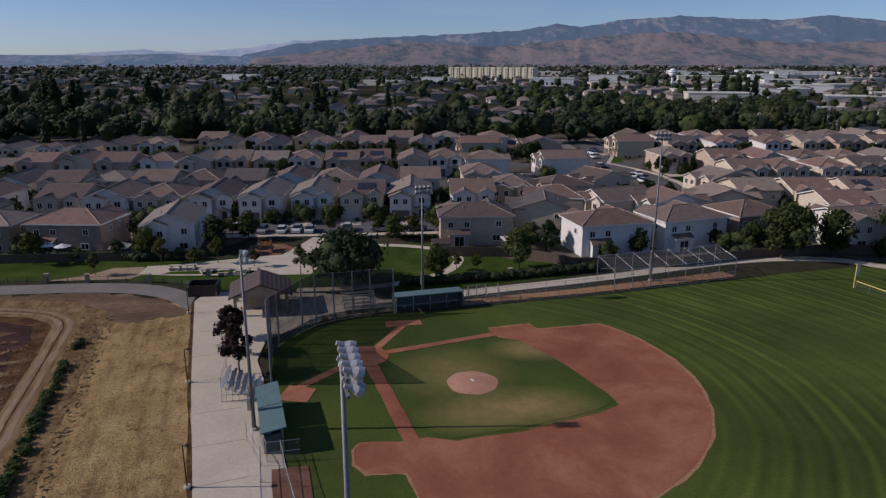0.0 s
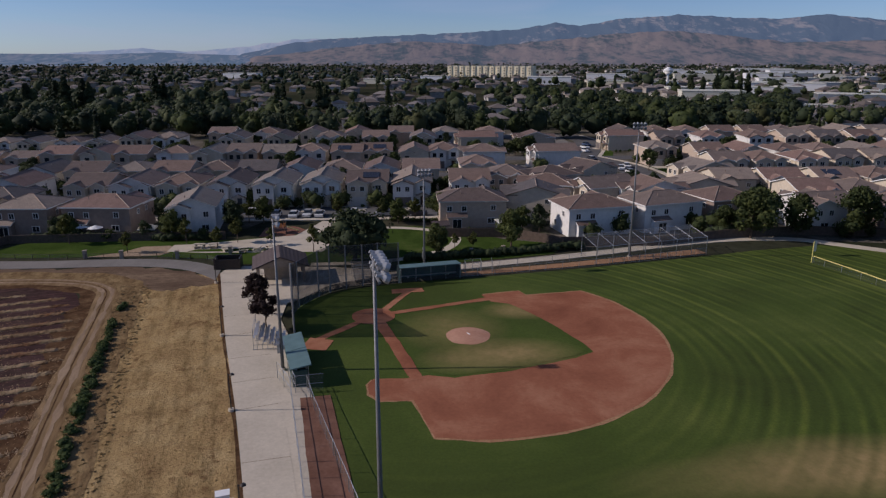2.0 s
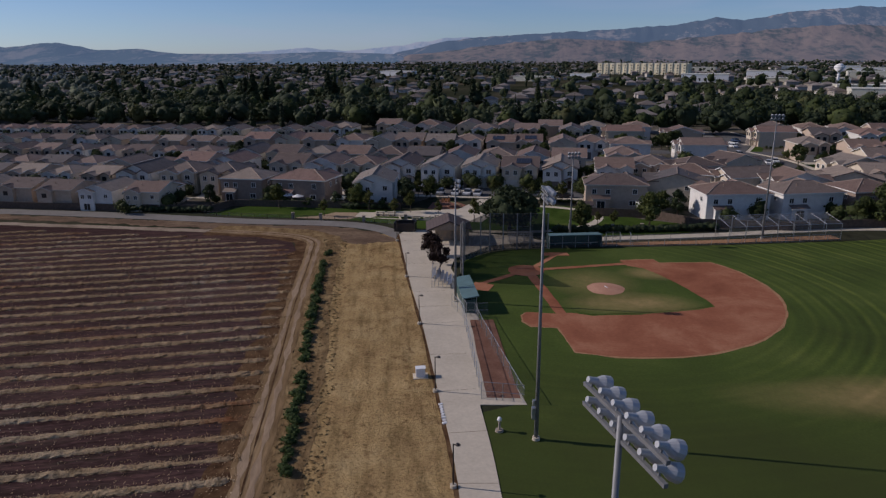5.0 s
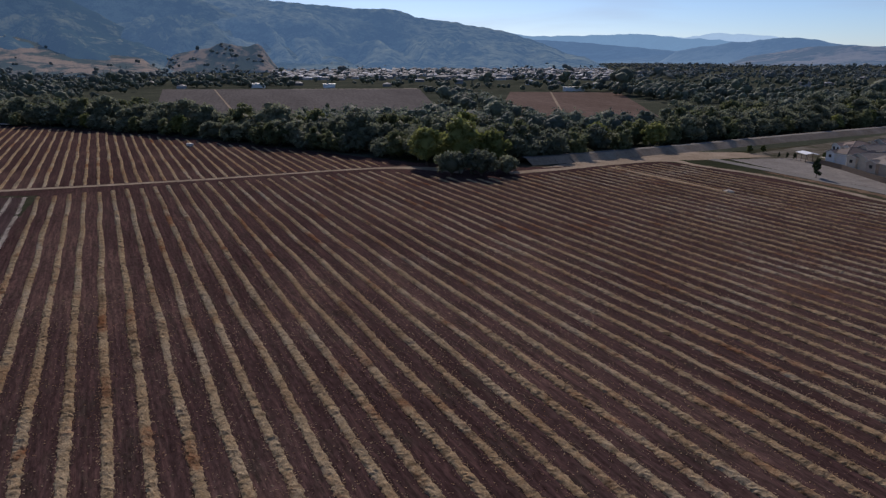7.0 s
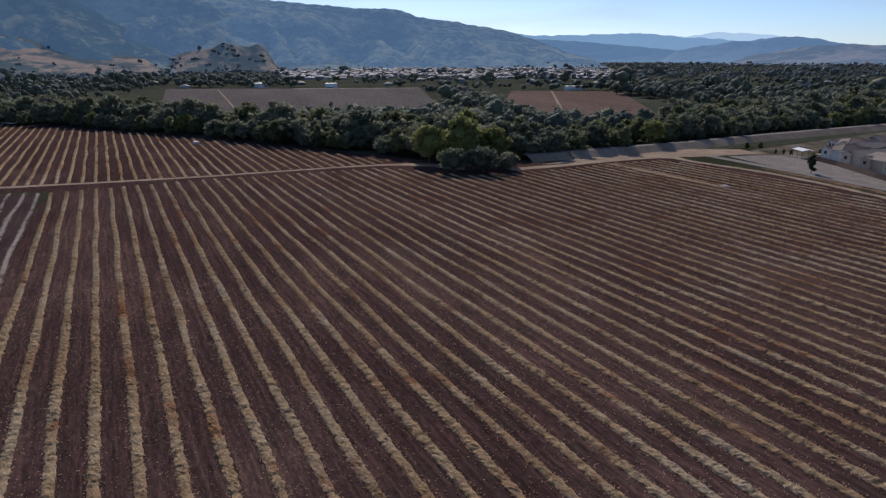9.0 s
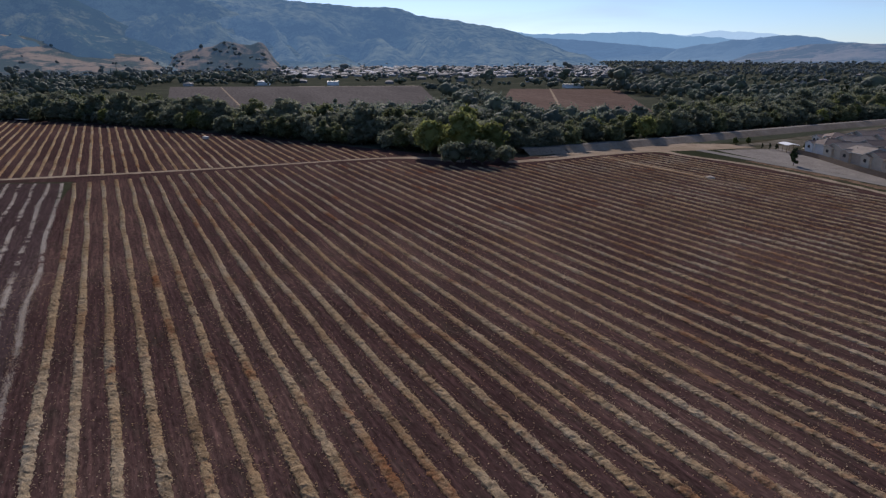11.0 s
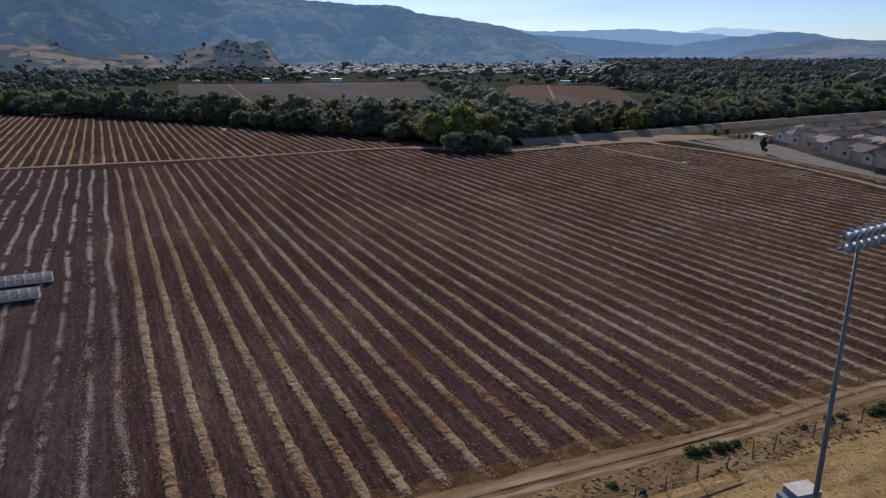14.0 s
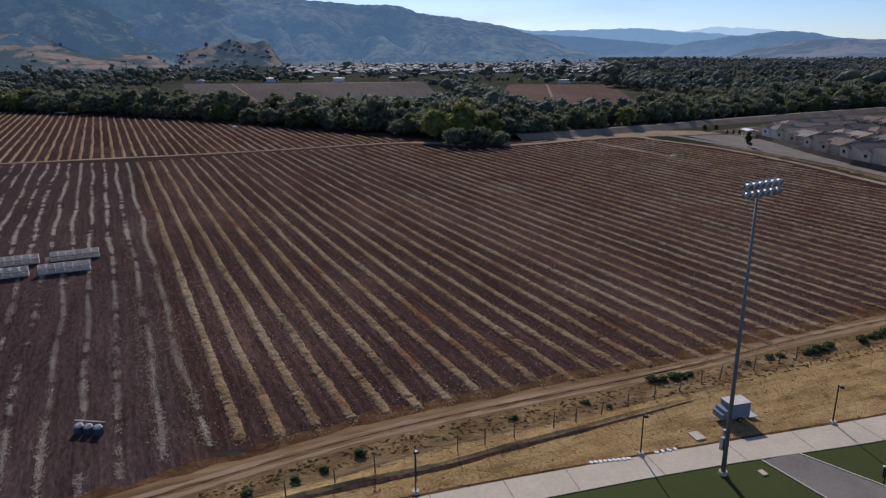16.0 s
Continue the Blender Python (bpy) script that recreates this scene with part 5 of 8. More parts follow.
def build_house(w, d, style, label, far=False, plain=False):
    """A two-storey stucco house on its ground centre, its front towards -y."""
    h = thing("house", label, "house", "tract houses")
    x0, x1, y0, y1, e = -w / 2, w / 2, -d / 2, d / 2, 5.5
    walls, roof, wing, rear, porch = Geo().box(0, 0, 0, w, d, e), Geo(), Geo(), Geo(), Geo()
    ov = 0.45
    rise = 0.36
    if style in ("hip", "hip_wide"):
        hip_roof(roof, x0 - ov, x1 + ov, y0 - ov, y1 + ov, e + 0.1, e + 0.1 + (min(w, d) / 2 + ov) * rise)
    elif style == "side":
        top = top_main = e + d / 2 * rise * 0.85
        gable_prism(walls, x0, x1, y0, y1, e, top, "x")
        gable_roof(roof, x0 - ov, x1 + ov, y0 - ov, y1 + ov, e + 0.08, top + 0.22, "x")
    else:
        top = top_main = e + w / 2 * rise * 1.1
        gable_prism(walls, x0, x1, y0, y1, e, top, "y")
        gable_roof(roof, x0 - ov, x1 + ov, y0 - ov, y1 + ov, e + 0.08, top + 0.22, "y")
    # front wing with the garage
    gw, gx = w * 0.52, x0 + w * 0.27
    wing_y = y0 - 1.6
    if style == "hip_wide":
        walls.box(gx, y0 - 0.8, 0, gw, 1.6, 2.9)
        hip_roof(wing, gx - gw / 2 - ov, gx + gw / 2 + ov, wing_y - ov, y0 + 1.2, 2.95, 3.9)
    else:
        walls.box(gx, y0 - 0.8, 0, gw, 1.6, e - 0.3)
        top = e - 0.3 + gw / 2 * 0.4
        gable_prism(walls, gx - gw / 2, gx + gw / 2, wing_y, y0 + gw * 0.3, e - 0.3, top, "y")
        gable_roof(wing, gx - gw / 2 - 0.35, gx + gw / 2 + 0.35, wing_y - 0.4, y0 + gw * 0.5, e - 0.22, top + 0.2, "y")
        bw, bx = w * 0.34, x1 - w * 0.2
        walls.box(bx, y0 - 0.4, 2.7, bw, 0.8, e - 2.8)
        btop = e - 0.1 + bw / 2 * 0.5
        gable_prism(walls, bx - bw / 2, bx + bw / 2, y0 - 0.8, y0 + bw * 0.4, e - 0.1, btop, "y")
        gable_roof(roof, bx - bw / 2 - 0.3, bx + bw / 2 + 0.3, y0 - 1.15, y0 + bw * 0.6, e - 0.02, btop + 0.2, "y")
    # cross gable over the rear rooms
    rw, rx = w * 0.46, x1 - w * 0.25
    rtop, ry = e - 0.1 + rw / 2 * 0.42, y1 if plain else y1 + 1.0
    if plain:
        # a one-storey bay with a lean-to roof
        walls.box(rx, y1 + 0.6, 0, rw * 0.6, 1.2, 2.5)
        rear.extrude_x([(y1, 3.2), (y1 + 1.5, 2.55), (y1 + 1.5, 2.4), (y1, 3.0)], rx - rw * 0.34, rx + rw * 0.34)
    else:
        walls.box(rx, y1 + 0.5, 0, rw, 1.0, e - 0.1)
        gable_prism(walls, rx - rw / 2, rx + rw / 2, y1 - rw * 0.3, y1 + 1.0, e - 0.1, rtop, "y")
        gable_roof(rear, rx - rw / 2 - 0.35, rx + rw / 2 + 0.35, y1 - rw * 0.5, y1 + 1.4, e - 0.02, rtop + 0.2, "y")
    # porch
    px = x1 - w * 0.22
    walls.box(px - 1.1, y0 - 1.3, 0, 0.25, 0.25, 2.5).box(px + 1.1, y0 - 1.3, 0, 0.25, 0.25, 2.5)
    gable_roof(porch, px - 1.6, px + 1.6, y0 - 1.7, y0 + 0.1, 2.6, 3.3, "y", 0.15)
    part("wall", walls, M_STUCCO, h)
    roof_part("roof", roof, h, "tiled main roof")
    for nm, g in (("garage_roof", wing), ("rear_roof", rear), ("porch_roof", porch)):
        roof_part(nm, g, h)
    cap = Geo()
    if style in ("hip", "hip_wide"):
        zr = e + 0.1 + (min(w, d) / 2 + ov) * rise
        a, b = ((x0 - ov + (d / 2 + ov), 0, zr), (x1 + ov - (d / 2 + ov), 0, zr)) if w >= d else ((0, y0 + w / 2, zr), (0, y1 - w / 2, zr))
        ends = ((x0 - ov, y0 - ov, a), (x0 - ov, y1 + ov, a if w >= d else b), (x1 + ov, y0 - ov, b if w >= d else a), (x1 + ov, y1 + ov, b))
        cap.tube(a, b, 0.11, 0.11, 6)
        for ex, ey, q in ends:
            cap.tube((ex, ey, e + 0.12), q, 0.1, 0.1, 6)
    elif style == "side":
        cap.tube((x0 - ov, 0, top_main + 0.22), (x1 + ov, 0, top_main + 0.22), 0.11, 0.11, 6)
    else:
        cap.tube((0, y0 - ov, top_main + 0.22), (0, y1 + ov, top_main + 0.22), 0.11, 0.11, 6)
    if not plain:
        cap.tube((rx, y1 - rw * 0.3, rtop + 0.2), (rx, y1 + 1.4, rtop + 0.2), 0.1, 0.1, 6)
    if style != "hip_wide":
        cap.tube((gx, y0 + gw * 0.3, top + 0.2), (gx, wing_y - 0.4, top + 0.2), 0.1, 0.1, 6)
    for vx, vy in ((0.18 * w, 0.22 * d), (-0.2 * w, 0.16 * d)):
        cap.tube((vx, vy, e + 0.6), (vx, vy, e + 1.75), 0.09, 0.09, 6)
    part("ridge_tiles", cap, M_RIDGE, h, "paler ridge tiles")
    gd = Geo().box(gx, wing_y - 0.02, 0.05, gw * 0.82, 0.08, 2.25)
    for i in range(1, 4):
        gd.box(gx, wing_y - 0.07, 0.05 + i * 0.56, gw * 0.8, 0.05, 0.04)
    part("garage_door", gd, M_GARAGE, h, "panelled garage door")
    part("front_door", Geo().box(px, y0 - 0.02, 0.1, 1.0, 0.1, 2.1), M_DOOR, h)
    part("driveway", Geo().box(gx, wing_y - 2.4, 0.0, gw * 0.9, 4.6, 0.09), M_CONC, h, "concrete driveway")
    window(h, gx - gw * 0.22, wing_y, 3.5, 1.1, 1.3, 0, not far)
    window(h, gx + gw * 0.22, wing_y, 3.5, 1.1, 1.3, 0, not far)
    window(h, px, y0 if style == "hip_wide" else y0 - 0.8, 3.6, 1.4, 1.3, 0, not far)
    if far:
        window(h, rx, ry, 3.4, 1.3, 1.2, 180, False)
        return h
    window(h, rx - rw * 0.24, ry, 3.4, 1.1, 1.2, 180)
    window(h, rx + rw * 0.24, ry, 3.4, 1.1, 1.2, 180)
    window(h, -0.3 * w, y1, 3.5, 1.1, 1.2, 180)
    window(h, -0.27 * w, y1, 0.9, 1.5, 1.2, 180)
    window(h, rx, y1 + (1.2 if plain else 1.0), 0.1, 1.9, 2.05, 180)
    window(h, x0, 0.12 * d, 3.6, 1.0, 1.1, -90)
    window(h, x0, -0.25 * d, 3.6, 0.8, 1.1, -90)
    window(h, x1, 0.2 * d, 3.6, 1.0, 1.1, 90)
    window(h, x1, -0.2 * d, 1.2, 1.0, 1.1, 90)
    return h


HOUSES = [build_house(9.2, 11.5, "side", "two-storey stucco house with a gabled tile roof"),
          build_house(9.4, 11.0, "hip", "two-storey stucco house with a tiled hip roof"),
          build_house(8.8, 12.5, "front", "two-storey stucco house with a front-facing gable"),
          build_house(10.6, 9.6, "hip_wide", "broad two-storey stucco house with a low hip roof", plain=True),
          build_house(13.4, 9.0, "hip", "long two-storey stucco house with a tiled hip roof", plain=True),
          build_house(11.5, 9.5, "side", "wide two-storey stucco house with a gabled tile roof")]
HOUSES += [build_house(9.2, 11.5, "side", "two-storey stucco house with a gabled tile roof", True),
           build_house(9.4, 11.0, "hip", "two-storey stucco house with a tiled hip roof", True),
           build_house(8.8, 12.5, "front", "two-storey stucco house with a front-facing gable", True)]
used_house = set()
house_spots = []
rh = random.Random(21)


def set_house(k, x, y, turn):
    m = pose(x, y, 0.0, 0, 0, turn)
    house_spots.append((x, y))
    if k in used_house:
        return copy_thing(HOUSES[k], m)
    used_house.add(k)
    HOUSES[k].matrix_basis = m
    return HOUSES[k]


PAINTS = {"white": plain_mat("white_stucco", (0.66, 0.645, 0.61), 0.9, vary=0.1, scale=1.2), "cream": plain_mat("cream_stucco", (0.56, 0.48, 0.37), 0.9, vary=0.12, scale=1.2),
          "tan": plain_mat("tan_stucco", (0.46, 0.365, 0.28), 0.9, vary=0.12, scale=1.2), "brown": plain_mat("brown_stucco", (0.27, 0.205, 0.165), 0.9, vary=0.14, scale=1.2)}


def wall_paint(house, paint):
    """Gives one house its own wall colour."""
    for c in house.children:
        if paint and c.name.split(".")[0] == "wall":
            c.material_slots[0].link = "OBJECT"
            c.material_slots[0].material = PAINTS[paint]


# Houses that back on to the park and the road: kind, place, turn (0: front to -y, 180: front to +y).
for k, x, y, a, paint in ((3, -78.0, 121.5, 178, "brown"), (4, -63.6, 121.6, 175, "brown"), (2, -46.4, 122.6, 188, "white"), (4, 9.2, 124.6, 181, "tan"), (0, 23.6, 130.5, 262, "cream"), (4, 32.5, 117.3, 191.8, "white"), (4, 47.6, 120.6, 196.6, "white"), (3, 61.4, 124.2, 196, ""), (5, 79.5, 119.0, 190, ""), (4, 94.0, 116.0, 185, ""), (5, 109.0, 112.0, 186, ""), (1, 28.6, 142.0, 255, "cream"),
                         (8, 20.4, 238.0, 272, "cream"), (6, 41.5, 237.0, 272, "tan"), (7, 18.9, 199.0, 270, "white"), (7, 14.8, 174.0, 0, "cream"), (8, 41.4, 199.0, 275, "white"), (0, 10.6, 150.0, 0, "white"), (1, 20.8, 156.0, 350, "tan"), (1, 31.5, 154.5, 290, "cream"), (0, 43.0, 163.5, 300, "cream"), (2, 40.6, 138.6, 290, "cream"), (0, 50.6, 135.4, 282, "white"), (0, 63.0, 139.0, 270, "cream"), (0, 73.6, 163.0, 285, "cream"), (8, 75.0, 241.0, 275, "cream"), (6, 90.0, 235.5, 0, ""), (7, 106.0, 236.5, 0, "white"), (7, 76.0, 206.0, 5, "tan"), (6, 89.5, 200.0, 0, "")):
    wall_paint(set_house(k, x, y, a), paint)
# Rows along the streets: first x, step, count, y, slope, turn, wobble.
for x0, step, n, y, slope, turn in (
        (-205.0, 10.9, 6, 115.6, -0.13, 182), (-139.6, 10.9, 7, 108.8, 0.0, 182), (-222.0, 11.2, 13, 129.5, 0.0, 0), (-226.0, 11.0, 13, 147.0, 0.0, 180),
        (-87.0, 10.45, 13, 147.2, 0.02, 0), (-96.5, 10.7, 12, 165.5, 0.02, 180),
        (-240.0, 11.3, 13, 172.0, 0.0, 0), (-232.0, 11.2, 15, 199.0, 0.0, 180), (-262.0, 11.4, 16, 232.0, 0.05, 0),
        (-64.0, 20.5, 4, 199.5, 0.01, 180), (-55.0, 20.5, 4, 203.0, 0.01, 0),
        (-84.0, 17.0, 8, 240.5, 0.0, 0), (-75.0, 17.0, 7, 256.0, 0.0, 180),
        (74.0, 12.6, 12, 238.5, -0.02, 0), (80.0, 12.6, 12, 256.0, -0.02, 180), (101.5, 12.0, 6, 198.5, -0.06, 180),
        (86.0, 12.0, 10, 178.5, 0.1, 0), (74.0, 12.2, 9, 149.0, 0.02, 180), (85.0, 11.4, 8, 132.5, -0.02, 0),
        (124.0, 12.0, 7, 111.0, -0.1, 184)):
    for i in range(n):
        x = x0 + step * i + rh.uniform(-0.5, 0.5)
        yy = y + slope * (x - x0) + rh.uniform(-0.8, 0.8)
        if any(abs(x - u) < 8.6 and abs(yy - v) < 12.5 for u, v in house_spots):
            continue
        kk = rh.choice((0, 0, 1, 2, 2, 1)) + (6 if yy > 190 or x < -110 or x > 140 else 0)
        ob = set_house(kk, x, yy, turn + rh.uniform(-1.5, 1.5))
        if kk % 6 == 0 and i % 5 == 2 and -115 < x < 140 and turn in (0, 180):
            side = 1 if turn == 180 else -1
            for c in range(3):
                g = Geo().box(-1.65 + c * 1.3, 0, 0, 1.26, 2.9, 0.05)
                part("solar_panel", g.moved(pose(1.2, side * 3.0, 6.68, -17.0 * side, 0, 0)), M_PVROOF, ob, "dark solar panel")
        if x < -110 or (x < -84 and y < 110):
            ob.scale = (0.88, 0.88, 0.8)

# garden walls behind the houses on the park and road side
def wall_run(name, pts, h, t, material, label, category):
    g = Geo()
    for a, b in zip(pts, pts[1:]):
        a, b = Vector(a), Vector(b)
        m = (a + b) / 2
        g.box(m.x, m.y, 0.0, (b - a).length + t, t, h, math.atan2(b.y - a.y, b.x - a.x))
    return solid(name, g, material, label, category, kind="structure")


wall_run("garden_wall", [(-212, 109.4), (-199, 108.6), (-177, 104.6), (-161, 102.8), (-147, 101.8), (-120, 102.0), (-100, 103.0), (-80, 105), (-78, 111.5), (-52, 112.6), (-38.5, 113.0)], 1.6, 0.15, M_BOARD, "brown board fence behind the gardens", "fence")
wall_run("garden_wall", [(2.5, 113.0), (16, 112.2), (24.5, 105.4), (41, 104.8), (56, 109.4), (72, 112.0), (90, 109), (118, 103)], 1.8, 0.15, M_BOARD, "brown board fence behind the gardens", "fence")

# ---- cars ----
def build_car():
    c = thing("car", "parked car on the street", "car", "parked cars")
    prof = [(-2.2, 0.35), (-2.25, 0.75), (-2.1, 0.92), (-1.0, 1.0), (1.2, 1.0), (2.1, 0.95), (2.25, 0.8), (2.2, 0.35)]
    part("body", Geo().extrude_x(prof, -0.88, 0.88), M_CARS, c)
    g = Geo()
    lo = [(-0.8, -1.05, 0.99), (0.8, -1.05, 0.99), (0.8, 1.85, 0.99), (-0.8, 1.85, 0.99)]
    hi = [(-0.66, -0.35, 1.45), (0.66, -0.35, 1.45), (0.66, 1.35, 1.45), (-0.66, 1.35, 1.45)]
    g.add(lo + hi, [(3, 2, 1, 0), (4, 5, 6, 7), (0, 1, 5, 4), (1, 2, 6, 5), (2, 3, 7, 6), (3, 0, 4, 7)])
    part("window_band", g, M_GLASS, c, "dark glass cabin")
    part("roof", Geo().box(0, 0.5, 1.45, 1.3, 1.66, 0.05), M_CARS, c)
    for sx in (-0.82, 0.82):
        for sy in (-1.4, 1.4):
            w = part("wheel", Geo().tube((sx - 0.1, sy, 0.34), (sx + 0.1, sy, 0.34), 0.34, 0.34, 14), M_TYRE, c)
            part("rim", Geo().tube((sx - 0.11, sy, 0.34), (sx + 0.11, sy, 0.34), 0.2, 0.2, 10), M_STEEL, w)
    for sx in (-0.6, 0.6):
        part("headlight", Geo().box(sx, -2.22, 0.68, 0.4, 0.1, 0.16), M_LENS, c)
    return c


car = build_car()
spots = [(-32.4, 131.2, 0), (-28.6, 131.4, 180), (-25.7, 131.6, 0), (-23.1, 131.6, 180), (-15.8, 132.2, 0), (-8.8, 131.4, 90), (-2.0, 131.8, 90), (-35.0, 145.2, 176), (18.0, 141.0, 50), (60.5, 178.0, 8), (61.5, 184.0, 5), (61.0, 192.0, -8), (52.0, 268.0, 80), (55.0, 274.0, 80), (46.0, 272.0, 80), (-37.5, 134.0, 88), (-66.0, 131.0, 90), (12.5, 141.5, 70), (47.0, 156.0, 40), (64.0, 196.0, -6), (57.0, 212.0, 15), (62.0, 242.0, 18), (64.5, 250.0, 16), (59.5, 233.0, 18)]
car.matrix_basis = pose(spots[0][0], spots[0][1], 0.06, 0, 0, spots[0][2])
for x, y, a in spots[1:]:
    copy_thing(car, pose(x, y, 0.06, 0, 0, a))


# ---- trees ----


def ico_base():
    bm = bmesh.new()
    bmesh.ops.create_icosphere(bm, subdivisions=1, radius=1.0)
    v = np.array([p.co[:] for p in bm.verts])
    f = np.array([[q.index for q in p.verts] for p in bm.faces])
    bm.free()
    return v, f


ICO_V, ICO_F = ico_base()


class Leaves:
    """Arrays of clumps and leaf sprays, joined into one mesh."""

    def __init__(self, seed):
        self.r = np.random.RandomState(seed)
        self.v, self.f3, self.f4, self.n = [], [], [], 0

    def blob(self, c, rad, squash=0.8, rough=0.28):
        v = ICO_V * (1 + self.r.uniform(-rough, rough, (len(ICO_V), 1))) * rad
        v[:, 2] *= squash
        a = self.r.uniform(0, 6.28)
        x = v[:, 0] * math.cos(a) - v[:, 1] * math.sin(a)
        y = v[:, 0] * math.sin(a) + v[:, 1] * math.cos(a)
        self.v.append(np.stack([x, y, v[:, 2]], 1) + np.asarray(c))
        self.f3.append(ICO_F + self.n)
        self.n += len(v)

    def sprays(self, c, rad, count, size, squash=0.85):
        """Small tilted leaf sprays on a ball's outer shell."""
        r = self.r
        d = r.normal(size=(count, 3))
        d /= np.linalg.norm(d, axis=1, keepdims=True)
        p = np.asarray(c) + d * rad * r.uniform(0.75, 1.2, (count, 1)) * np.array([1, 1, squash])
        nrm = d + r.normal(size=(count, 3)) * 0.7
        nrm /= np.linalg.norm(nrm, axis=1, keepdims=True)
        u = np.cross(nrm, r.normal(size=(count, 3)))
        u /= np.linalg.norm(u, axis=1, keepdims=True) + 1e-9
        w = np.cross(nrm, u)
        s = size * r.uniform(0.6, 1.4, (count, 1))
        u, w = u * s, w * s * r.uniform(0.5, 0.9, (count, 1))
        quad = np.stack([p - u, p - w * 0.9, p + u, p + w], 1).reshape(-1, 3)
        self.v.append(quad)
        k = np.arange(count)[:, None] * 4 + self.n
        self.f4.append(np.concatenate([k, k + 1, k + 2, k + 3], 1))
        self.n += count * 4

    def mesh(self, name, material):
        v = np.concatenate(self.v)
        faces = [tuple(q) for a in self.f3 for q in a.tolist()] + [tuple(q) for a in self.f4 for q in a.tolist()]
        return raw_mesh(name, v.tolist(), faces, material, True)


def crown_mesh(name, h, rx, base, seed, material, clumps=26, sprays=60, size=0.28, lean=0.0, conic=0.0):
    """A crown from base to h metres, of clumps at uneven distances from its axis."""
    L = Leaves(seed)
    r = L.r
    for i in range(clumps):
        u = r.uniform(0, 1) ** 0.8
        z = base + (h - base) * (0.08 + 0.86 * u)
        wide = math.sin(math.pi * min(1, max(0.05, u * 0.86 + 0.12))) ** 0.7
        if conic:
            wide = (1 - u) ** 0.8 * conic + (1 - conic) * wide
        a = r.uniform(0, 6.28)
        q = rx * wide * r.uniform(0.25, 0.82)
        rad = rx * r.uniform(0.22, 0.42) * (0.6 + 0.5 * wide)
        c = (q * math.cos(a) + lean * u, q * math.sin(a), z)
        L.blob(c, rad * 0.7)
        L.sprays(c, rad, sprays, size)
    return L.mesh(name, material)


def dome_mesh(name, h, rx, seed, material, clumps, sprays, size):
    """A broad rounded crown that reaches almost to the ground: clumps over a lopsided dome."""
    L = Leaves(seed)
    r = L.r
    L.blob((0, 0, h * 0.42), rx * 0.62, h * 0.36 / (rx * 0.62), 0.2)
    for i in range(clumps):
        a, u = r.uniform(0, 6.28), r.uniform(-0.75, 1.0)
        q = math.sqrt(1 - u * u * 0.96)
        k = r.uniform(0.66, 0.9) * (1 + 0.14 * math.sin(a * 2 + seed))
        rad = rx * r.uniform(0.2, 0.34)
        c = (rx * q * k * math.cos(a), rx * q * k * math.sin(a), max(rad * 0.6, h * (0.47 + 0.43 * u * k)))
        L.blob(c, rad * 0.74, 0.8)
        L.sprays(c, rad, sprays, size)
    return L.mesh(name, material)


def build_dome_tree(name, label, h, rx, r, seed, leaf, group, clumps=40, sprays=36, size=0.5):
    t = thing(name, label, "tree", group)
    part("trunk", trunk_geo(h * 0.8, r, h * 0.15, rx, seed), M_BARK, t)
    part("crown", dome_mesh("crown", h, rx, seed, leaf, clumps, sprays, size), leaf, t)
    return t


def trunk_geo(h, r, base, rx, seed):
    rr = random.Random(seed)
    g = Geo().tube((0, 0, -0.1), (rr.uniform(-0.1, 0.1), rr.uniform(-0.1, 0.1), base * 1.1), r * 1.25, r * 0.8, 8)
    g.tube((0, 0, base), (rr.uniform(-0.3, 0.3), rr.uniform(-0.3, 0.3), h * 0.8), r * 0.8, r * 0.2, 7)
    for i in range(6):
        a = i * 1.05 + rr.uniform(-0.3, 0.3)
        z0 = base + (h - base) * rr.uniform(0.0, 0.35)
        q = rx * rr.uniform(0.45, 0.75)
        g.tube((0, 0, z0), (q * math.cos(a), q * math.sin(a), z0 + (h - base) * rr.uniform(0.2, 0.4)), r * 0.45, r * 0.12, 6)
    return g


def build_tree(name, label, h, rx, base, r, seed, leaf, group="", clumps=26, sprays=60, size=0.28, conic=0.0):
    t = thing(name, label, "tree", group)
    part("trunk", Geo().tube((0, 0, -0.1), (0, 0, h * 0.8), r, r * 0.3, 8) if conic else trunk_geo(h, r, base, rx, seed), M_BARK, t)
    part("crown", crown_mesh("crown", h, rx, base, seed, leaf, clumps, sprays, size, 0.0, conic), leaf, t)
    return t


def set_trees(proto, spots, rng):
    first = True
    for x, y, s in spots:
        m = pose(x, y, 0.0, 0, 0, rng.uniform(0, 360)) @ Matrix.Scale(s, 4)
        if first:
            proto.matrix_basis = m
            first = False
        else:
            t = copy_thing(proto, pose(x, y, 0.0, 0, 0, rng.uniform(0, 360)))
            t.scale = (s, s, s)


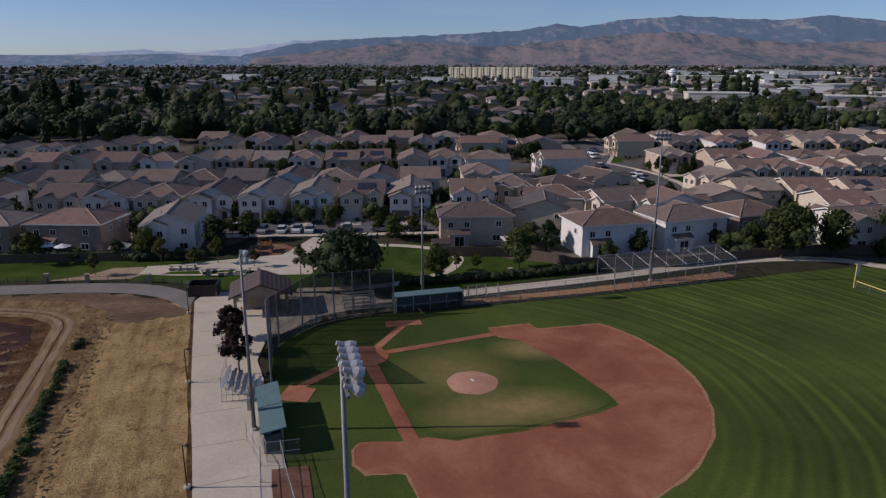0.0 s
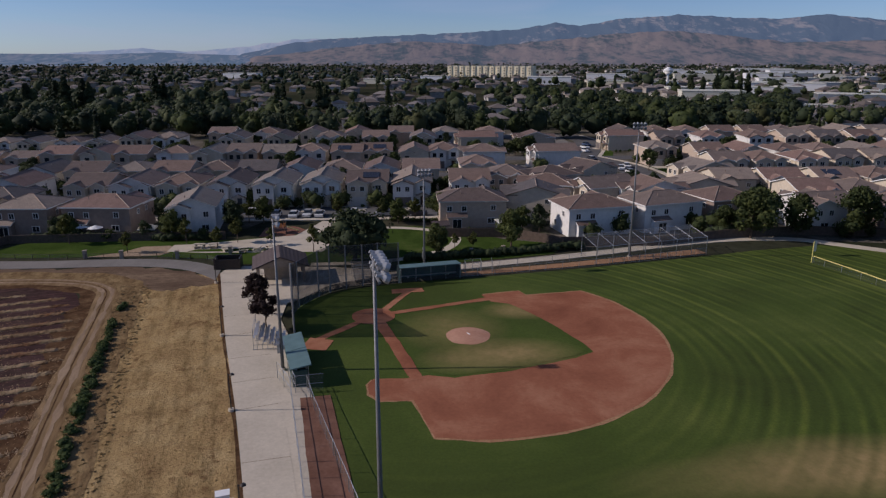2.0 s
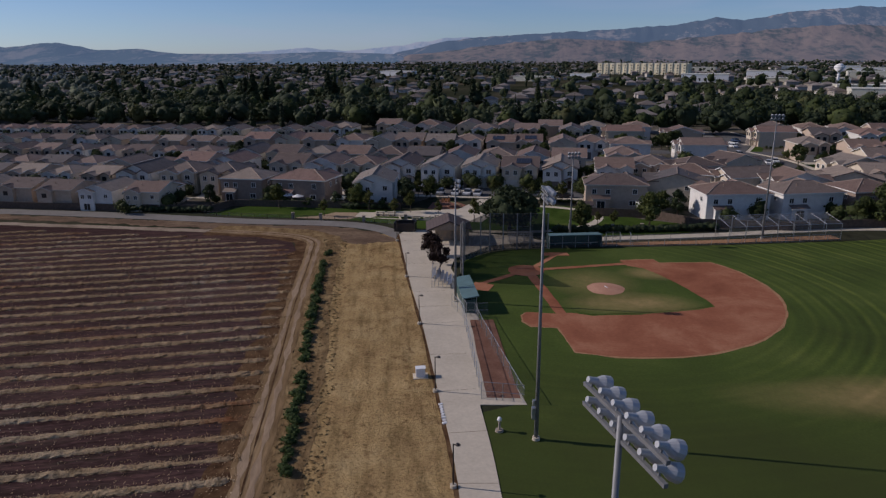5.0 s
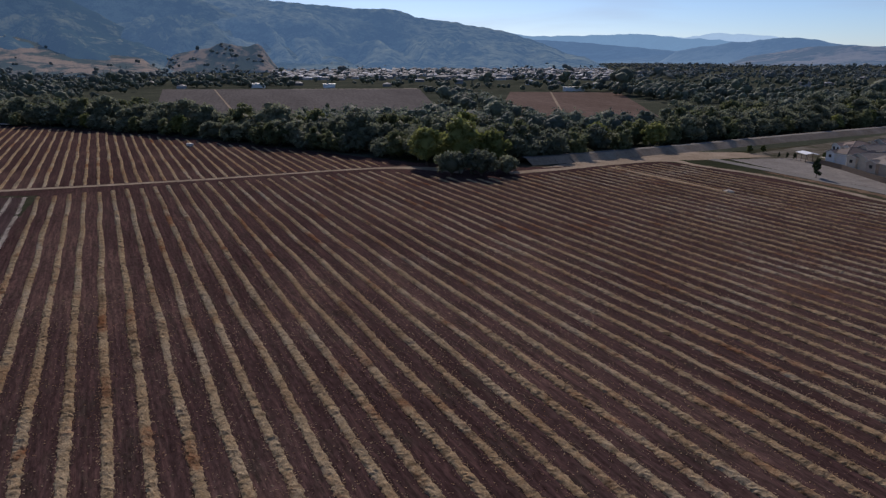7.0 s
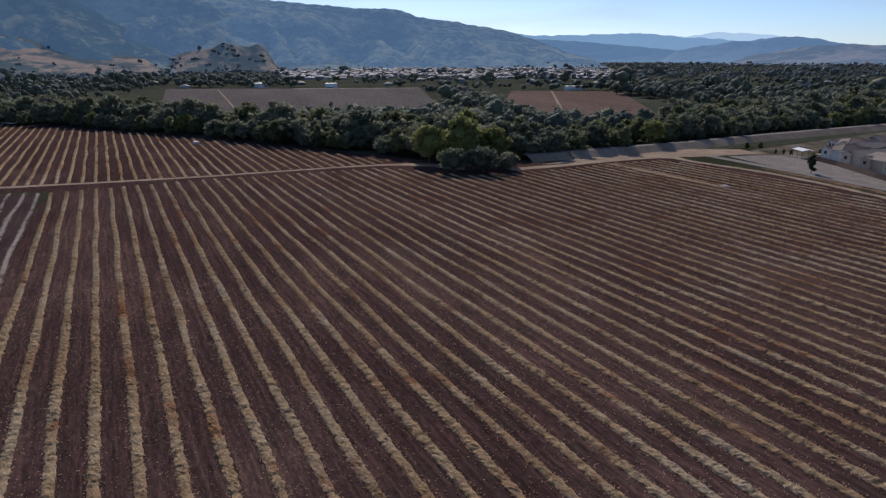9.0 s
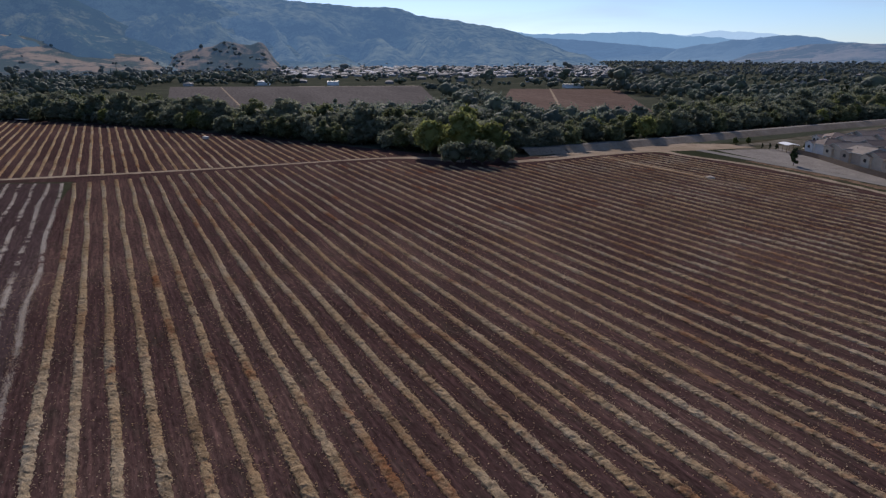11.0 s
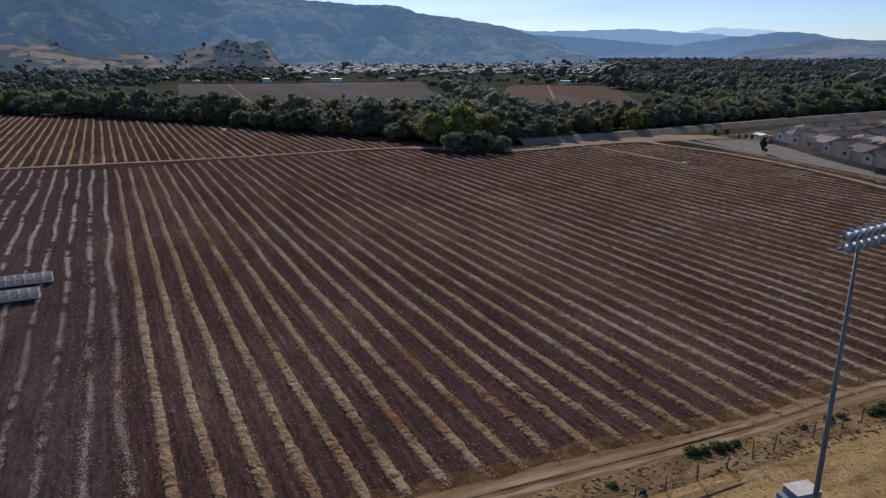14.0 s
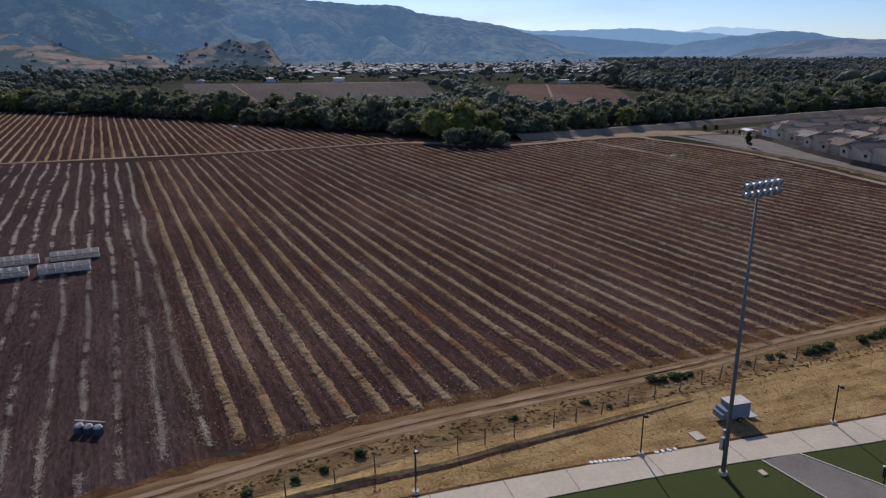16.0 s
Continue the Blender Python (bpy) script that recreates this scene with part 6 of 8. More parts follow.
rt = random.Random(8)
set_trees(build_tree("oak_tree", "broad dark oak tree in the park", 8.0, 5.6, 1.6, 0.35, 3, M_LEAF_OAK, "", 46, 90, 0.3), [(-12.8, 98.2, 1.04)], rt)
set_trees(build_tree("plum_tree", "small purple-leaved tree beside the path", 4.8, 2.0, 1.35, 0.1, 4, M_LEAF_RED, "purple trees", 16, 90, 0.16), [(-21.5, 67.5, 1.0), (-23.7, 73.0, 0.97), (-25.0, 77.6, 0.9)], rt)
set_trees(build_tree("lawn_tree", "round green tree on the park lawn", 7.0, 2.9, 1.3, 0.16, 5, M_LEAF_LAWN, "park trees", 26, 80, 0.24), [(14.9, 105.2, 1.0), (1.2, 100.0, 0.82), (-48.5, 113.6, 0.8), (-6.0, 124.5, 0.75), (19.0, 118.0, 0.7), (3.0, 127.0, 0.85), (-34.0, 126.0, 0.8), (-238.5, 101.5, 0.4), (-238.0, 106.5, 0.4)], rt)
set_trees(build_tree("young_tree", "slender young tree with a thin crown", 4.8, 1.35, 1.3, 0.08, 6, M_LEAF_YEL, "young trees", 14, 60, 0.18), [(-20.6, 103.6, 1.05), (-35.6, 110.5, 1.0), (-38.2, 106.4, 0.85), (-53.4, 104.4, 0.8), (-66.5, 110.8, 1.2), (7.8, 103.0, 0.75), (4.6, 104.8, 0.6), (-45.0, 110.5, 1.0), (-29.0, 108.2, 0.7), (-37.0, 126.0, 1.0), (-18.5, 127.0, 1.1), (-9.5, 127.2, 1.0), (-2.5, 127.5, 1.0)], rt)
set_trees(build_tree("verge_tree", "dense round green tree at the field's edge", 9.0, 4.0, 1.4, 0.22, 7, M_LEAF, "field edge trees", 34, 90, 0.28), [(61.5, 109.5, 1.08), (65.5, 112.0, 0.95), (71.0, 110.0, 0.92), (81.5, 109.2, 1.08), (85.5, 99.0, 0.98), (93.0, 100.0, 1.0), (101.0, 95.0, 1.0), (57.5, 113.0, 0.62)], rt)
set_trees(build_tree("street_tree", "leafy street tree in front of the houses", 5.6, 2.3, 1.5, 0.12, 9, M_LEAF, "street trees", 18, 60, 0.24), [(rt.uniform(-90, 30), rt.choice((144.6, 155.5, 176.0)), rt.uniform(0.7, 1.15)) for i in range(22)] + [(rt.uniform(60, 190), rt.choice((157.0, 170.0, 190.0, 212.0, 225.0)), rt.uniform(0.7, 1.2)) for i in range(26)] + [(rt.uniform(-230, -100), rt.choice((131.0, 157.0, 157.0, 186.0, 210.0)), rt.uniform(0.7, 1.1)) for i in range(28)] + [(rt.uniform(-90, 40), rt.choice((188.0, 208.0, 224.0, 226.0)), rt.uniform(0.8, 1.3)) for i in range(26)], rt)
set_trees(build_tree("garden_tree", "dark garden tree between the houses", 6.5, 2.2, 0.8, 0.14, 10, M_LEAF_OAK, "garden trees", 20, 60, 0.24), [(-69.0, 126.0, 0.9), (-54.0, 124.0, 0.8), (-53.5, 113.5, 0.6), (-38.5, 120.0, 1.0), (-37.6, 116.0, 0.9), (16.5, 112.5, 0.6), (22.0, 116.0, 0.9), (-70.0, 113.5, 0.7), (-84.0, 112.0, 0.8), (-93.0, 108.0, 0.7), (53.0, 119.0, 0.7), (70.0, 123.0, 0.7)] + [(rt.uniform(-200, 160), rt.choice((155.8, 156.5, 182.5, 247.0, 249.0)), rt.uniform(0.6, 1.1)) for i in range(46)], rt)
set_trees(build_tree("cypress", "dark conical cypress beside the road", 6.2, 1.7, 0.3, 0.12, 12, M_LEAF_OAK, "", 22, 60, 0.22, 0.9), [(-186.5, 91.5, 1.0), (-226.0, 105.0, 0.36), (-223.6, 106.4, 0.4), (-221.4, 107.6, 0.42)], rt)

# Wood along the creek, behind the crops: trees in depth behind its edge line.
EDGE = smooth_line([(-430.0, -330.0), (-400.0, -260.0), (-371.0, -200.0), (-326.0, -128.0), (-263.0, -55.0), (-232.0, -18.0), (-226.0, 12.0), (-234.0, 38.0), (-262.0, 88.0), (-290.0, 145.0), (-330.0, 250.0), (-372.0, 360.0)], 6.5)
protos = [build_dome_tree("creek_tree", "tall dark rounded tree in the creekside wood", 15.0, 7.4, 0.4, 31, M_CREEK_A, "creekside trees"),
          build_dome_tree("creek_tree", "tall green rounded tree in the creekside wood", 13.5, 6.6, 0.4, 32, M_CREEK_B, "creekside trees"),
          build_dome_tree("creek_tree", "light green airy tree in the creekside wood", 14.0, 5.6, 0.35, 33, M_CREEK_C, "creekside trees", 34, 40),
          build_dome_tree("creek_tree", "broad dark low tree in the creekside wood", 10.5, 7.6, 0.4, 34, M_CREEK_A, "creekside trees")]
lists = [[], [], [], []]
for i, p in enumerate(EDGE[:-1]):
    t = (EDGE[i + 1] - p).normalized()
    away = Vector((-t.y, t.x))
    for row in range(4):
        if row > 1 and (20 < p.y < 120 or (-150 < p.y < -10 and row > 2)):
            continue
        q = p + away * (3.5 + row * 11 + rt.uniform(-3, 3)) + t * rt.uniform(-3, 3)
        if rt.random() < (0.95 if row < 2 else 0.7):
            lists[rt.choice((0, 0, 0, 1, 1, 2, 3, 3, 3))].append((q.x, q.y, rt.uniform(0.72, 1.12) * (0.74 if row == 0 or 20 < p.y < 100 else 1.0)))
lists[2] += [(-219.0, -7.0, 1.25), (-222.0, -17.0, 1.0), (-219.0, 4.0, 0.95)]
for pr, sp in zip(protos, lists):
    set_trees(pr, sp, rt)
set_trees(build_dome_tree("round_oak", "low round dark oak at the corner of the field", 7.4, 4.3, 0.3, 35, M_CREEK_A, "corner oaks", 36, 60, 0.3), [(-203.5, -11.5, 1.0), (-201.5, -3.0, 1.1), (-203.0, 5.0, 0.8)], rt)


# ---- far woods, far suburbs ----
def far_trees(name, spots, seed, label, material=None, sprays=10, blobs=3):
    """Trees too far off to count, in one mesh: a few clumps and leaf sprays each."""
    L = Leaves(seed)
    r = L.r
    for spot in spots:
        x, y, h, kind = spot[:4]
        z = spot[4] if len(spot) > 4 else 0.0
        if kind == 1:
            for k in range(5):
                u = k / 4.0
                c, rad = (x, y, z + h * (0.16 + 0.74 * u)), h * 0.19 * (1.05 - 0.8 * u)
                L.blob(c, rad * 0.62, 1.3, 0.3)
                L.sprays(c, rad, max(2, int(sprays / 5 * (h / 12.0 if sprays > 60 else 1.0))), min(0.5, h * 0.038), 1.3)
        else:
            w = h * r.uniform(0.42, 0.68)
            if blobs > 3:
                L.blob((x, y, z + h * 0.5), w * 0.66, h * 0.36 / (w * 0.66), 0.16)
            near = 2 if x * x + y * y < 450000 and blobs < 4 else 1
            for k in range(blobs):
                a, u = r.uniform(0, 6.28), r.uniform(-0.5, 1.0)
                q = w * (0.5 if blobs < 4 else 0.56 * math.sqrt(1 - 0.9 * u * u))
                c = (x + q * math.cos(a), y + q * math.sin(a), z + h * (r.uniform(0.35, 0.72) if blobs < 4 else 0.5 + 0.3 * u))
                rad = w * (r.uniform(0.5, 0.75) if blobs < 4 else r.uniform(0.34, 0.48))
                L.blob(c, rad * (0.8 if sprays < 60 else 0.6), 0.85, 0.3)
                L.sprays(c, rad * (1.0 if sprays < 60 else 1.08), near * max(2, int(sprays / blobs * min(2.5, max(1.0, (h / 11.0) ** 1.5)))), min(0.5, h * 0.042) if sprays >= 60 else h * 0.04, 0.85)
    ob = part(name, L.mesh(name, material or M_LEAF_FAR), material or M_LEAF_FAR)
    return tagged(ob, label, "woods", kind="stuff")


redwood = build_tree("redwood", "tall dark conical redwood behind the houses", 24.0, 4.6, 1.0, 0.45, 55, M_LEAF_FAR, "redwoods", 90, 34, 0.5, 0.85)
set_trees(redwood, [(-196, 384, 1.0), (-190, 392, 0.94), (-203, 388, 0.9), (-184, 386, 0.86), (-209, 396, 0.8), (-222, 392, 0.82), (-152, 400, 1.02), (-149, 404, 0.86), (-236, 420, 0.78), (-62, 432, 0.8), (-58, 436, 0.7), (-84, 430, 0.72), (-91, 446, 0.66), (-118, 420, 0.6), (-20, 470, 0.62), (222, 545, 0.84), (233, 548, 0.78), (246, 552, 0.86), (257, 549, 0.9), (268, 556, 0.82), (276, 560, 0.88), (84, 395, 0.55), (70, 402, 0.5), (-270, 380, 0.8), (-300, 395, 0.85), (-330, 360, 0.8), (-345, 372, 0.9)], random.Random(5))
rf = random.Random(77)
spots = []
# belt of trees behind the houses
for i in range(330):
    x, y = rf.uniform(-420, 420), rf.uniform(272, 308)
    if x < 0.58 * y:
        spots.append((x, y, rf.uniform(9.0, 15.0), 1 if rf.random() < 0.2 else 0))
for i in range(120):
    x, y = rf.uniform(70, 330), rf.uniform(340, 470)
    if x < 0.58 * y:
        spots.append((x, y, rf.uniform(8.0, 13.0), 0))
for i in range(40):
    spots.append((rf.uniform(-330, -120), rf.uniform(340, 460), rf.uniform(8, 13), 0))
for i, (leaf, lab) in enumerate(((M_LEAF_FAR, "belt of dark trees behind the houses"), (M_LEAF_BELT, "green trees in the belt behind the houses"), (M_LEAF_OLIVE, "olive-green trees in the belt behind the houses"))):
    part_of = [q for q in spots if (int(q[0] * 7.3 + q[1] * 3.1) % 10 in ((0, 1, 2, 3, 4, 5), (6, 7, 8), (9,))[i] and q[3] == 0) or (i == 0 and q[3] == 1)]
    far_trees("tree_belt", part_of, 41 + i, lab, leaf, sprays=170, blobs=9)
near, far = [], []
for i in range(9500):
    y = 312 + 3000 * rf.random() ** 1.6
    x = rf.uniform(-0.95, 0.85) * (y + 150)
    grove = noise.noise((x * 0.006, y * 0.006, 9.0))
    if x > 0.12 * y and 480 < y < 1700 and rf.random() < 0.3:
        continue
    if (grove < -0.2 and rf.random() < 0.7) or (35 < x < 235 and 820 < y < 1215 and rf.random() < 0.75) or (y < 800 and rf.random() < (0.6 if -0.2 < x / y < 0.12 else 0.35)):
        continue
    spot = (x, y, (rf.uniform(6, 11) + 3 * max(0, grove)) * (1.5 if rf.random() < 0.1 else 1), 1 if rf.random() < 0.15 else 0)
    (near if y < 800 else far).append(spot)
far_trees("suburb_trees", near[::3] + near[2::3], 42, "dark trees spread through far suburbs", None, 64, 5)
far_trees("suburb_trees", near[1::3], 46, "green trees spread through far suburbs", M_LEAF_BELT, 64, 5)
far_trees("suburb_trees", far, 45, "far woods of the valley floor", None, 7, 2)
FIELDS = (((-790, -245), (-345, 26)), ((-690, 55), (-330, 190)))


def on_field(x, y):
    return any(a[0] < x < b[0] and a[1] < y < b[1] for a, b in FIELDS)


edge_y = [q.y for q in EDGE]
edge_x = [q.x for q in EDGE]
spots, hazy = [], []
for i in range(11500):
    d = 290 + 2400 * rf.random() ** 1.75
    a = radians(rf.uniform(-126, -38))
    x, y = d * math.sin(a), d * math.cos(a)
    ex = float(np.interp(y, edge_y, edge_x)) - 36 if -330 < y < 360 else -300
    town = -98 < math.degrees(a) < -70 and 800 < d < 2100
    if x > ex or on_field(x, y) or (town and rf.random() < 0.78):
        continue
    grove = noise.noise((x * 0.006, y * 0.006, 3.0))
    if grove < -0.12 and rf.random() < 0.72:
        continue
    tall = rf.random() < 0.09
    spot = (x, y, (rf.uniform(5.0, 10.5) + 7 * max(0, grove)) * ((1.8 if d > 520 else 1.2) if tall else 1.0) * (1.15 if d < 620 else 1.0), 1 if rf.random() < (0.4 if tall and d > 520 else 0.03) else 0)
    # trees past 1000 m get the bluer, hazed leaf colour
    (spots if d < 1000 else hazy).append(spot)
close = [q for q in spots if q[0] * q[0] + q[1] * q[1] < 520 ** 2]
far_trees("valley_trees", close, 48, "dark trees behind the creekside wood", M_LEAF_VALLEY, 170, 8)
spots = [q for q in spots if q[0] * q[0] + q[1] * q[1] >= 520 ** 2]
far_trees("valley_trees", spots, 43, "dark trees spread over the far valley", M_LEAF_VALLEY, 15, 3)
far_trees("valley_trees", hazy, 47, "far valley trees with blue haze in their leaf colour", M_LEAF_VALLEY_HAZED, 9, 2)
spots = []
for hill, n in ((KNOLL, 70), (SLOPE, 190)):
    vs = hill.data.vertices
    for i in range(n):
        p = vs[rf.randrange(len(vs))].co
        if noise.noise((p.x * 0.01, p.y * 0.01, 5.0)) > -0.05 or rf.random() < 0.25:
            spots.append((p.x + rf.uniform(-4, 4), p.y + rf.uniform(-4, 4), rf.uniform(8, 15), 0, p.z - 4.0))
for i in range(1500):
    d = rf.uniform(2300, 3900)
    u = rf.random() ** 1.5
    a = radians(-40 - 42 * u)
    spots.append((d * math.sin(a), d * math.cos(a), rf.uniform(9, 14) * (1.0 - 0.55 * u), 0))
far_trees("slope_trees", spots, 44, "oaks dotted over the tan slopes", M_LEAF_VALLEY_HAZED, 8, 2)

patch("fallow_field", [(-785, -245), (-440, -160), (-400, 12), (-770, 28)], 0.05, M_FALLOW, "fallow grey-brown field beyond the wood", "field")
patch("fallow_field", [(-690, 112), (-400, 40), (-390, 135), (-665, 215)], 0.05, M_FALLOW_RED, "reddish brown fallow field beyond the wood", "field")

for a, b, w in (((-775, -190), (-470, -120), 1.4), ((-690, 152), (-400, 80), 2.0), ((-772, -110), (-770, 26), -6.0)):
    ribbon("field_track", [a, b], [(a[0], a[1] + w), (b[0], b[1] + w)] if w > 0 else [(a[0] + w, a[1]), (b[0] + w, b[1])], 0.08, M_STUBBLE if w < 0 else M_PALEDIRT, "pale straight track across the fallow field", "track", fray=0.2, step=6.0)

M_FARWALL = leaf_mat("far_house_walls", [(0.1, (0.16, 0.14, 0.12)), (0.5, (0.27, 0.235, 0.2)), (0.9, (0.6, 0.57, 0.53))], glow=0.0)
M_FARROOF = leaf_mat("far_house_roofs", [(0.1, (0.08, 0.068, 0.06)), (0.5, (0.14, 0.118, 0.103)), (0.9, (0.26, 0.23, 0.21))], glow=0.0)


M_VALWALL = leaf_mat("valley_house_walls", [(0.1, (0.1, 0.1, 0.1)), (0.6, (0.17, 0.17, 0.17)), (0.95, (0.6, 0.6, 0.6))], glow=0.0)
# The near-white stop puts sun glints into some roofs' colour.
M_VALROOF = leaf_mat("valley_house_roofs", [(0.1, (0.1, 0.102, 0.108)), (0.5, (0.17, 0.17, 0.178)), (0.66, (0.33, 0.33, 0.34)), (0.8, (0.8, 0.8, 0.82))], glow=0.0)


def far_houses(name, spots, label, M_FARWALL=M_FARWALL, M_FARROOF=M_FARROOF):
    """Houses too many and too far to pick apart: walls in one mesh, roofs in a part of it."""
    gw, gr = Geo(), Geo()
    for x, y, w, d, h, a in spots:
        b = Geo().box(0, 0, 0, w, d, h)
        c = hip_roof(Geo(), -w / 2 - 0.5, w / 2 + 0.5, -d / 2 - 0.5, d / 2 + 0.5, h, h + min(w, d) * 0.2)
        m = pose(x, y, 0, 0, 0, a)
        b.moved(m)
        c.moved(m)
        gw.add(b.v, b.f)
        gr.add(c.v, c.f)
    ob = part(name, raw_mesh(name, gw.v, gw.f, M_FARWALL), M_FARWALL)
    tagged(ob, label, "houses", kind="stuff")
    tagged(part("roof", raw_mesh("roof", gr.v, gr.f, M_FARROOF), M_FARROOF, ob), "brown roofs", kind="stuff")
    return ob


spots = []
for i in range(1700):
    y = 318 + 2200 * rf.random() ** 1.5
    x = rf.uniform(-0.9, 0.8) * (y + 150)
    spots.append((x, y, rf.uniform(9, 14), rf.uniform(9, 13), rf.choice((2.9, 3.1, 5.2)), rf.uniform(-8, 8) + rf.choice((0, 90))))
far_houses("suburb_houses", spots, "far low suburban houses among trees")
spots = []
for i in range(900):
    town = rf.random() < 0.88
    a = radians(rf.uniform(-98, -71) if town else rf.uniform(-110, -45))
    d = rf.uniform(1050, 1950) if town else 760 + 1300 * rf.random()
    x, y = d * math.sin(a), d * math.cos(a)
    if on_field(x, y):
        continue
    spots.append((x, y, rf.uniform(8, 13), rf.uniform(8, 12), rf.choice((2.8, 2.8, 5.0)), rf.uniform(-12, 12) + rf.choice((0, 90))))
far_houses("valley_houses", spots, "far small houses across the valley", M_VALWALL, M_VALROOF)

# ---- garden shrubs between the houses ----
L = Leaves(61)
for x, y in house_spots:
    if y > 268:
        continue
    for i in range(9):
        if rf.random() < 0.55:
            qx, qy = x + rf.choice((-1, 1)) * rf.uniform(4.9, 5.6), y + rf.uniform(-9, 9)
        else:
            qx, qy = x + rf.uniform(-6, 6), y + rf.choice((-1, 1)) * rf.uniform(7.4, 9.5)
        if any(abs(qx - u) < 4.6 and abs(qy - v) < 6.6 for u, v in house_spots) or (qx < -100 and qy < 112):
            continue
        h = rf.choice((rf.uniform(0.7, 1.6), rf.uniform(0.7, 1.6), rf.uniform(1.8, 3.4), rf.uniform(3.2, 5.2)))
        for k in range(3):
            c = (qx + rf.uniform(-0.3, 0.3) * h, qy + rf.uniform(-0.3, 0.3) * h, h * rf.uniform(0.35, 0.7))
            L.blob(c, h * 0.32, 0.9, 0.3)
            L.sprays(c, h * 0.4, 26 if h < 2 else 60, 0.18 if h < 2 else 0.24)
tagged(part("garden_shrubs", L.mesh("garden_shrubs", M_LEAF), M_LEAF), "dense green garden shrubs between the houses", "shrubs", kind="stuff")


# ---- field lighting ----
def light_pole(x, y, h, face, label, lamps=6, gap=0.72):
    """A tall steel pole with two crossarms of floodlights; face: the way they aim, degrees from +x."""
    p = thing("floodlight_pole", label, "light pole", "field floodlights", pose(x, y, 0.0, 0, 0, face))
    part("pole", Geo().tube((0, 0, 0), (0, 0, h), 0.2, 0.085, 14), M_GREYPAINT, p, smooth=True)
    part("base_collar", Geo().tube((0, 0, 0), (0, 0, 0.35), 0.36, 0.34, 14), M_CONC, p)
    part("control_box", Geo().box(-0.32, 0, 2.2, 0.3, 0.45, 1.1).box(-0.3, 0, 3.5, 0.22, 0.35, 0.5), M_STEEL, p)
    shell = Geo().tube((0, 0, 0), (0.2, 0, -0.09), 0.11, 0.24, 14).tube((0.2, 0, -0.09), (0.4, 0, -0.18), 0.24, 0.27, 14).tube((-0.26, 0, 0.1), (0, 0, 0), 0.09, 0.12, 10).mesh("floodlight", M_REFLECT)
    lens = Geo().tube((0.4, 0, -0.18), (0.42, 0, -0.19), 0.25, 0.23, 14).mesh("lens", M_LENS)
    hook = Geo().tube((-0.14, 0, -0.26), (-0.1, 0, 0.04), 0.035, 0.035, 6).mesh("bracket", M_GREYPAINT)
    for z in (h - 0.1, h - 0.74):
        part("crossarm", Geo().box(0.05, 0, z - 0.06, 0.12, lamps * gap, 0.12), M_GREYPAINT, p)
        for i in range(lamps):
            f = part("floodlight", shell, M_REFLECT, p, "white floodlight shell")
            f.location = (0.2, (i - (lamps - 1) / 2) * gap, z + 0.22)
            part("lens", lens, M_LENS, f)
            part("bracket", hook, M_GREYPAINT, f)
    return p


light_pole(-17.3, 55.6, 17.2, 11, "tall grey steel floodlight pole beside the dugout", 2, 0.55)
light_pole(-4.8, 21.2, 22.8, 12, "tall grey steel floodlight pole on the turf", 5, 0.6)
light_pole(-1.9, -17.2, 24.2, 25, "tall grey steel floodlight pole beside the path")
light_pole(-1.1, 91.1, 16.4, -75, "tall grey steel floodlight pole behind the dugout", 4, 0.6)
light_pole(34.5, 97.9, 22.8, -95, "tall grey steel floodlight pole beside the batting cage", 4, 0.6)


def path_lamp():
    p = thing("path_lamp", "slim dark bronze path lamp on a concrete foot", "lamp post", "path lamps")
    part("foot", Geo().tube((0, 0, 0.05), (0, 0, 0.32), 0.28, 0.28, 12), M_CONC, p)
    part("post", Geo().tube((0, 0, 0.3), (0, 0, 4.0), 0.07, 0.05, 10), M_DARKMETAL, p)
    part("arm", Geo().tube((0, 0, 3.9), (0.35, 0, 4.02), 0.035, 0.035, 8), M_DARKMETAL, p)
    part("lamp_head", Geo().tube((0.35, 0, 3.9), (0.35, 0, 4.05), 0.24, 0.12, 12), M_DARKMETAL, p)
    return p


lamp = path_lamp()
lamps = [(-26.6, 65.6), (-20.7, 46.7), (-15.4, 28.8), (-11.1, 13.0), (-8.1, -3.1), (-5.4, -22.8), (-2.5, -42.4), (-33.0, 86.5)]
lamp.matrix_basis = pose(*lamps[0], 0.0, 0, 0, 10)
for x, y in lamps[1:]:
    copy_thing(lamp, pose(x, y, 0.0, 0, 0, 10))


# ---- fences and netting ----
def fence(name, pts, h, gap, label, mesh=None, post_r=0.035, material=None, rails=(1.0,), closed=False):
    """Posts, rails and wire panels along a line."""
    mesh, material = mesh or M_LINK, material or M_STEEL
    f = thing(name, label, "fence")
    post = Geo().tube((0, 0, 0), (0, 0, h), post_r, post_r, 8).mesh("post", material)
    for a, b in zip(pts, pts[1:]):
        a, b = Vector(a), Vector(b)
        n = max(1, round((b - a).length / gap))
        for i in range(n + (1 if tuple(b) == tuple(pts[-1]) else 0)):
            q = a + (b - a) * i / n
            part("post", post, material, f).location = (q.x, q.y, 0)
        for k in rails:
            part("rail", Geo().tube((a.x, a.y, h * k), (b.x, b.y, h * k), 0.028, 0.028, 6), material, f)
        g = Geo().add([(a.x, a.y, 0.08), (b.x, b.y, 0.08), (b.x, b.y, h), (a.x, a.y, h)], [(0, 1, 2, 3)])
        part("wire_panel", g, mesh, f)
    return f


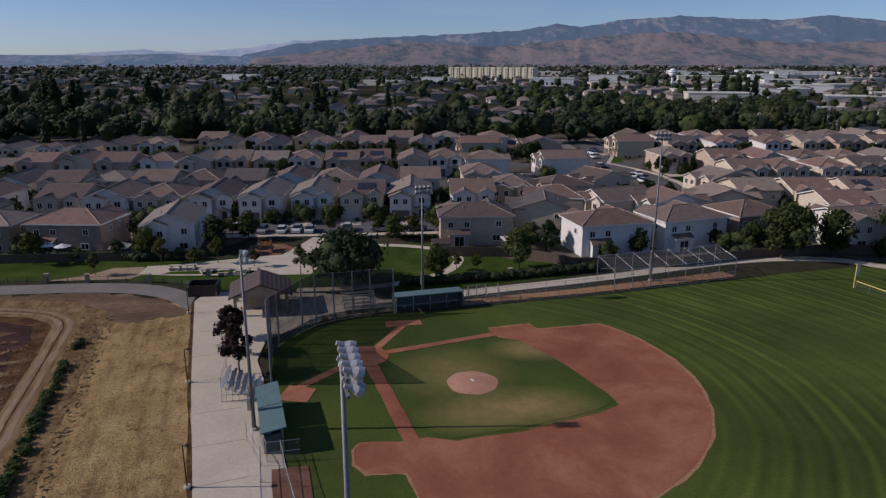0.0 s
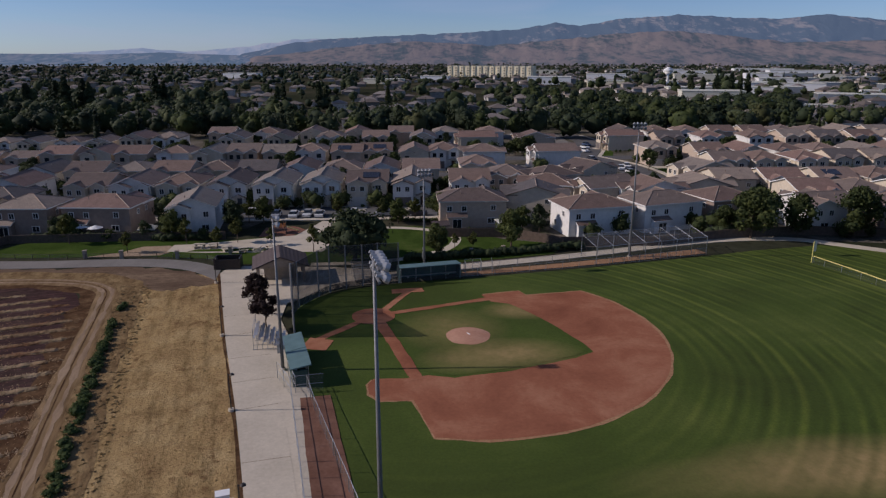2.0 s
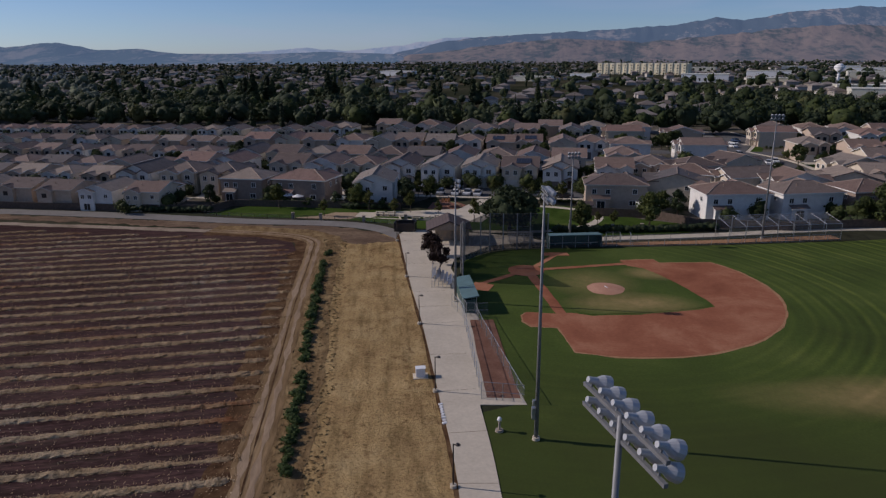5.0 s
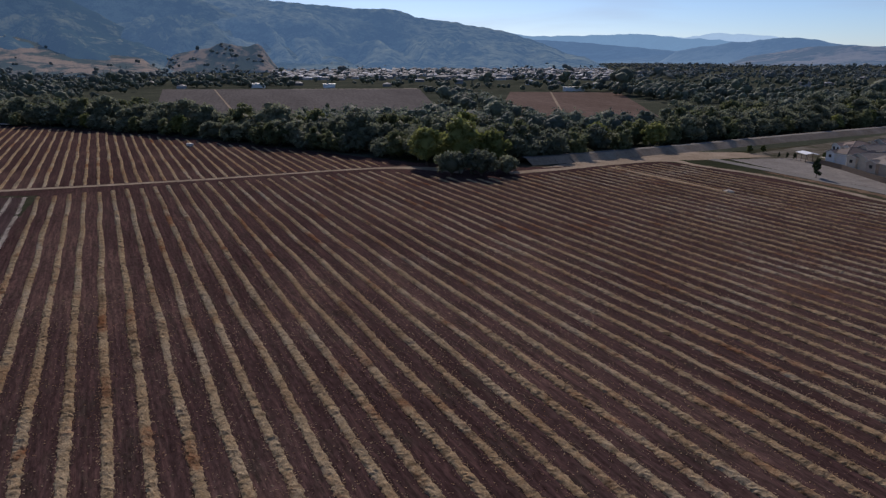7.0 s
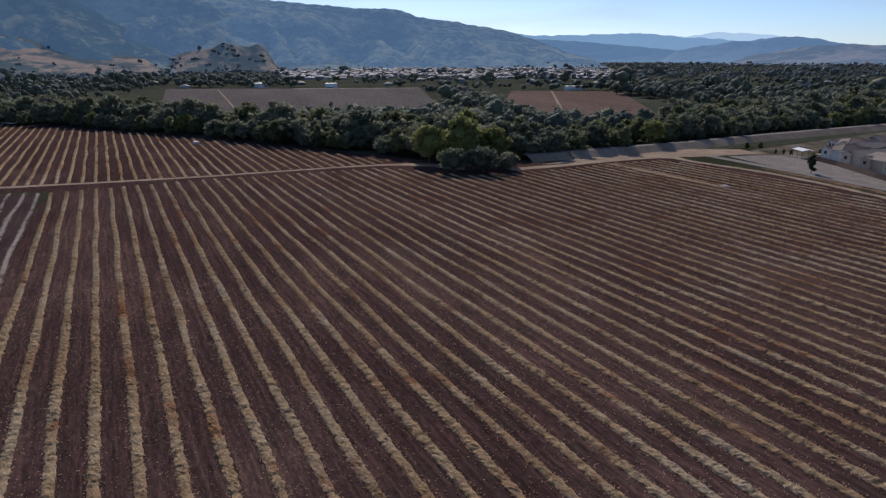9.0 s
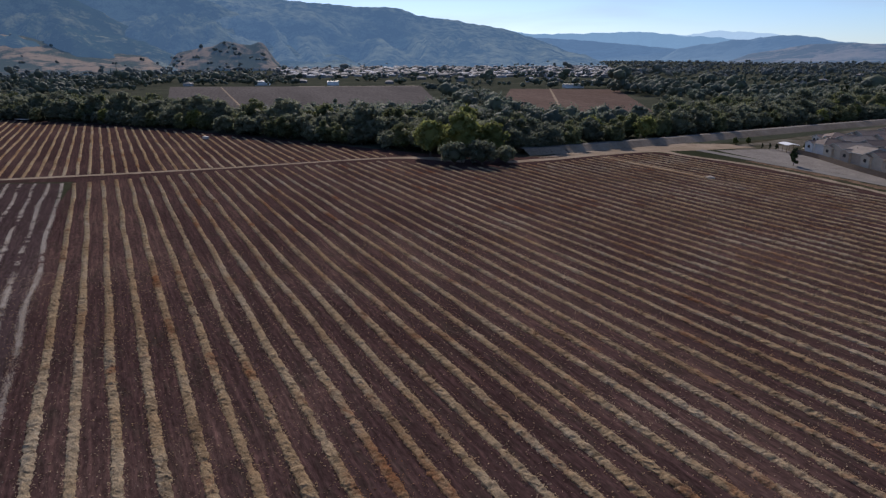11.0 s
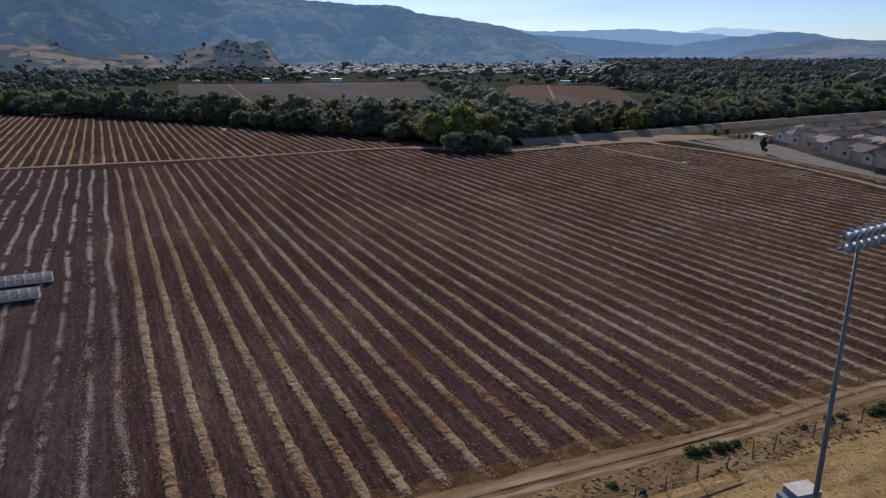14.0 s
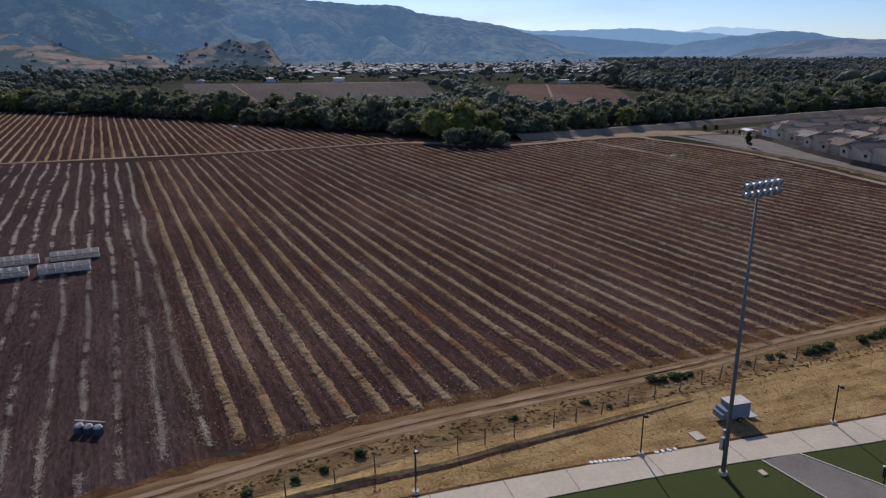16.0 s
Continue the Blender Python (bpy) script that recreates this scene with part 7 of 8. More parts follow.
def netting(pts, heights, label):
    """Tall posts with black netting between them."""
    f = thing("backstop", label, "backstop")
    for (x, y), h in zip(pts, heights):
        part("post", Geo().tube((x, y, 0), (x, y, h), 0.11, 0.09, 10), M_GREYPAINT, f)
    for i in range(len(pts) - 1):
        (x0, y0), (x1, y1) = pts[i], pts[i + 1]
        g = Geo().add([(x0, y0, 0.1), (x1, y1, 0.1), (x1, y1, heights[i + 1] - 0.1), (x0, y0, heights[i] - 0.1)], [(0, 1, 2, 3)])
        part("net_panel", g, M_NET, f, "black netting")
        g = Geo().add([(x0 + 0.02, y0 + 0.02, 0.1), (x1 + 0.02, y1 + 0.02, 0.1), (x1 + 0.02, y1 + 0.02, 1.1), (x0 + 0.02, y0 + 0.02, 1.1)], [(0, 1, 2, 3)])
        part("padding", g, M_SHADE, f)
        for k in (0.33, 0.99):
            part("cable", Geo().tube((x0, y0, heights[i] * k), (x1, y1, heights[i + 1] * k), 0.02, 0.02, 6), M_GREYPAINT, f)
    return f


netting([(-17.5, 64.7), (-18.4, 69.0), (-19.0, 72.6), (-18.7, 75.4), (-16.5, 79.6), (-15.1, 81.7), (-12.9, 83.2), (-10.5, 84.3), (-8.2, 84.8), (-5.1, 85.3)], [9.6, 8.3, 7.2, 6.7, 7.0, 7.1, 6.7, 6.5, 6.6, 6.5], "tall backstop of steel posts and black netting")
fence("field_fence", [(4.4, 88.0), (15.8, 90.4), (27.2, 93.0), (38.0, 95.8), (48.6, 98.9)], 1.25, 3.0, "low chain-link fence along the foul line", rails=(1.0, 0.1))
fence("walk_fence", [(5.2, 91.2), (26.6, 96.6)], 1.25, 3.0, "low chain-link fence beside the walk")
fence("field_fence", [(-14.0, 51.2), (-12.6, 46.5), (-6.2, 27.8)], 1.6, 3.0, "chain-link fence in front of the bullpen", rails=(1.0, 0.05))
fence("bullpen_fence", [(-17.5, 53.6), (-15.4, 49.6), (-10.5, 27.9), (-6.2, 27.8)], 2.0, 2.6, "chain-link fence round the clay bullpen", rails=(1.0, 0.5))
fence("bullpen_fence", [(-16.4, 53.9), (-15.0, 50.1), (-12.2, 50.6)], 2.0, 1.6, "chain-link gate end of the bullpen", rails=(1.0, 0.5))
for pts in ([(5.4, 88.5), (5.4, 91.0), (8.0, 91.6), (8.0, 89.1)], [(9.8, 89.4), (9.8, 92.0)]):
    fence("bullpen_gate", pts, 2.0, 1.6, "small chain-link gate bay near the dugout")
fence("park_fence", [(-80.0, 101.6), (-62.0, 100.6), (-50.0, 101.2), (-38.0, 99.4), (-34.5, 96.4)], 0.9, 3.0, "low dark post-and-wire park fence", M_LINK, 0.05, M_DARKMETAL)

# low outfield fence with a yellow cap, and the foul pole
of = thing("outfield_fence", "low outfield fence with a yellow safety cap", "fence")
line = smooth_line([(64.2, 93.0), (66.6, 84.0), (69.0, 72.0), (71.5, 58.0), (73.0, 44.0)], 3.0)
fp = Geo().tube((0, 0, 0), (0, 0, 1.2), 0.03, 0.03, 6).mesh("post", M_STEEL)
for a, b in zip(line, line[1:]):
    part("post", fp, M_STEEL, of).location = (a.x, a.y, 0)
    part("cap", Geo().tube((a.x, a.y, 1.24), (b.x, b.y, 1.24), 0.06, 0.06, 8), M_YELLOW, of, "yellow plastic cap")
    part("wire_panel", Geo().add([(a.x, a.y, 0.05), (b.x, b.y, 0.05), (b.x, b.y, 1.2), (a.x, a.y, 1.2)], [(0, 1, 2, 3)]), M_LINK_THIN, of)
po = thing("foul_pole", "yellow foul pole with a pale panel", "foul pole")
part("pole", Geo().tube((64.1, 93.3, 0), (64.1, 93.3, 3.8), 0.07, 0.07, 10), M_YELLOW, po)
part("panel", Geo().box(64.35, 93.3, 2.0, 0.5, 0.05, 1.8), M_CREAM, po, "pale mesh panel")

# ---- batting cage beside the far foul line ----
cg = thing("batting_cage", "long steel-framed batting cage with a sloping net roof", "batting cage")
ca, cb = Vector((27.6, 93.8)), Vector((48.8, 99.8))
cn = Vector((-(cb - ca).y, (cb - ca).x)).normalized()
bay = 7
for i in range(bay + 1):
    a = ca + (cb - ca) * i / bay
    b = a + cn * 5.0
    part("post", Geo().tube((a.x, a.y, 0), (a.x, a.y, 3.0), 0.05, 0.05, 8), M_STEEL, cg)
    part("post", Geo().tube((b.x, b.y, 0), (b.x, b.y, 4.0), 0.05, 0.05, 8), M_STEEL, cg)
    part("rafter", Geo().tube((a.x, a.y, 3.0), (b.x, b.y, 4.0), 0.045, 0.045, 8), M_STEEL, cg)
    if i < bay:
        c, d = ca + (cb - ca) * (i + 1) / bay, ca + (cb - ca) * (i + 1) / bay + cn * 5.0
        part("roof_net", Geo().add([(a.x, a.y, 3.0), (c.x, c.y, 3.0), (d.x, d.y, 4.0), (b.x, b.y, 4.0)], [(0, 1, 2, 3)]), M_LINK, cg)
        part("side_net", Geo().add([(a.x, a.y, 0.1), (c.x, c.y, 0.1), (c.x, c.y, 3.0), (a.x, a.y, 3.0)], [(0, 1, 2, 3)]), M_LINK, cg)
        part("side_net", Geo().add([(b.x, b.y, 0.1), (d.x, d.y, 0.1), (d.x, d.y, 4.0), (b.x, b.y, 4.0)], [(0, 1, 2, 3)]), M_LINK, cg)
        part("eave_rail", Geo().tube((a.x, a.y, 3.0), (c.x, c.y, 3.0), 0.04, 0.04, 8), M_STEEL, cg)
        part("eave_rail", Geo().tube((b.x, b.y, 4.0), (d.x, d.y, 4.0), 0.04, 0.04, 8), M_STEEL, cg)


# ---- dugouts, bleachers ----
def dugout(label, m, length, depth, slabs):
    d = thing("dugout", label, "dugout", "dugouts", m)
    part("back_wall", Geo().box(0, depth / 2 - 0.1, 0, length, 0.2, 2.0), M_DKGREEN, d)
    for sx in (-1, 1):
        part("side_wall", Geo().box(sx * (length / 2 - 0.1), 0, 0, 0.2, depth - 0.4, 1.9), M_DKGREEN, d)
    part("bench", Geo().box(0, depth / 2 - 0.6, 0.42, length - 0.6, 0.35, 0.06).box(-length / 3, depth / 2 - 0.6, 0.1, 0.1, 0.3, 0.34).box(length / 3, depth / 2 - 0.6, 0.1, 0.1, 0.3, 0.34), M_ALU, d)
    for i in range(5):
        part("post", Geo().tube((-length / 2 + 0.15 + i * (length - 0.3) / 4, -depth / 2 + 0.1, 0), (-length / 2 + 0.15 + i * (length - 0.3) / 4, -depth / 2 + 0.1, 2.3), 0.05, 0.05, 8), M_STEEL, d)
    part("front_mesh", Geo().add([(-length / 2, -depth / 2 + 0.1, 0.1), (length / 2, -depth / 2 + 0.1, 0.1), (length / 2, -depth / 2 + 0.1, 2.2), (-length / 2, -depth / 2 + 0.1, 2.2)], [(0, 1, 2, 3)]), M_LINK, d)
    w = length / slabs
    for i in range(slabs):
        cx = -length / 2 + w * (i + 0.5)
        g = Geo().extrude_x([(-depth / 2 - 0.25, 2.32), (depth / 2 + 0.2, 2.02), (depth / 2 + 0.2, 2.14), (-depth / 2 - 0.25, 2.44)], cx - w / 2 + 0.06, cx + w / 2 - 0.06)
        part("roof_panel", g, M_TEAL, d, "grey-teal metal roof panel")
    return d


dugout("green dugout with grey-teal metal roof panels", pose(-15.85, 56.1, 0.0, 0, 0, 105.4), 9.4, 1.75, 2)
dugout("long dark green dugout with a teal roof", pose(-0.4, 87.8, 0.0, 0, 0, 13.5), 9.8, 2.4, 1)


def bleachers(label, m, width, rows):
    b = thing("bleachers", label, "bleachers", "bleachers", m)
    for i in range(rows):
        part("seat_plank", Geo().box(0, i * 0.6, 0.42 + i * 0.3, width, 0.28, 0.05), M_ALU, b)
        part("foot_plank", Geo().box(0, i * 0.6 + 0.3, 0.14 + i * 0.3, width, 0.26, 0.04), M_ALU, b)
    for k in (-0.45, -0.15, 0.15, 0.45):
        g = Geo()
        for i in range(rows):
            g.tube((k * width, i * 0.6, 0.05), (k * width, i * 0.6, 0.42 + i * 0.3), 0.03, 0.03, 6)
        g.tube((k * width, 0, 0.1), (k * width, rows * 0.6 - 0.3, 0.1 + (rows - 1) * 0.3), 0.03, 0.03, 6)
        g.tube((k * width, 0, 0.06), (k * width, rows * 0.6, 0.06), 0.03, 0.03, 6)
        part("frame", g, M_STEEL, b)
    top = 0.42 + rows * 0.3
    for z in (top + 0.1, top + 0.6):
        part("guard_rail", Geo().tube((-width / 2, rows * 0.6 - 0.2, z), (width / 2, rows * 0.6 - 0.2, z), 0.025, 0.025, 6), M_STEEL, b)
    for k in (-0.5, 0.5):
        part("guard_post", Geo().tube((k * width, rows * 0.6 - 0.2, 0.1), (k * width, rows * 0.6 - 0.2, top + 0.6), 0.03, 0.03, 6), M_STEEL, b)
    return b


bleachers("small aluminium bleachers on the concrete beside the dugout", pose(-18.6, 63.6, 0.1, 0, 0, 98), 4.6, 6)
bleachers("small aluminium bleachers behind the backstop", pose(-9.6, 86.0, 0.1, 0, 0, 12), 4.6, 6)

# ---- park things ----
sh = thing("picnic_shelter", "open park building with a brown shingle gable roof", "shelter", at=pose(-23.6, 88.8, 0.1, 0, 0, 12))
part("roof", gable_roof(Geo(), -4.2, 4.2, -3.6, 3.6, 2.7, 4.4, "y", 0.2), M_SHINGLE, sh)
for sx in (-3.4, 3.4):
    for sy in (-3.0, 3.0):
        part("column", Geo().box(sx, sy, 0, 0.4, 0.4, 2.8), M_BLOCK, sh)
part("core_wall", Geo().box(0, 0.8, 0, 5.0, 3.2, 2.7), M_BLOCK, sh)
gw = Geo()
gable_prism(gw, -3.6, 3.6, -3.2, 3.2, 2.6, 4.05, "y")
part("gable_wall", gw, M_BLOCK, sh)
de = thing("bin_enclosure", "dark walled bin enclosure beside the path", "enclosure", at=pose(-33.2, 94.6, 0.0, 0, 0, 4))
for x, y, sx, sy in ((-2.0, 0, 0.2, 2.6), (2.0, 0, 0.2, 2.6), (0, 1.2, 3.8, 0.2)):
    part("wall", Geo().box(x, y, 0, sx, sy, 1.9), M_DARKMETAL, de)
part("gate", Geo().box(0, -1.25, 0.1, 3.7, 0.08, 1.7), M_DARKMETAL, de)


def picnic_table():
    t = thing("picnic_table", "grey concrete picnic table with benches", "picnic table", "picnic tables")
    part("tabletop", Geo().box(0, 0, 0.72, 1.9, 0.75, 0.08), M_CONC, t)
    for s in (-0.7, 0.7):
        part("bench", Geo().box(0, s, 0.43, 1.9, 0.3, 0.07), M_CONC, t)
        part("leg", Geo().box(s, 0, 0.0, 0.12, 1.6, 0.44).box(s, 0, 0.44, 0.12, 0.4, 0.28), M_CONC, t)
    return t


pt = picnic_table()
tables = [(-33.0, 104.0, 10), (-30.4, 104.2, 80), (-36.0, 104.8, 30), (-28.4, 105.2, 0), (-39.0, 107.0, 15), (-41.5, 106.8, 0)]
pt.matrix_basis = pose(tables[0][0], tables[0][1], 0.1, 0, 0, tables[0][2])
for x, y, a in tables[1:]:
    copy_thing(pt, pose(x, y, 0.1, 0, 0, a))
ps = thing("play_structure", "orange and brown climbing frame with a slide", "play structure", at=pose(-29.0, 117.5, 0.12, 0, 0, 20))
for sx in (-1.0, 1.0):
    for sy in (-1.0, 1.0):
        part("post", Geo().tube((sx, sy, 0), (sx, sy, 2.4), 0.07, 0.07, 8), M_WOOD, ps)
part("deck", Geo().box(0, 0, 1.2, 2.1, 2.1, 0.1), M_BRICKRED, ps)
for k in (-0.75, 0.0, 0.75):
    part("panel", Geo().box(k, -1.02, 1.3, 0.6, 0.06, 0.8), M_ORANGE, ps, "orange panel")
part("slide", Geo().add([(1.0, -0.3, 1.25), (1.0, 0.3, 1.25), (3.6, 0.3, 0.15), (3.6, -0.3, 0.15), (1.0, -0.3, 1.15), (1.0, 0.3, 1.15), (3.6, 0.3, 0.05), (3.6, -0.3, 0.05)], [(0, 1, 2, 3), (7, 6, 5, 4), (0, 4, 5, 1), (2, 6, 7, 3), (1, 5, 6, 2), (3, 7, 4, 0)]), M_YELLOW, ps)
for x, y in ((-59.3, 101.2), (-53.0, 100.9), (-43.4, 100.4), (7.2, 99.6), (13.0, 101.2), (-35.0, 102.8)):
    solid("stone_pillar", Geo().box(0, 0, 0, 0.55, 0.55, 1.3).box(0, 0, 1.3, 0.7, 0.7, 0.12), M_BLOCK, "short stone pillar at the park fence", "pillar", "park pillars", pose(x, y, 0.0, 0, 0, 8))
sd = thing("garden_shed", "small tan garden shed behind the house", "shed", at=pose(2.4, 115.4, 0.0, 0, 0, 6))
part("wall", Geo().box(0, 0, 0, 3.0, 2.2, 2.0), M_STUCCO, sd)
part("roof", gable_roof(Geo(), -1.7, 1.7, -1.3, 1.3, 2.0, 2.7, "x", 0.1), M_SHINGLE, sd)
pg = thing("patio_cover", "pale slatted patio cover behind the house", "patio cover", at=pose(15.6, 115.6, 0.0, 0, 0, 8))
for sx in (-1.8, 1.8):
    for sy in (-1.4, 1.4):
        part("post", Geo().box(sx, sy, 0, 0.14, 0.14, 2.4), M_TRIM, pg)
part("roof", Geo().box(0, 0, 2.4, 4.4, 3.4, 0.14), M_CREAM, pg)
for x, y, a in ((-66.4, 116.2, 10), (-63.6, 115.4, 40)):
    um = thing("patio_umbrella", "white patio umbrella behind the house", "umbrella", "patio umbrellas", pose(x, y, 0.0, 0, 0, a))
    part("pole", Geo().tube((0, 0, 0), (0, 0, 2.4), 0.03, 0.03, 8), M_ALU, um)
    part("canopy", Geo().tube((0, 0, 1.95), (0, 0, 2.45), 1.45, 0.06, 8), M_WHITE, um, "white fabric canopy")
    part("base", Geo().tube((0, 0, 0), (0, 0, 0.12), 0.28, 0.24, 10), M_BLOCK, um)
cn_ = thing("garden_canopy", "tan garden canopy on four posts", "canopy", at=pose(-53.6, 114.9, 0.0, 0, 0, 8))
part("roof", hip_roof(Geo(), -1.6, 1.6, -1.4, 1.4, 2.0, 2.8, 0.15), M_CREAM, cn_)
for sx in (-1.4, 1.4):
    for sy in (-1.2, 1.2):
        part("post", Geo().tube((sx, sy, 0), (sx, sy, 1.95), 0.05, 0.05, 8), M_DARKMETAL, cn_)
bo = thing("globe_bollard", "white globe on a dark pedestal in the grass", "bollard light", at=pose(-8.2, 22.1, 0.05))
part("pedestal", Geo().tube((0, 0, 0), (0, 0, 0.2), 0.4, 0.36, 12).tube((0, 0, 0.2), (0, 0, 1.0), 0.12, 0.1, 10), M_BLOCK, bo)
gm = raw_mesh("globe", (ICO_V * 0.26 + np.array([0, 0, 1.24])).tolist(), ICO_F.tolist(), M_WHITE, True)
part("globe", gm, M_WHITE, bo, "white globe")

# ---- beside the path ----
ub = thing("utility_box", "small white utility box on a slab", "utility box", at=pose(-17.6, 32.0, 0.04, 0, 0, 16))
part("slab", Geo().box(0, 0, 0, 1.6, 1.3, 0.08), M_CONC, ub)
part("cabinet", Geo().box(0, 0, 0.08, 1.0, 0.7, 0.95), M_WHITE, ub)
part("lid", Geo().box(0, 0, 1.03, 1.1, 0.8, 0.06), M_WHITE, ub)
tr = thing("box_trailer", "pale blue-white box trailer parked in dry grass", "trailer", at=pose(-10.2, -11.8, 0.04, 0, 0, 8) @ Matrix.Scale(0.74, 4))
part("body", Geo().prism([(-1.0, -1.2), (1.0, -1.2), (1.0, 1.7), (-1.0, 1.7)], 0.55, 2.5), M_TRAILER, tr)
part("nose", Geo().prism([(-1.0, -1.9), (1.0, -1.9), (1.0, -1.2), (-1.0, -1.2)], 0.55, 1.75).prism([(-0.9, -2.3), (0.9, -2.3), (0.9, -1.9), (-0.9, -1.9)], 0.55, 1.25), M_TRAILER, tr)
# roof cap is coloured paler than the body, as its sunlit top
part("roof_cap", Geo().box(0, 0.25, 2.5, 2.1, 3.0, 0.06), M_BINS, tr)
for sx in (-1.05, 1.05):
    w = part("wheel", Geo().tube((sx - 0.1, 0.3, 0.36), (sx + 0.1, 0.3, 0.36), 0.36, 0.36, 14), M_TYRE, tr)
    part("rim", Geo().tube((sx - 0.11, 0.3, 0.36), (sx + 0.11, 0.3, 0.36), 0.2, 0.2, 10), M_STEEL, w)
    part("fender", Geo().box(sx, 0.3, 0.75, 0.3, 1.1, 0.06), M_STEEL, tr)
for k in range(5):
    part("step_rail", Geo().box(1.15, -2.2 + k * 0.28, 0.35, 0.3, 0.07, 0.06), M_ALU, tr)
part("tongue", Geo().tube((0, -2.3, 0.55), (0, -3.5, 0.5), 0.05, 0.05, 8), M_STEEL, tr)
part("ramp", Geo().box(0.2, 2.4, 0.3, 1.5, 1.2, 0.07), M_ALU, tr)
solid("cover_slab", Geo().box(0, 0, 0, 1.3, 1.0, 0.12), M_CONC, "pale concrete cover slab in dry grass", "slab", at=pose(-7.6, -16.6, 0.03, 0, 0, 10))
solid("valve_box", Geo().box(0, 0, 0, 0.7, 0.5, 0.1), M_CONC, "pale valve box lid in the turf", "valve box", at=pose(-1.6, -13.9, 0.05, 0, 0, 10))
rs = random.Random(3)
for x, y in [(-4.75 - 0.02 * i, -27.4 + 0.42 * i) for i in range(9)] + [(-5.5, -21.3), (-5.6, -20.7), (-5.7, -20.1), (-5.8, -19.5)] + [(-14.4 + 0.28 * i * 0.5, 26.2 - 0.5 * i) for i in range(8)]:
    solid("edging_stone", Geo().box(0, 0, 0, 0.34 + rs.uniform(-0.05, 0.08), 0.26, 0.14), M_WHITE, "small pale stone block along the path", "stone", "edging stones", pose(x, y, 0.03, 0, 0, rs.uniform(0, 90)))
patch("side_path", [(-3.9, -9.3), (-3.3, -12.9), (2.2, -10.9), (9.0, -8.2), (9.0, 0.6), (1.3, -5.2)], 0.09, M_PALEROAD, "grey asphalt side path into the field", "path", thick=0.05)
for a, b in (((-3.3, -12.95), (9.0, -8.25)), ((-3.9, -9.25), (9.0, 0.65))):
    a, b = Vector(a), Vector(b)
    m = (a + b) / 2
    tagged(part("kerb", Geo().box(m.x, m.y, 0.0, (b - a).length, 0.14, 0.14, math.atan2(b.y - a.y, b.x - a.x)), M_CONC), "pale concrete kerb of the side path", "kerb", kind="structure")
for k, (x, y) in enumerate(((1.4, -4.3), (2.3, -3.3))):
    bn = thing("notice_frame", "dark double panel frame with pale top edges", "panel frame", at=pose(x, y, 0.05, 0, 0, 60))
    part("panel", Geo().box(0, 0, 0.55, 2.3, 0.1, 0.95), M_DARKMETAL, bn)
    part("top_edge", Geo().box(0, 0, 1.5, 2.4, 0.16, 0.08), M_WHITE, bn)
    for sx in (-0.95, 0.95):
        part("leg", Geo().box(sx, 0, 0, 0.1, 0.1, 0.56), M_DARKMETAL, bn)

# ---- track side: fence posts, wire, shrubs, ditch ----
FENCE = smooth_line([(-21.4, 2.0), (-17.8, -9.0), (-10.6, -29.0), (-8.0, -38.3), (-5.6, -45.5), (-3.2, -52.5), (1.0, -64.0), (8.0, -85.0)], 3.0)
wf = thing("field_wire_fence", "old wooden post-and-wire fence beside the track", "fence")
for i, p in enumerate(FENCE):
    lean = rs.uniform(-0.12, 0.12)
    part("post", Geo().tube((p.x, p.y, 0), (p.x + lean, p.y + rs.uniform(-0.1, 0.1), 1.6 + rs.uniform(-0.15, 0.15)), 0.06, 0.05, 7), M_WOOD, wf)
for z in (0.5, 1.0):
    for a, b in zip(FENCE, FENCE[1:]):
        part("wire", Geo().tube((a.x, a.y, z), (b.x, b.y, z), 0.012, 0.012, 5), M_STEEL, wf)
DITCH = [(-14.6, -11.6), (-11.6, -20.4), (-9.0, -28.4), (-7.4, -33.9), (-5.5, -39.5), (-3.0, -50.0), (2.0, -66.0), (10.0, -92.0)]
ribbon("ditch", DITCH, [DITCH[0]] + offset_line(DITCH, -0.3)[1:2] + offset_line(DITCH, -0.5)[2:], 0.07, M_SOIL, "narrow dark ditch along the dry grass", "ditch", fray=0.12, step=1.0)
BANK = offset_line(DITCH, -0.9)
gb = Geo()
bl = smooth_line(BANK, 1.5)
for i, (a, b) in enumerate(zip(bl, bl[1:])):
    t = (b - a).normalized()
    n = Vector((-t.y, t.x))
    ha, hb = ((0.2 + 0.1 * noise.noise((p.x, p.y, 0))) * min(1.0, q / 9.0) + 0.02 for p, q in ((a, i), (b, i + 1)))
    q = [a + n * 0.4, a, a - n * 1.1, b + n * 0.4, b, b - n * 1.1]
    gb.add([(q[0].x, q[0].y, 0.02), (q[1].x, q[1].y, ha), (q[2].x, q[2].y, 0.02), (q[3].x, q[3].y, 0.02), (q[4].x, q[4].y, hb), (q[5].x, q[5].y, 0.02)], [(0, 3, 4, 1), (1, 4, 5, 2)])
tagged(part("ditch_bank", gb, M_TAN), "low dry bank of the ditch", "bank", kind="structure")


def shrub_proto(seed, label, leaf):
    L = Leaves(seed)
    for i in range(7):
        a, q = L.r.uniform(0, 6.28), L.r.uniform(0, 0.5)
        c = (q * math.cos(a), q * math.sin(a), L.r.uniform(0.25, 0.6))
        L.blob(c, L.r.uniform(0.25, 0.42))
        L.sprays(c, 0.4, 40, 0.12)
    return solid("shrub", L.mesh("shrub", leaf), leaf, label, "shrub", "track side shrubs")


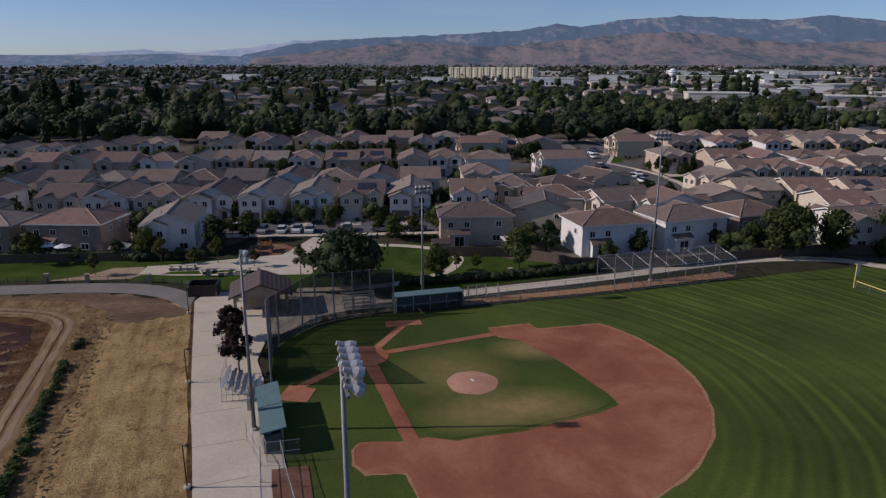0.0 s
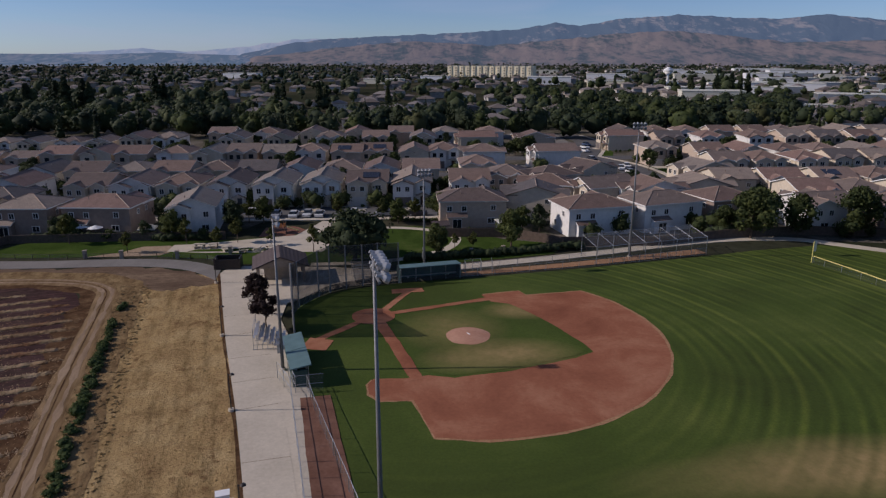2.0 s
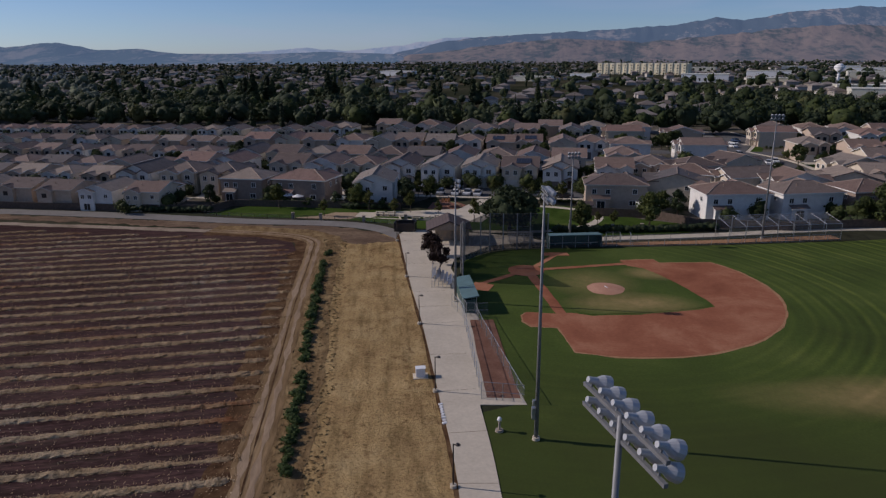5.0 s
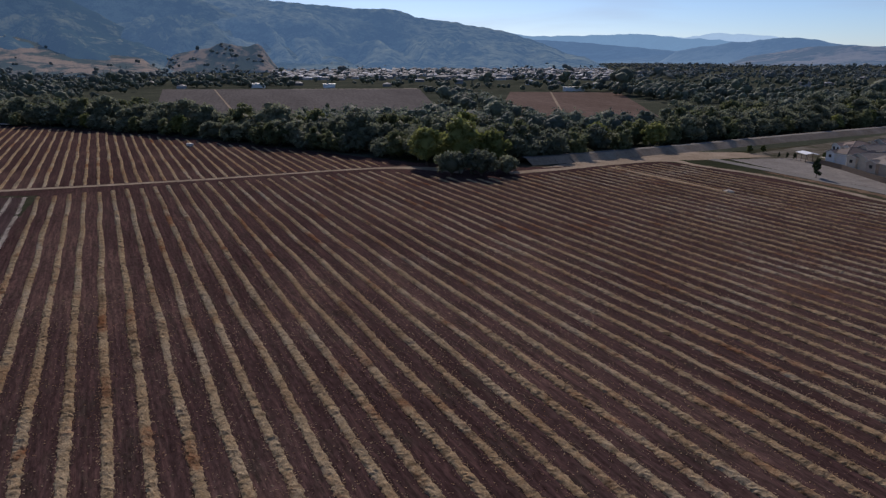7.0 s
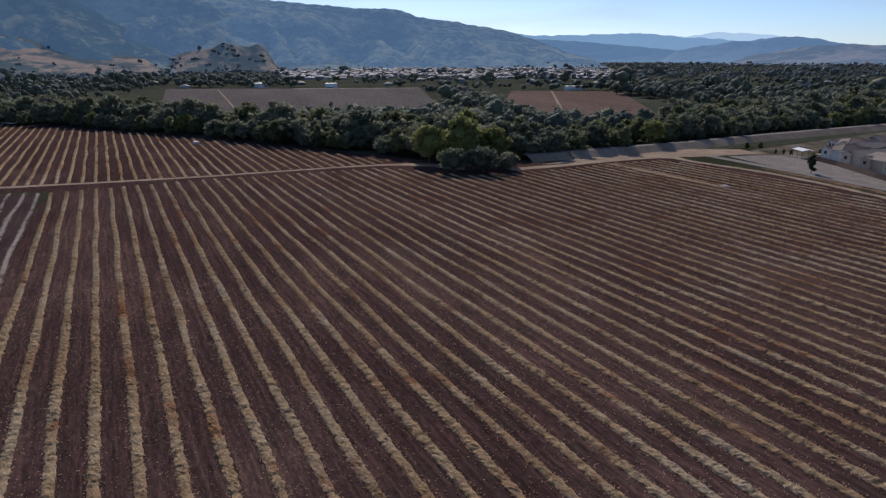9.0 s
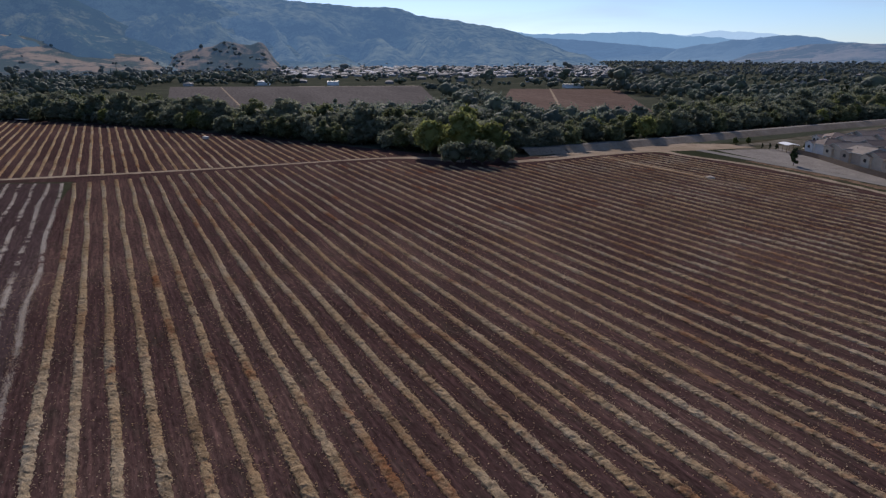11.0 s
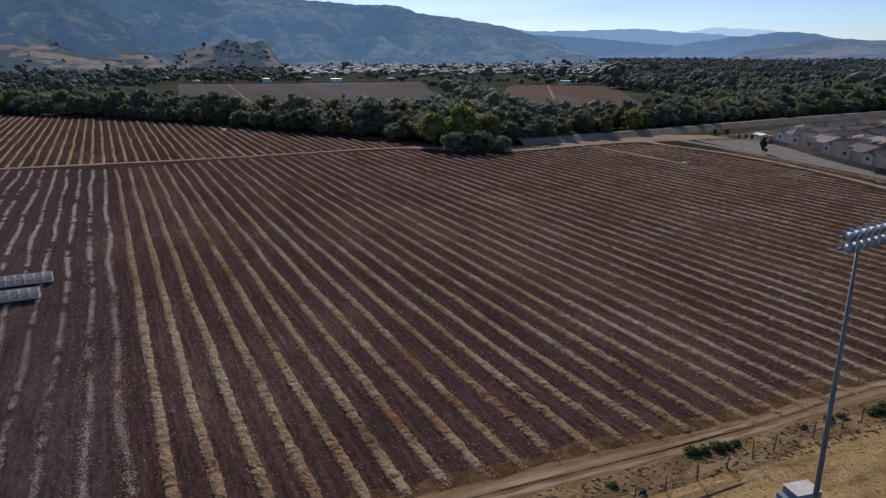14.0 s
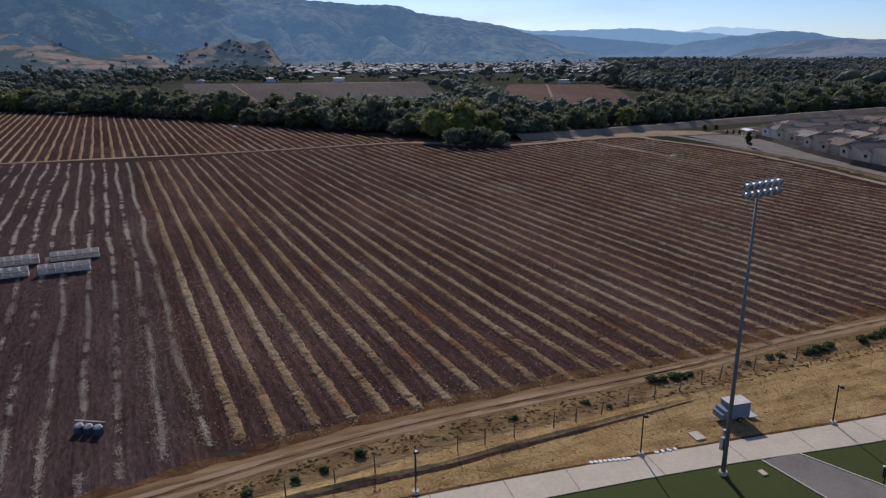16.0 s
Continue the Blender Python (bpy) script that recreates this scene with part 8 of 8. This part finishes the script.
M_SHRUB = leaf_mat("weed_leaves", [(0.1, (0.03, 0.048, 0.015)), (0.5, (0.058, 0.088, 0.026)), (0.95, (0.11, 0.145, 0.045))], glow=0.35)
M_DRYWEED = leaf_mat("dry_weed", [(0.1, (0.12, 0.085, 0.04)), (0.5, (0.24, 0.175, 0.085)), (0.95, (0.38, 0.29, 0.15))])
sp = [shrub_proto(51, "low green weed clump beside the track", M_SHRUB), shrub_proto(52, "low green weed clump beside the track", M_SHRUB)]
done = [False, False]
side = smooth_line([(-43.2, 77.0), (-39.6, 62.0), (-35.4, 47.0), (-30.2, 29.5), (-26.6, 17.0), (-22.6, 4.0)], 0.8)
places = []
for p in side:
    if noise.noise((p.y * 0.13, 0.5, 0)) > -0.4:
        places.append((p.x + rs.uniform(-0.3, 0.35), p.y + rs.uniform(-0.4, 0.4), rs.uniform(0.6, 1.15)))
for x, y, s in ((-18.3, -16.2, 1.4), (-18.5, -15.0, 1.3), (-18.7, -13.7, 1.4), (-18.9, -12.6, 1.2), (-19.2, -11.6, 1.0), (-22.0, -0.8, 1.1), (-22.4, 0.7, 1.0), (-21.0, -4.0, 0.8), (-14.6, -24.6, 0.8), (-13.6, -22.6, 0.7), (-12.7, -32.2, 0.8), (-8.4, -46.8, 1.2), (-6.4, -49.6, 0.9), (-5.4, -52.0, 1.1), (-4.0, -55.6, 1.2), (-2.4, -58.5, 1.0)):
    places.append((x, y, s * 0.72))
for x, y, s in places:
    k = rs.randrange(2)
    if not done[k]:
        sp[k].matrix_basis = pose(x, y, 0.0) @ Matrix.Scale(s, 4)
        done[k] = True
    else:
        c = copy_thing(sp[k], pose(x, y, 0.0, 0, 0, rs.uniform(0, 360)))
        c.scale = (s, s, s * rs.uniform(0.6, 0.9))
# hedges round the park
def hedge(a, b, w, h, n, leaf, label):
    L = Leaves(int(abs(a[0]) * 7 + 500))
    for i in range(n):
        u = (i + L.r.uniform(0, 1)) / n
        c = (a[0] + (b[0] - a[0]) * u, a[1] + (b[1] - a[1]) * u + L.r.uniform(-w / 3, w / 3), h * L.r.uniform(0.35, 0.6))
        L.blob(c, h * 0.5, 0.8)
        L.sprays(c, h * 0.55, 26, 0.16)
    return solid("hedge", L.mesh("hedge", leaf), leaf, label, "hedge", "hedges")


hedge((-4.0, 97.0), (14.0, 100.2), 1.0, 1.6, 34, M_LEAF_OAK, "low dark hedge along the park edge")
hedge((14.0, 100.2), (28.0, 103.8), 1.0, 1.6, 26, M_LEAF_OAK, "low dark hedge along the park edge")
hedge((54.0, 111.0), (60.0, 112.5), 1.6, 2.2, 14, M_LEAF_OAK, "dark hedge beside the path")
hedge((-74.0, 112.8), (-52.0, 113.8), 1.0, 1.7, 34, M_LEAF_OAK, "dark hedge at the garden fence")
hedge((-52.0, 112.4), (-39.0, 113.0), 1.0, 1.6, 24, M_LEAF_OAK, "dark hedge at the garden fence")
hedge((-100.0, 102.9), (-80.0, 104.2), 1.0, 1.6, 30, M_LEAF_OAK, "dark hedge at the garden fence")
hedge((-8.0, 126.8), (2.0, 125.6), 1.0, 0.9, 16, M_LEAF, "low hedge beside the street")
hedge((86.0, 103.0), (120.0, 96.0), 2.0, 1.8, 30, M_LEAF_OAK, "dark hedge beside the path")

# dry tufts over the straw-coloured strip and weeds by the track
L = Leaves(71)
wv, ev = smooth_line(TRACK_E, 1.0), smooth_line(PATH_W, 1.0)
tv, tf = [], []
rr = random.Random(12)
for i in range(5200):
    rough = i > 2400
    u = rr.random() * (0.3 if rough else 1.0)
    y = rr.uniform(-60, 86)
    xa = float(np.interp(y, [p.y for p in reversed(wv)], [p.x for p in reversed(wv)]))
    xb = float(np.interp(y, [p.y for p in reversed(ev)], [p.x for p in reversed(ev)]))
    x = xa + (xb - xa) * u
    s = rr.uniform(0.06, 0.17) if rough else rr.uniform(0.03, 0.1)
    k = len(tv)
    for j in range(3):
        a = rr.uniform(0, 3.14)
        dx, dy = s * math.cos(a), s * math.sin(a)
        n = len(tv)
        tv += [(x - dx, y - dy, 0.02), (x + dx, y + dy, 0.02), (x + dx * 1.2 + rr.uniform(-s, s) * 0.5, y + dy * 1.2, s * rr.uniform(0.4, 0.9)), (x - dx * 1.2, y - dy * 1.2, s * rr.uniform(0.4, 0.9))]
        tf.append((n, n + 1, n + 2, n + 3))
tagged(part("dry_tufts", raw_mesh("dry_tufts", tv, tf, M_DRYWEED), M_DRYWEED), "tufts of dry golden grass", "dry grass", kind="stuff")

# ---- in the crop field ----
def field_bin():
    b = thing("field_bin", "pale grey slatted harvest bin", "bin", "stacked harvest bins")
    g = Geo()
    for s in (-1, 1):
        for k in range(3):
            g.box(0, s * 0.53, 0.14 + k * 0.22, 1.1, 0.05, 0.14)
            g.box(s * 0.53, 0, 0.14 + k * 0.22, 0.05, 1.0, 0.14)
    g.box(0, 0, 0.1, 1.1, 1.1, 0.05)
    tagged(part("slatted_side", g, M_BINS, b), kind="stuff")
    for sx in (-0.45, 0.45):
        part("runner", Geo().box(sx, 0, 0, 0.12, 1.1, 0.1), M_WOOD, b)
    return b


bins = []
bu = Vector((-2.0, 6.5)).normalized()
bnrm = Vector((-bu.y, bu.x))
for x, y in ((-63.0, -104.6), (-65.2, -96.2), (-70.0, -106.0), (-72.6, -97.4)):
    for i in range(6):
        for lev in range(2):
            for dpt in range(1):
                q = Vector((x, y)) + bu * (i * 1.24) + bnrm * (dpt * 1.2)
                bins.append((q.x, q.y, 0.05 + lev * 0.8))
bp = field_bin()
ang = math.degrees(math.atan2(bu.y, bu.x))
bp.matrix_basis = pose(*bins[0], 0, 0, ang)
for q in bins[1:]:
    copy_thing(bp, pose(*q, 0, 0, ang + rs.uniform(-2, 2)))
tk = thing("irrigation_tank", "dark tanks with pale lids under a white bar", "tank", at=pose(-15.2, -71.4, 0.05, 0, 0, 75))
# Dark tank colour, deepened to blue for the shadow that lies over them.
M_TANK = plain_mat("shaded_blue_plastic", (0.05, 0.06, 0.075), 0.6, vary=0.2)
for k in (-1, 0, 1):
    t_ = part("tank", Geo().tube((k * 0.95, 0, 0), (k * 0.95, 0, 0.62), 0.44, 0.42, 14), M_TANK, tk)
    part("lid", Geo().tube((k * 0.95, 0, 0.62), (k * 0.95, 0, 0.8), 0.42, 0.3, 14).tube((k * 0.95, 0, 0.8), (k * 0.95, 0, 0.88), 0.3, 0.08, 14), M_BINS, t_, "pale domed lid")
part("bar", Geo().tube((-1.5, 0.3, 1.0), (1.5, 0.3, 1.05), 0.05, 0.05, 8), M_WHITE, tk)
ribbon("pale_strip", [(-212.5, 38.6), (-192.0, 46.4), (-171.0, 53.6)], [(-213.1, 40.8), (-192.6, 48.4), (-171.6, 55.4)], 0.1, M_RUT, "pale bare strip between crop rows", "track", fray=0.2)
solid("pale_heap", raw_mesh("pale_heap", (ICO_V * np.array([1.9, 1.2, 0.9]) * (1 + 0.15 * np.random.RandomState(4).uniform(-1, 1, (len(ICO_V), 1)))).tolist(), ICO_F.tolist(), M_STUBBLE), M_STUBBLE, "pale heap of dry stalks among the rows", "heap", at=pose(-169.0, 55.4, 0.1, 0, 0, 20))
solid("pale_crate", Geo().box(0, 0, 0, 3.0, 1.4, 1.1), M_BINS, "pale crate stack at the wood's edge", "crate", at=pose(-283.5, -103.5, 0.0, 0, 0, 40))
flat = thing("flatbed_trailer", "grey flatbed trailer at the field's far edge", "trailer", at=pose(-378.0, -216.0, 0.0, 0, 0, 60))
part("deck", Geo().box(0, 0, 0.9, 9.0, 2.4, 0.25), M_BINS, flat)
for k in (-2.6, 2.6):
    part("wheel", Geo().tube((k, -1.2, 0.45), (k, 1.2, 0.45), 0.45, 0.45, 12), M_TYRE, flat)

# ---- levee at the creek ----
LV = smooth_line([(-214.0, 16.0), (-222.0, 12.0), (-229.0, 30.0), (-240.0, 58.0), (-250.0, 84.0), (-270.0, 128.0), (-292.0, 180.0), (-322.0, 255.0)], 4.0)
gl = Geo()
for a, b in zip(LV[3:], LV[4:]):
    t = (b - a).normalized()
    n = Vector((-t.y, t.x))
    q = [(-5.5, 0.0), (-1.5, 1.9), (2.0, 1.9), (5.5, 0.0)]
    va = [(a.x + n.x * o, a.y + n.y * o, z) for o, z in q]
    vb = [(b.x + n.x * o, b.y + n.y * o, z) for o, z in q]
    gl.add(va + vb, [(0, 4, 5, 1), (1, 5, 6, 2), (2, 6, 7, 3)])
tagged(part("levee", gl, M_PALEDIRT), "low gravel levee along the creek", "levee", kind="structure")
gl = Geo()
for a, b in zip(LV[3:], LV[4:]):
    t = (b - a).normalized()
    n = Vector((-t.y, t.x))
    va = [(a.x + n.x * o, a.y + n.y * o, 1.93) for o in (-1.3, 1.6)]
    vb = [(b.x + n.x * o, b.y + n.y * o, 1.93) for o in (-1.3, 1.6)]
    gl.add(va + vb, [(0, 2, 3, 1)])
tagged(part("levee_path", gl, M_PALEROAD), "pale path on the levee's top", "path", kind="structure")

cp = thing("carport", "small open carport with a bright white roof", "carport", "", pose(-217.5, 109.5, 0.0, 0, 0, -8))
part("roof", gable_roof(Geo(), -3.6, 3.6, -2.2, 2.2, 2.7, 3.1, "x", 0.12), M_WHITE, cp)
for cx in (-3.2, 0.0, 3.2):
    for cy in (-1.9, 1.9):
        part("post", Geo().box(cx, cy, 0.0, 0.14, 0.14, 2.65), M_WOOD, cp)

# ---- far buildings ----
def far_block(x, y, w, d, h, a, material, label, bays=0, roof=None):
    b = thing("far_building", label, "building", "far buildings", pose(x, y, 0.0, 0, 0, a))
    part("wall", Geo().box(0, 0, 0, w, d, h), material, b)
    part("roof", Geo().box(0, 0, h, w + 0.6, d + 0.6, 0.5), roof or M_CREAM, b)
    for i in range(bays):
        bx = -w / 2 + w * (i + 0.5) / bays
        bay = part("bay", Geo().box(bx, -d / 2 - 0.6, 0, w / bays * 0.45, 1.2, h + 0.6), material, b)
        for k in range(4):
            part("window", Geo().box(bx, -d / 2 - 1.22, 1.2 + k * h / 4.2, w / bays * 0.22, 0.1, 1.5), M_GLASS, bay)
    return b


rb = random.Random(19)
for i in range(22):
    d = 520 + 1100 * rb.random()
    x = d * rb.uniform(0.3, 0.66)
    far_block(x, d, rb.uniform(22, 60), rb.uniform(14, 26), rb.uniform(5, 8), rb.uniform(-22, -6), rb.choice((M_WHITE, M_WHITE, M_CREAM, M_STEEL)), "pale flat-roofed industrial building among trees")
wt = thing("water_tower", "white bulb-shaped water tower on a single stem", "water tower", at=pose(288.0, 778.0, 0.0))
part("stem", Geo().tube((0, 0, 0), (0, 0, 14.0), 1.6, 1.1, 14), M_WHITE, wt)
part("bulb", Geo().tube((0, 0, 13.0), (0, 0, 17.5), 1.2, 5.4, 18).tube((0, 0, 17.5), (0, 0, 20.0), 5.4, 5.2, 18).tube((0, 0, 20.0), (0, 0, 22.4), 5.2, 1.6, 18), M_WHITE, wt, smooth=True)
patch("far_lot", [(196, 300), (232, 300), (330, 470), (300, 480), (240, 410)], 0.05, M_GREYGRAVEL, "pale gravel yard beside the railway", "lot")
M_YELLOWWALL = plain_mat("yellow_stucco", (0.76, 0.69, 0.5), 0.9, vary=0.12, scale=0.1)
far_block(134.0, 1215.0, 155.0, 22.0, 18.0, -24, M_YELLOWWALL, "long yellow apartment block of four storeys", 14)
for x, y, w, d, h, a, m, lab in (
        (172.0, 880.0, 54.0, 40.0, 9.0, 3, M_WHITE, "large white warehouse with a flat roof"), (214.0, 770.0, 40.0, 26.0, 8.0, 3, M_YELLOWWALL, "tan warehouse with pale roof"),
        (330.0, 640.0, 34.0, 20.0, 6.0, -5, M_WHITE, "long white industrial shed"), (400.0, 700.0, 44.0, 24.0, 7.0, -5, M_WHITE, "long white industrial shed"),
        (322.0, 492.0, 46.0, 22.0, 7.0, -6, M_STEEL, "grey metal industrial shed"), (395.0, 560.0, 34.0, 20.0, 6.0, -4, M_WHITE, "long white industrial shed"),
        (300.0, 820.0, 30.0, 22.0, 6.0, 0, M_WHITE, "long white industrial shed"), (470.0, 880.0, 50.0, 30.0, 7.0, 0, M_WHITE, "large white warehouse with a flat roof"),
        (420.0, 1000.0, 80.0, 40.0, 9.0, 0, M_CREAM, "large cream warehouse far off"), (560.0, 1100.0, 54.0, 30.0, 8.0, 0, M_WHITE, "large white warehouse with a flat roof"),
        (300.0, 1080.0, 60.0, 30.0, 8.0, 0, M_WHITE, "long white industrial shed"), (700.0, 1250.0, 100.0, 40.0, 10.0, 0, M_WHITE, "large white warehouse with a flat roof"),
        (30.0, 1000.0, 40.0, 20.0, 7.0, 0, M_WHITE, "white flat-roofed hall among trees"), (-40.0, 900.0, 50.0, 20.0, 6.0, 0, M_CREAM, "cream flat-roofed hall among trees"), (-280.0, 1150.0, 60.0, 20.0, 8.0, 0, M_WHITE, "white flat-roofed hall among trees"),
        (255.0, 420.0, 26.0, 9.0, 4.0, -5, M_WHITE, "white trailer shed beside the road"), (480.0, 640.0, 60.0, 26.0, 8.0, -4, M_STEEL, "grey metal industrial shed"),
        (520.0, 1320.0, 80.0, 30.0, 8.0, 0, M_WHITE, "long white industrial shed"), (250.0, 1400.0, 80.0, 30.0, 8.0, 0, M_CREAM, "large cream warehouse far off"), (760.0, 1500.0, 120.0, 40.0, 9.0, 0, M_WHITE, "large white warehouse with a flat roof"),
        (-815.0, -150.0, 10.0, 16.0, 4.0, 0, M_WHITE, "white farm shed in the valley"), (-805.0, -70.0, 9.0, 13.0, 4.0, 0, M_WHITE, "white farm shed in the valley"), (-700.0, 180.0, 9.0, 20.0, 3.6, 0, M_WHITE, "long white greenhouse shed"), (-430.0, 420.0, 30.0, 16.0, 7.0, 30, M_WHITE, "white hall among trees")):
    far_block(x, y, w, d, h, a - (16 if y > 450 else 0), m, lab)
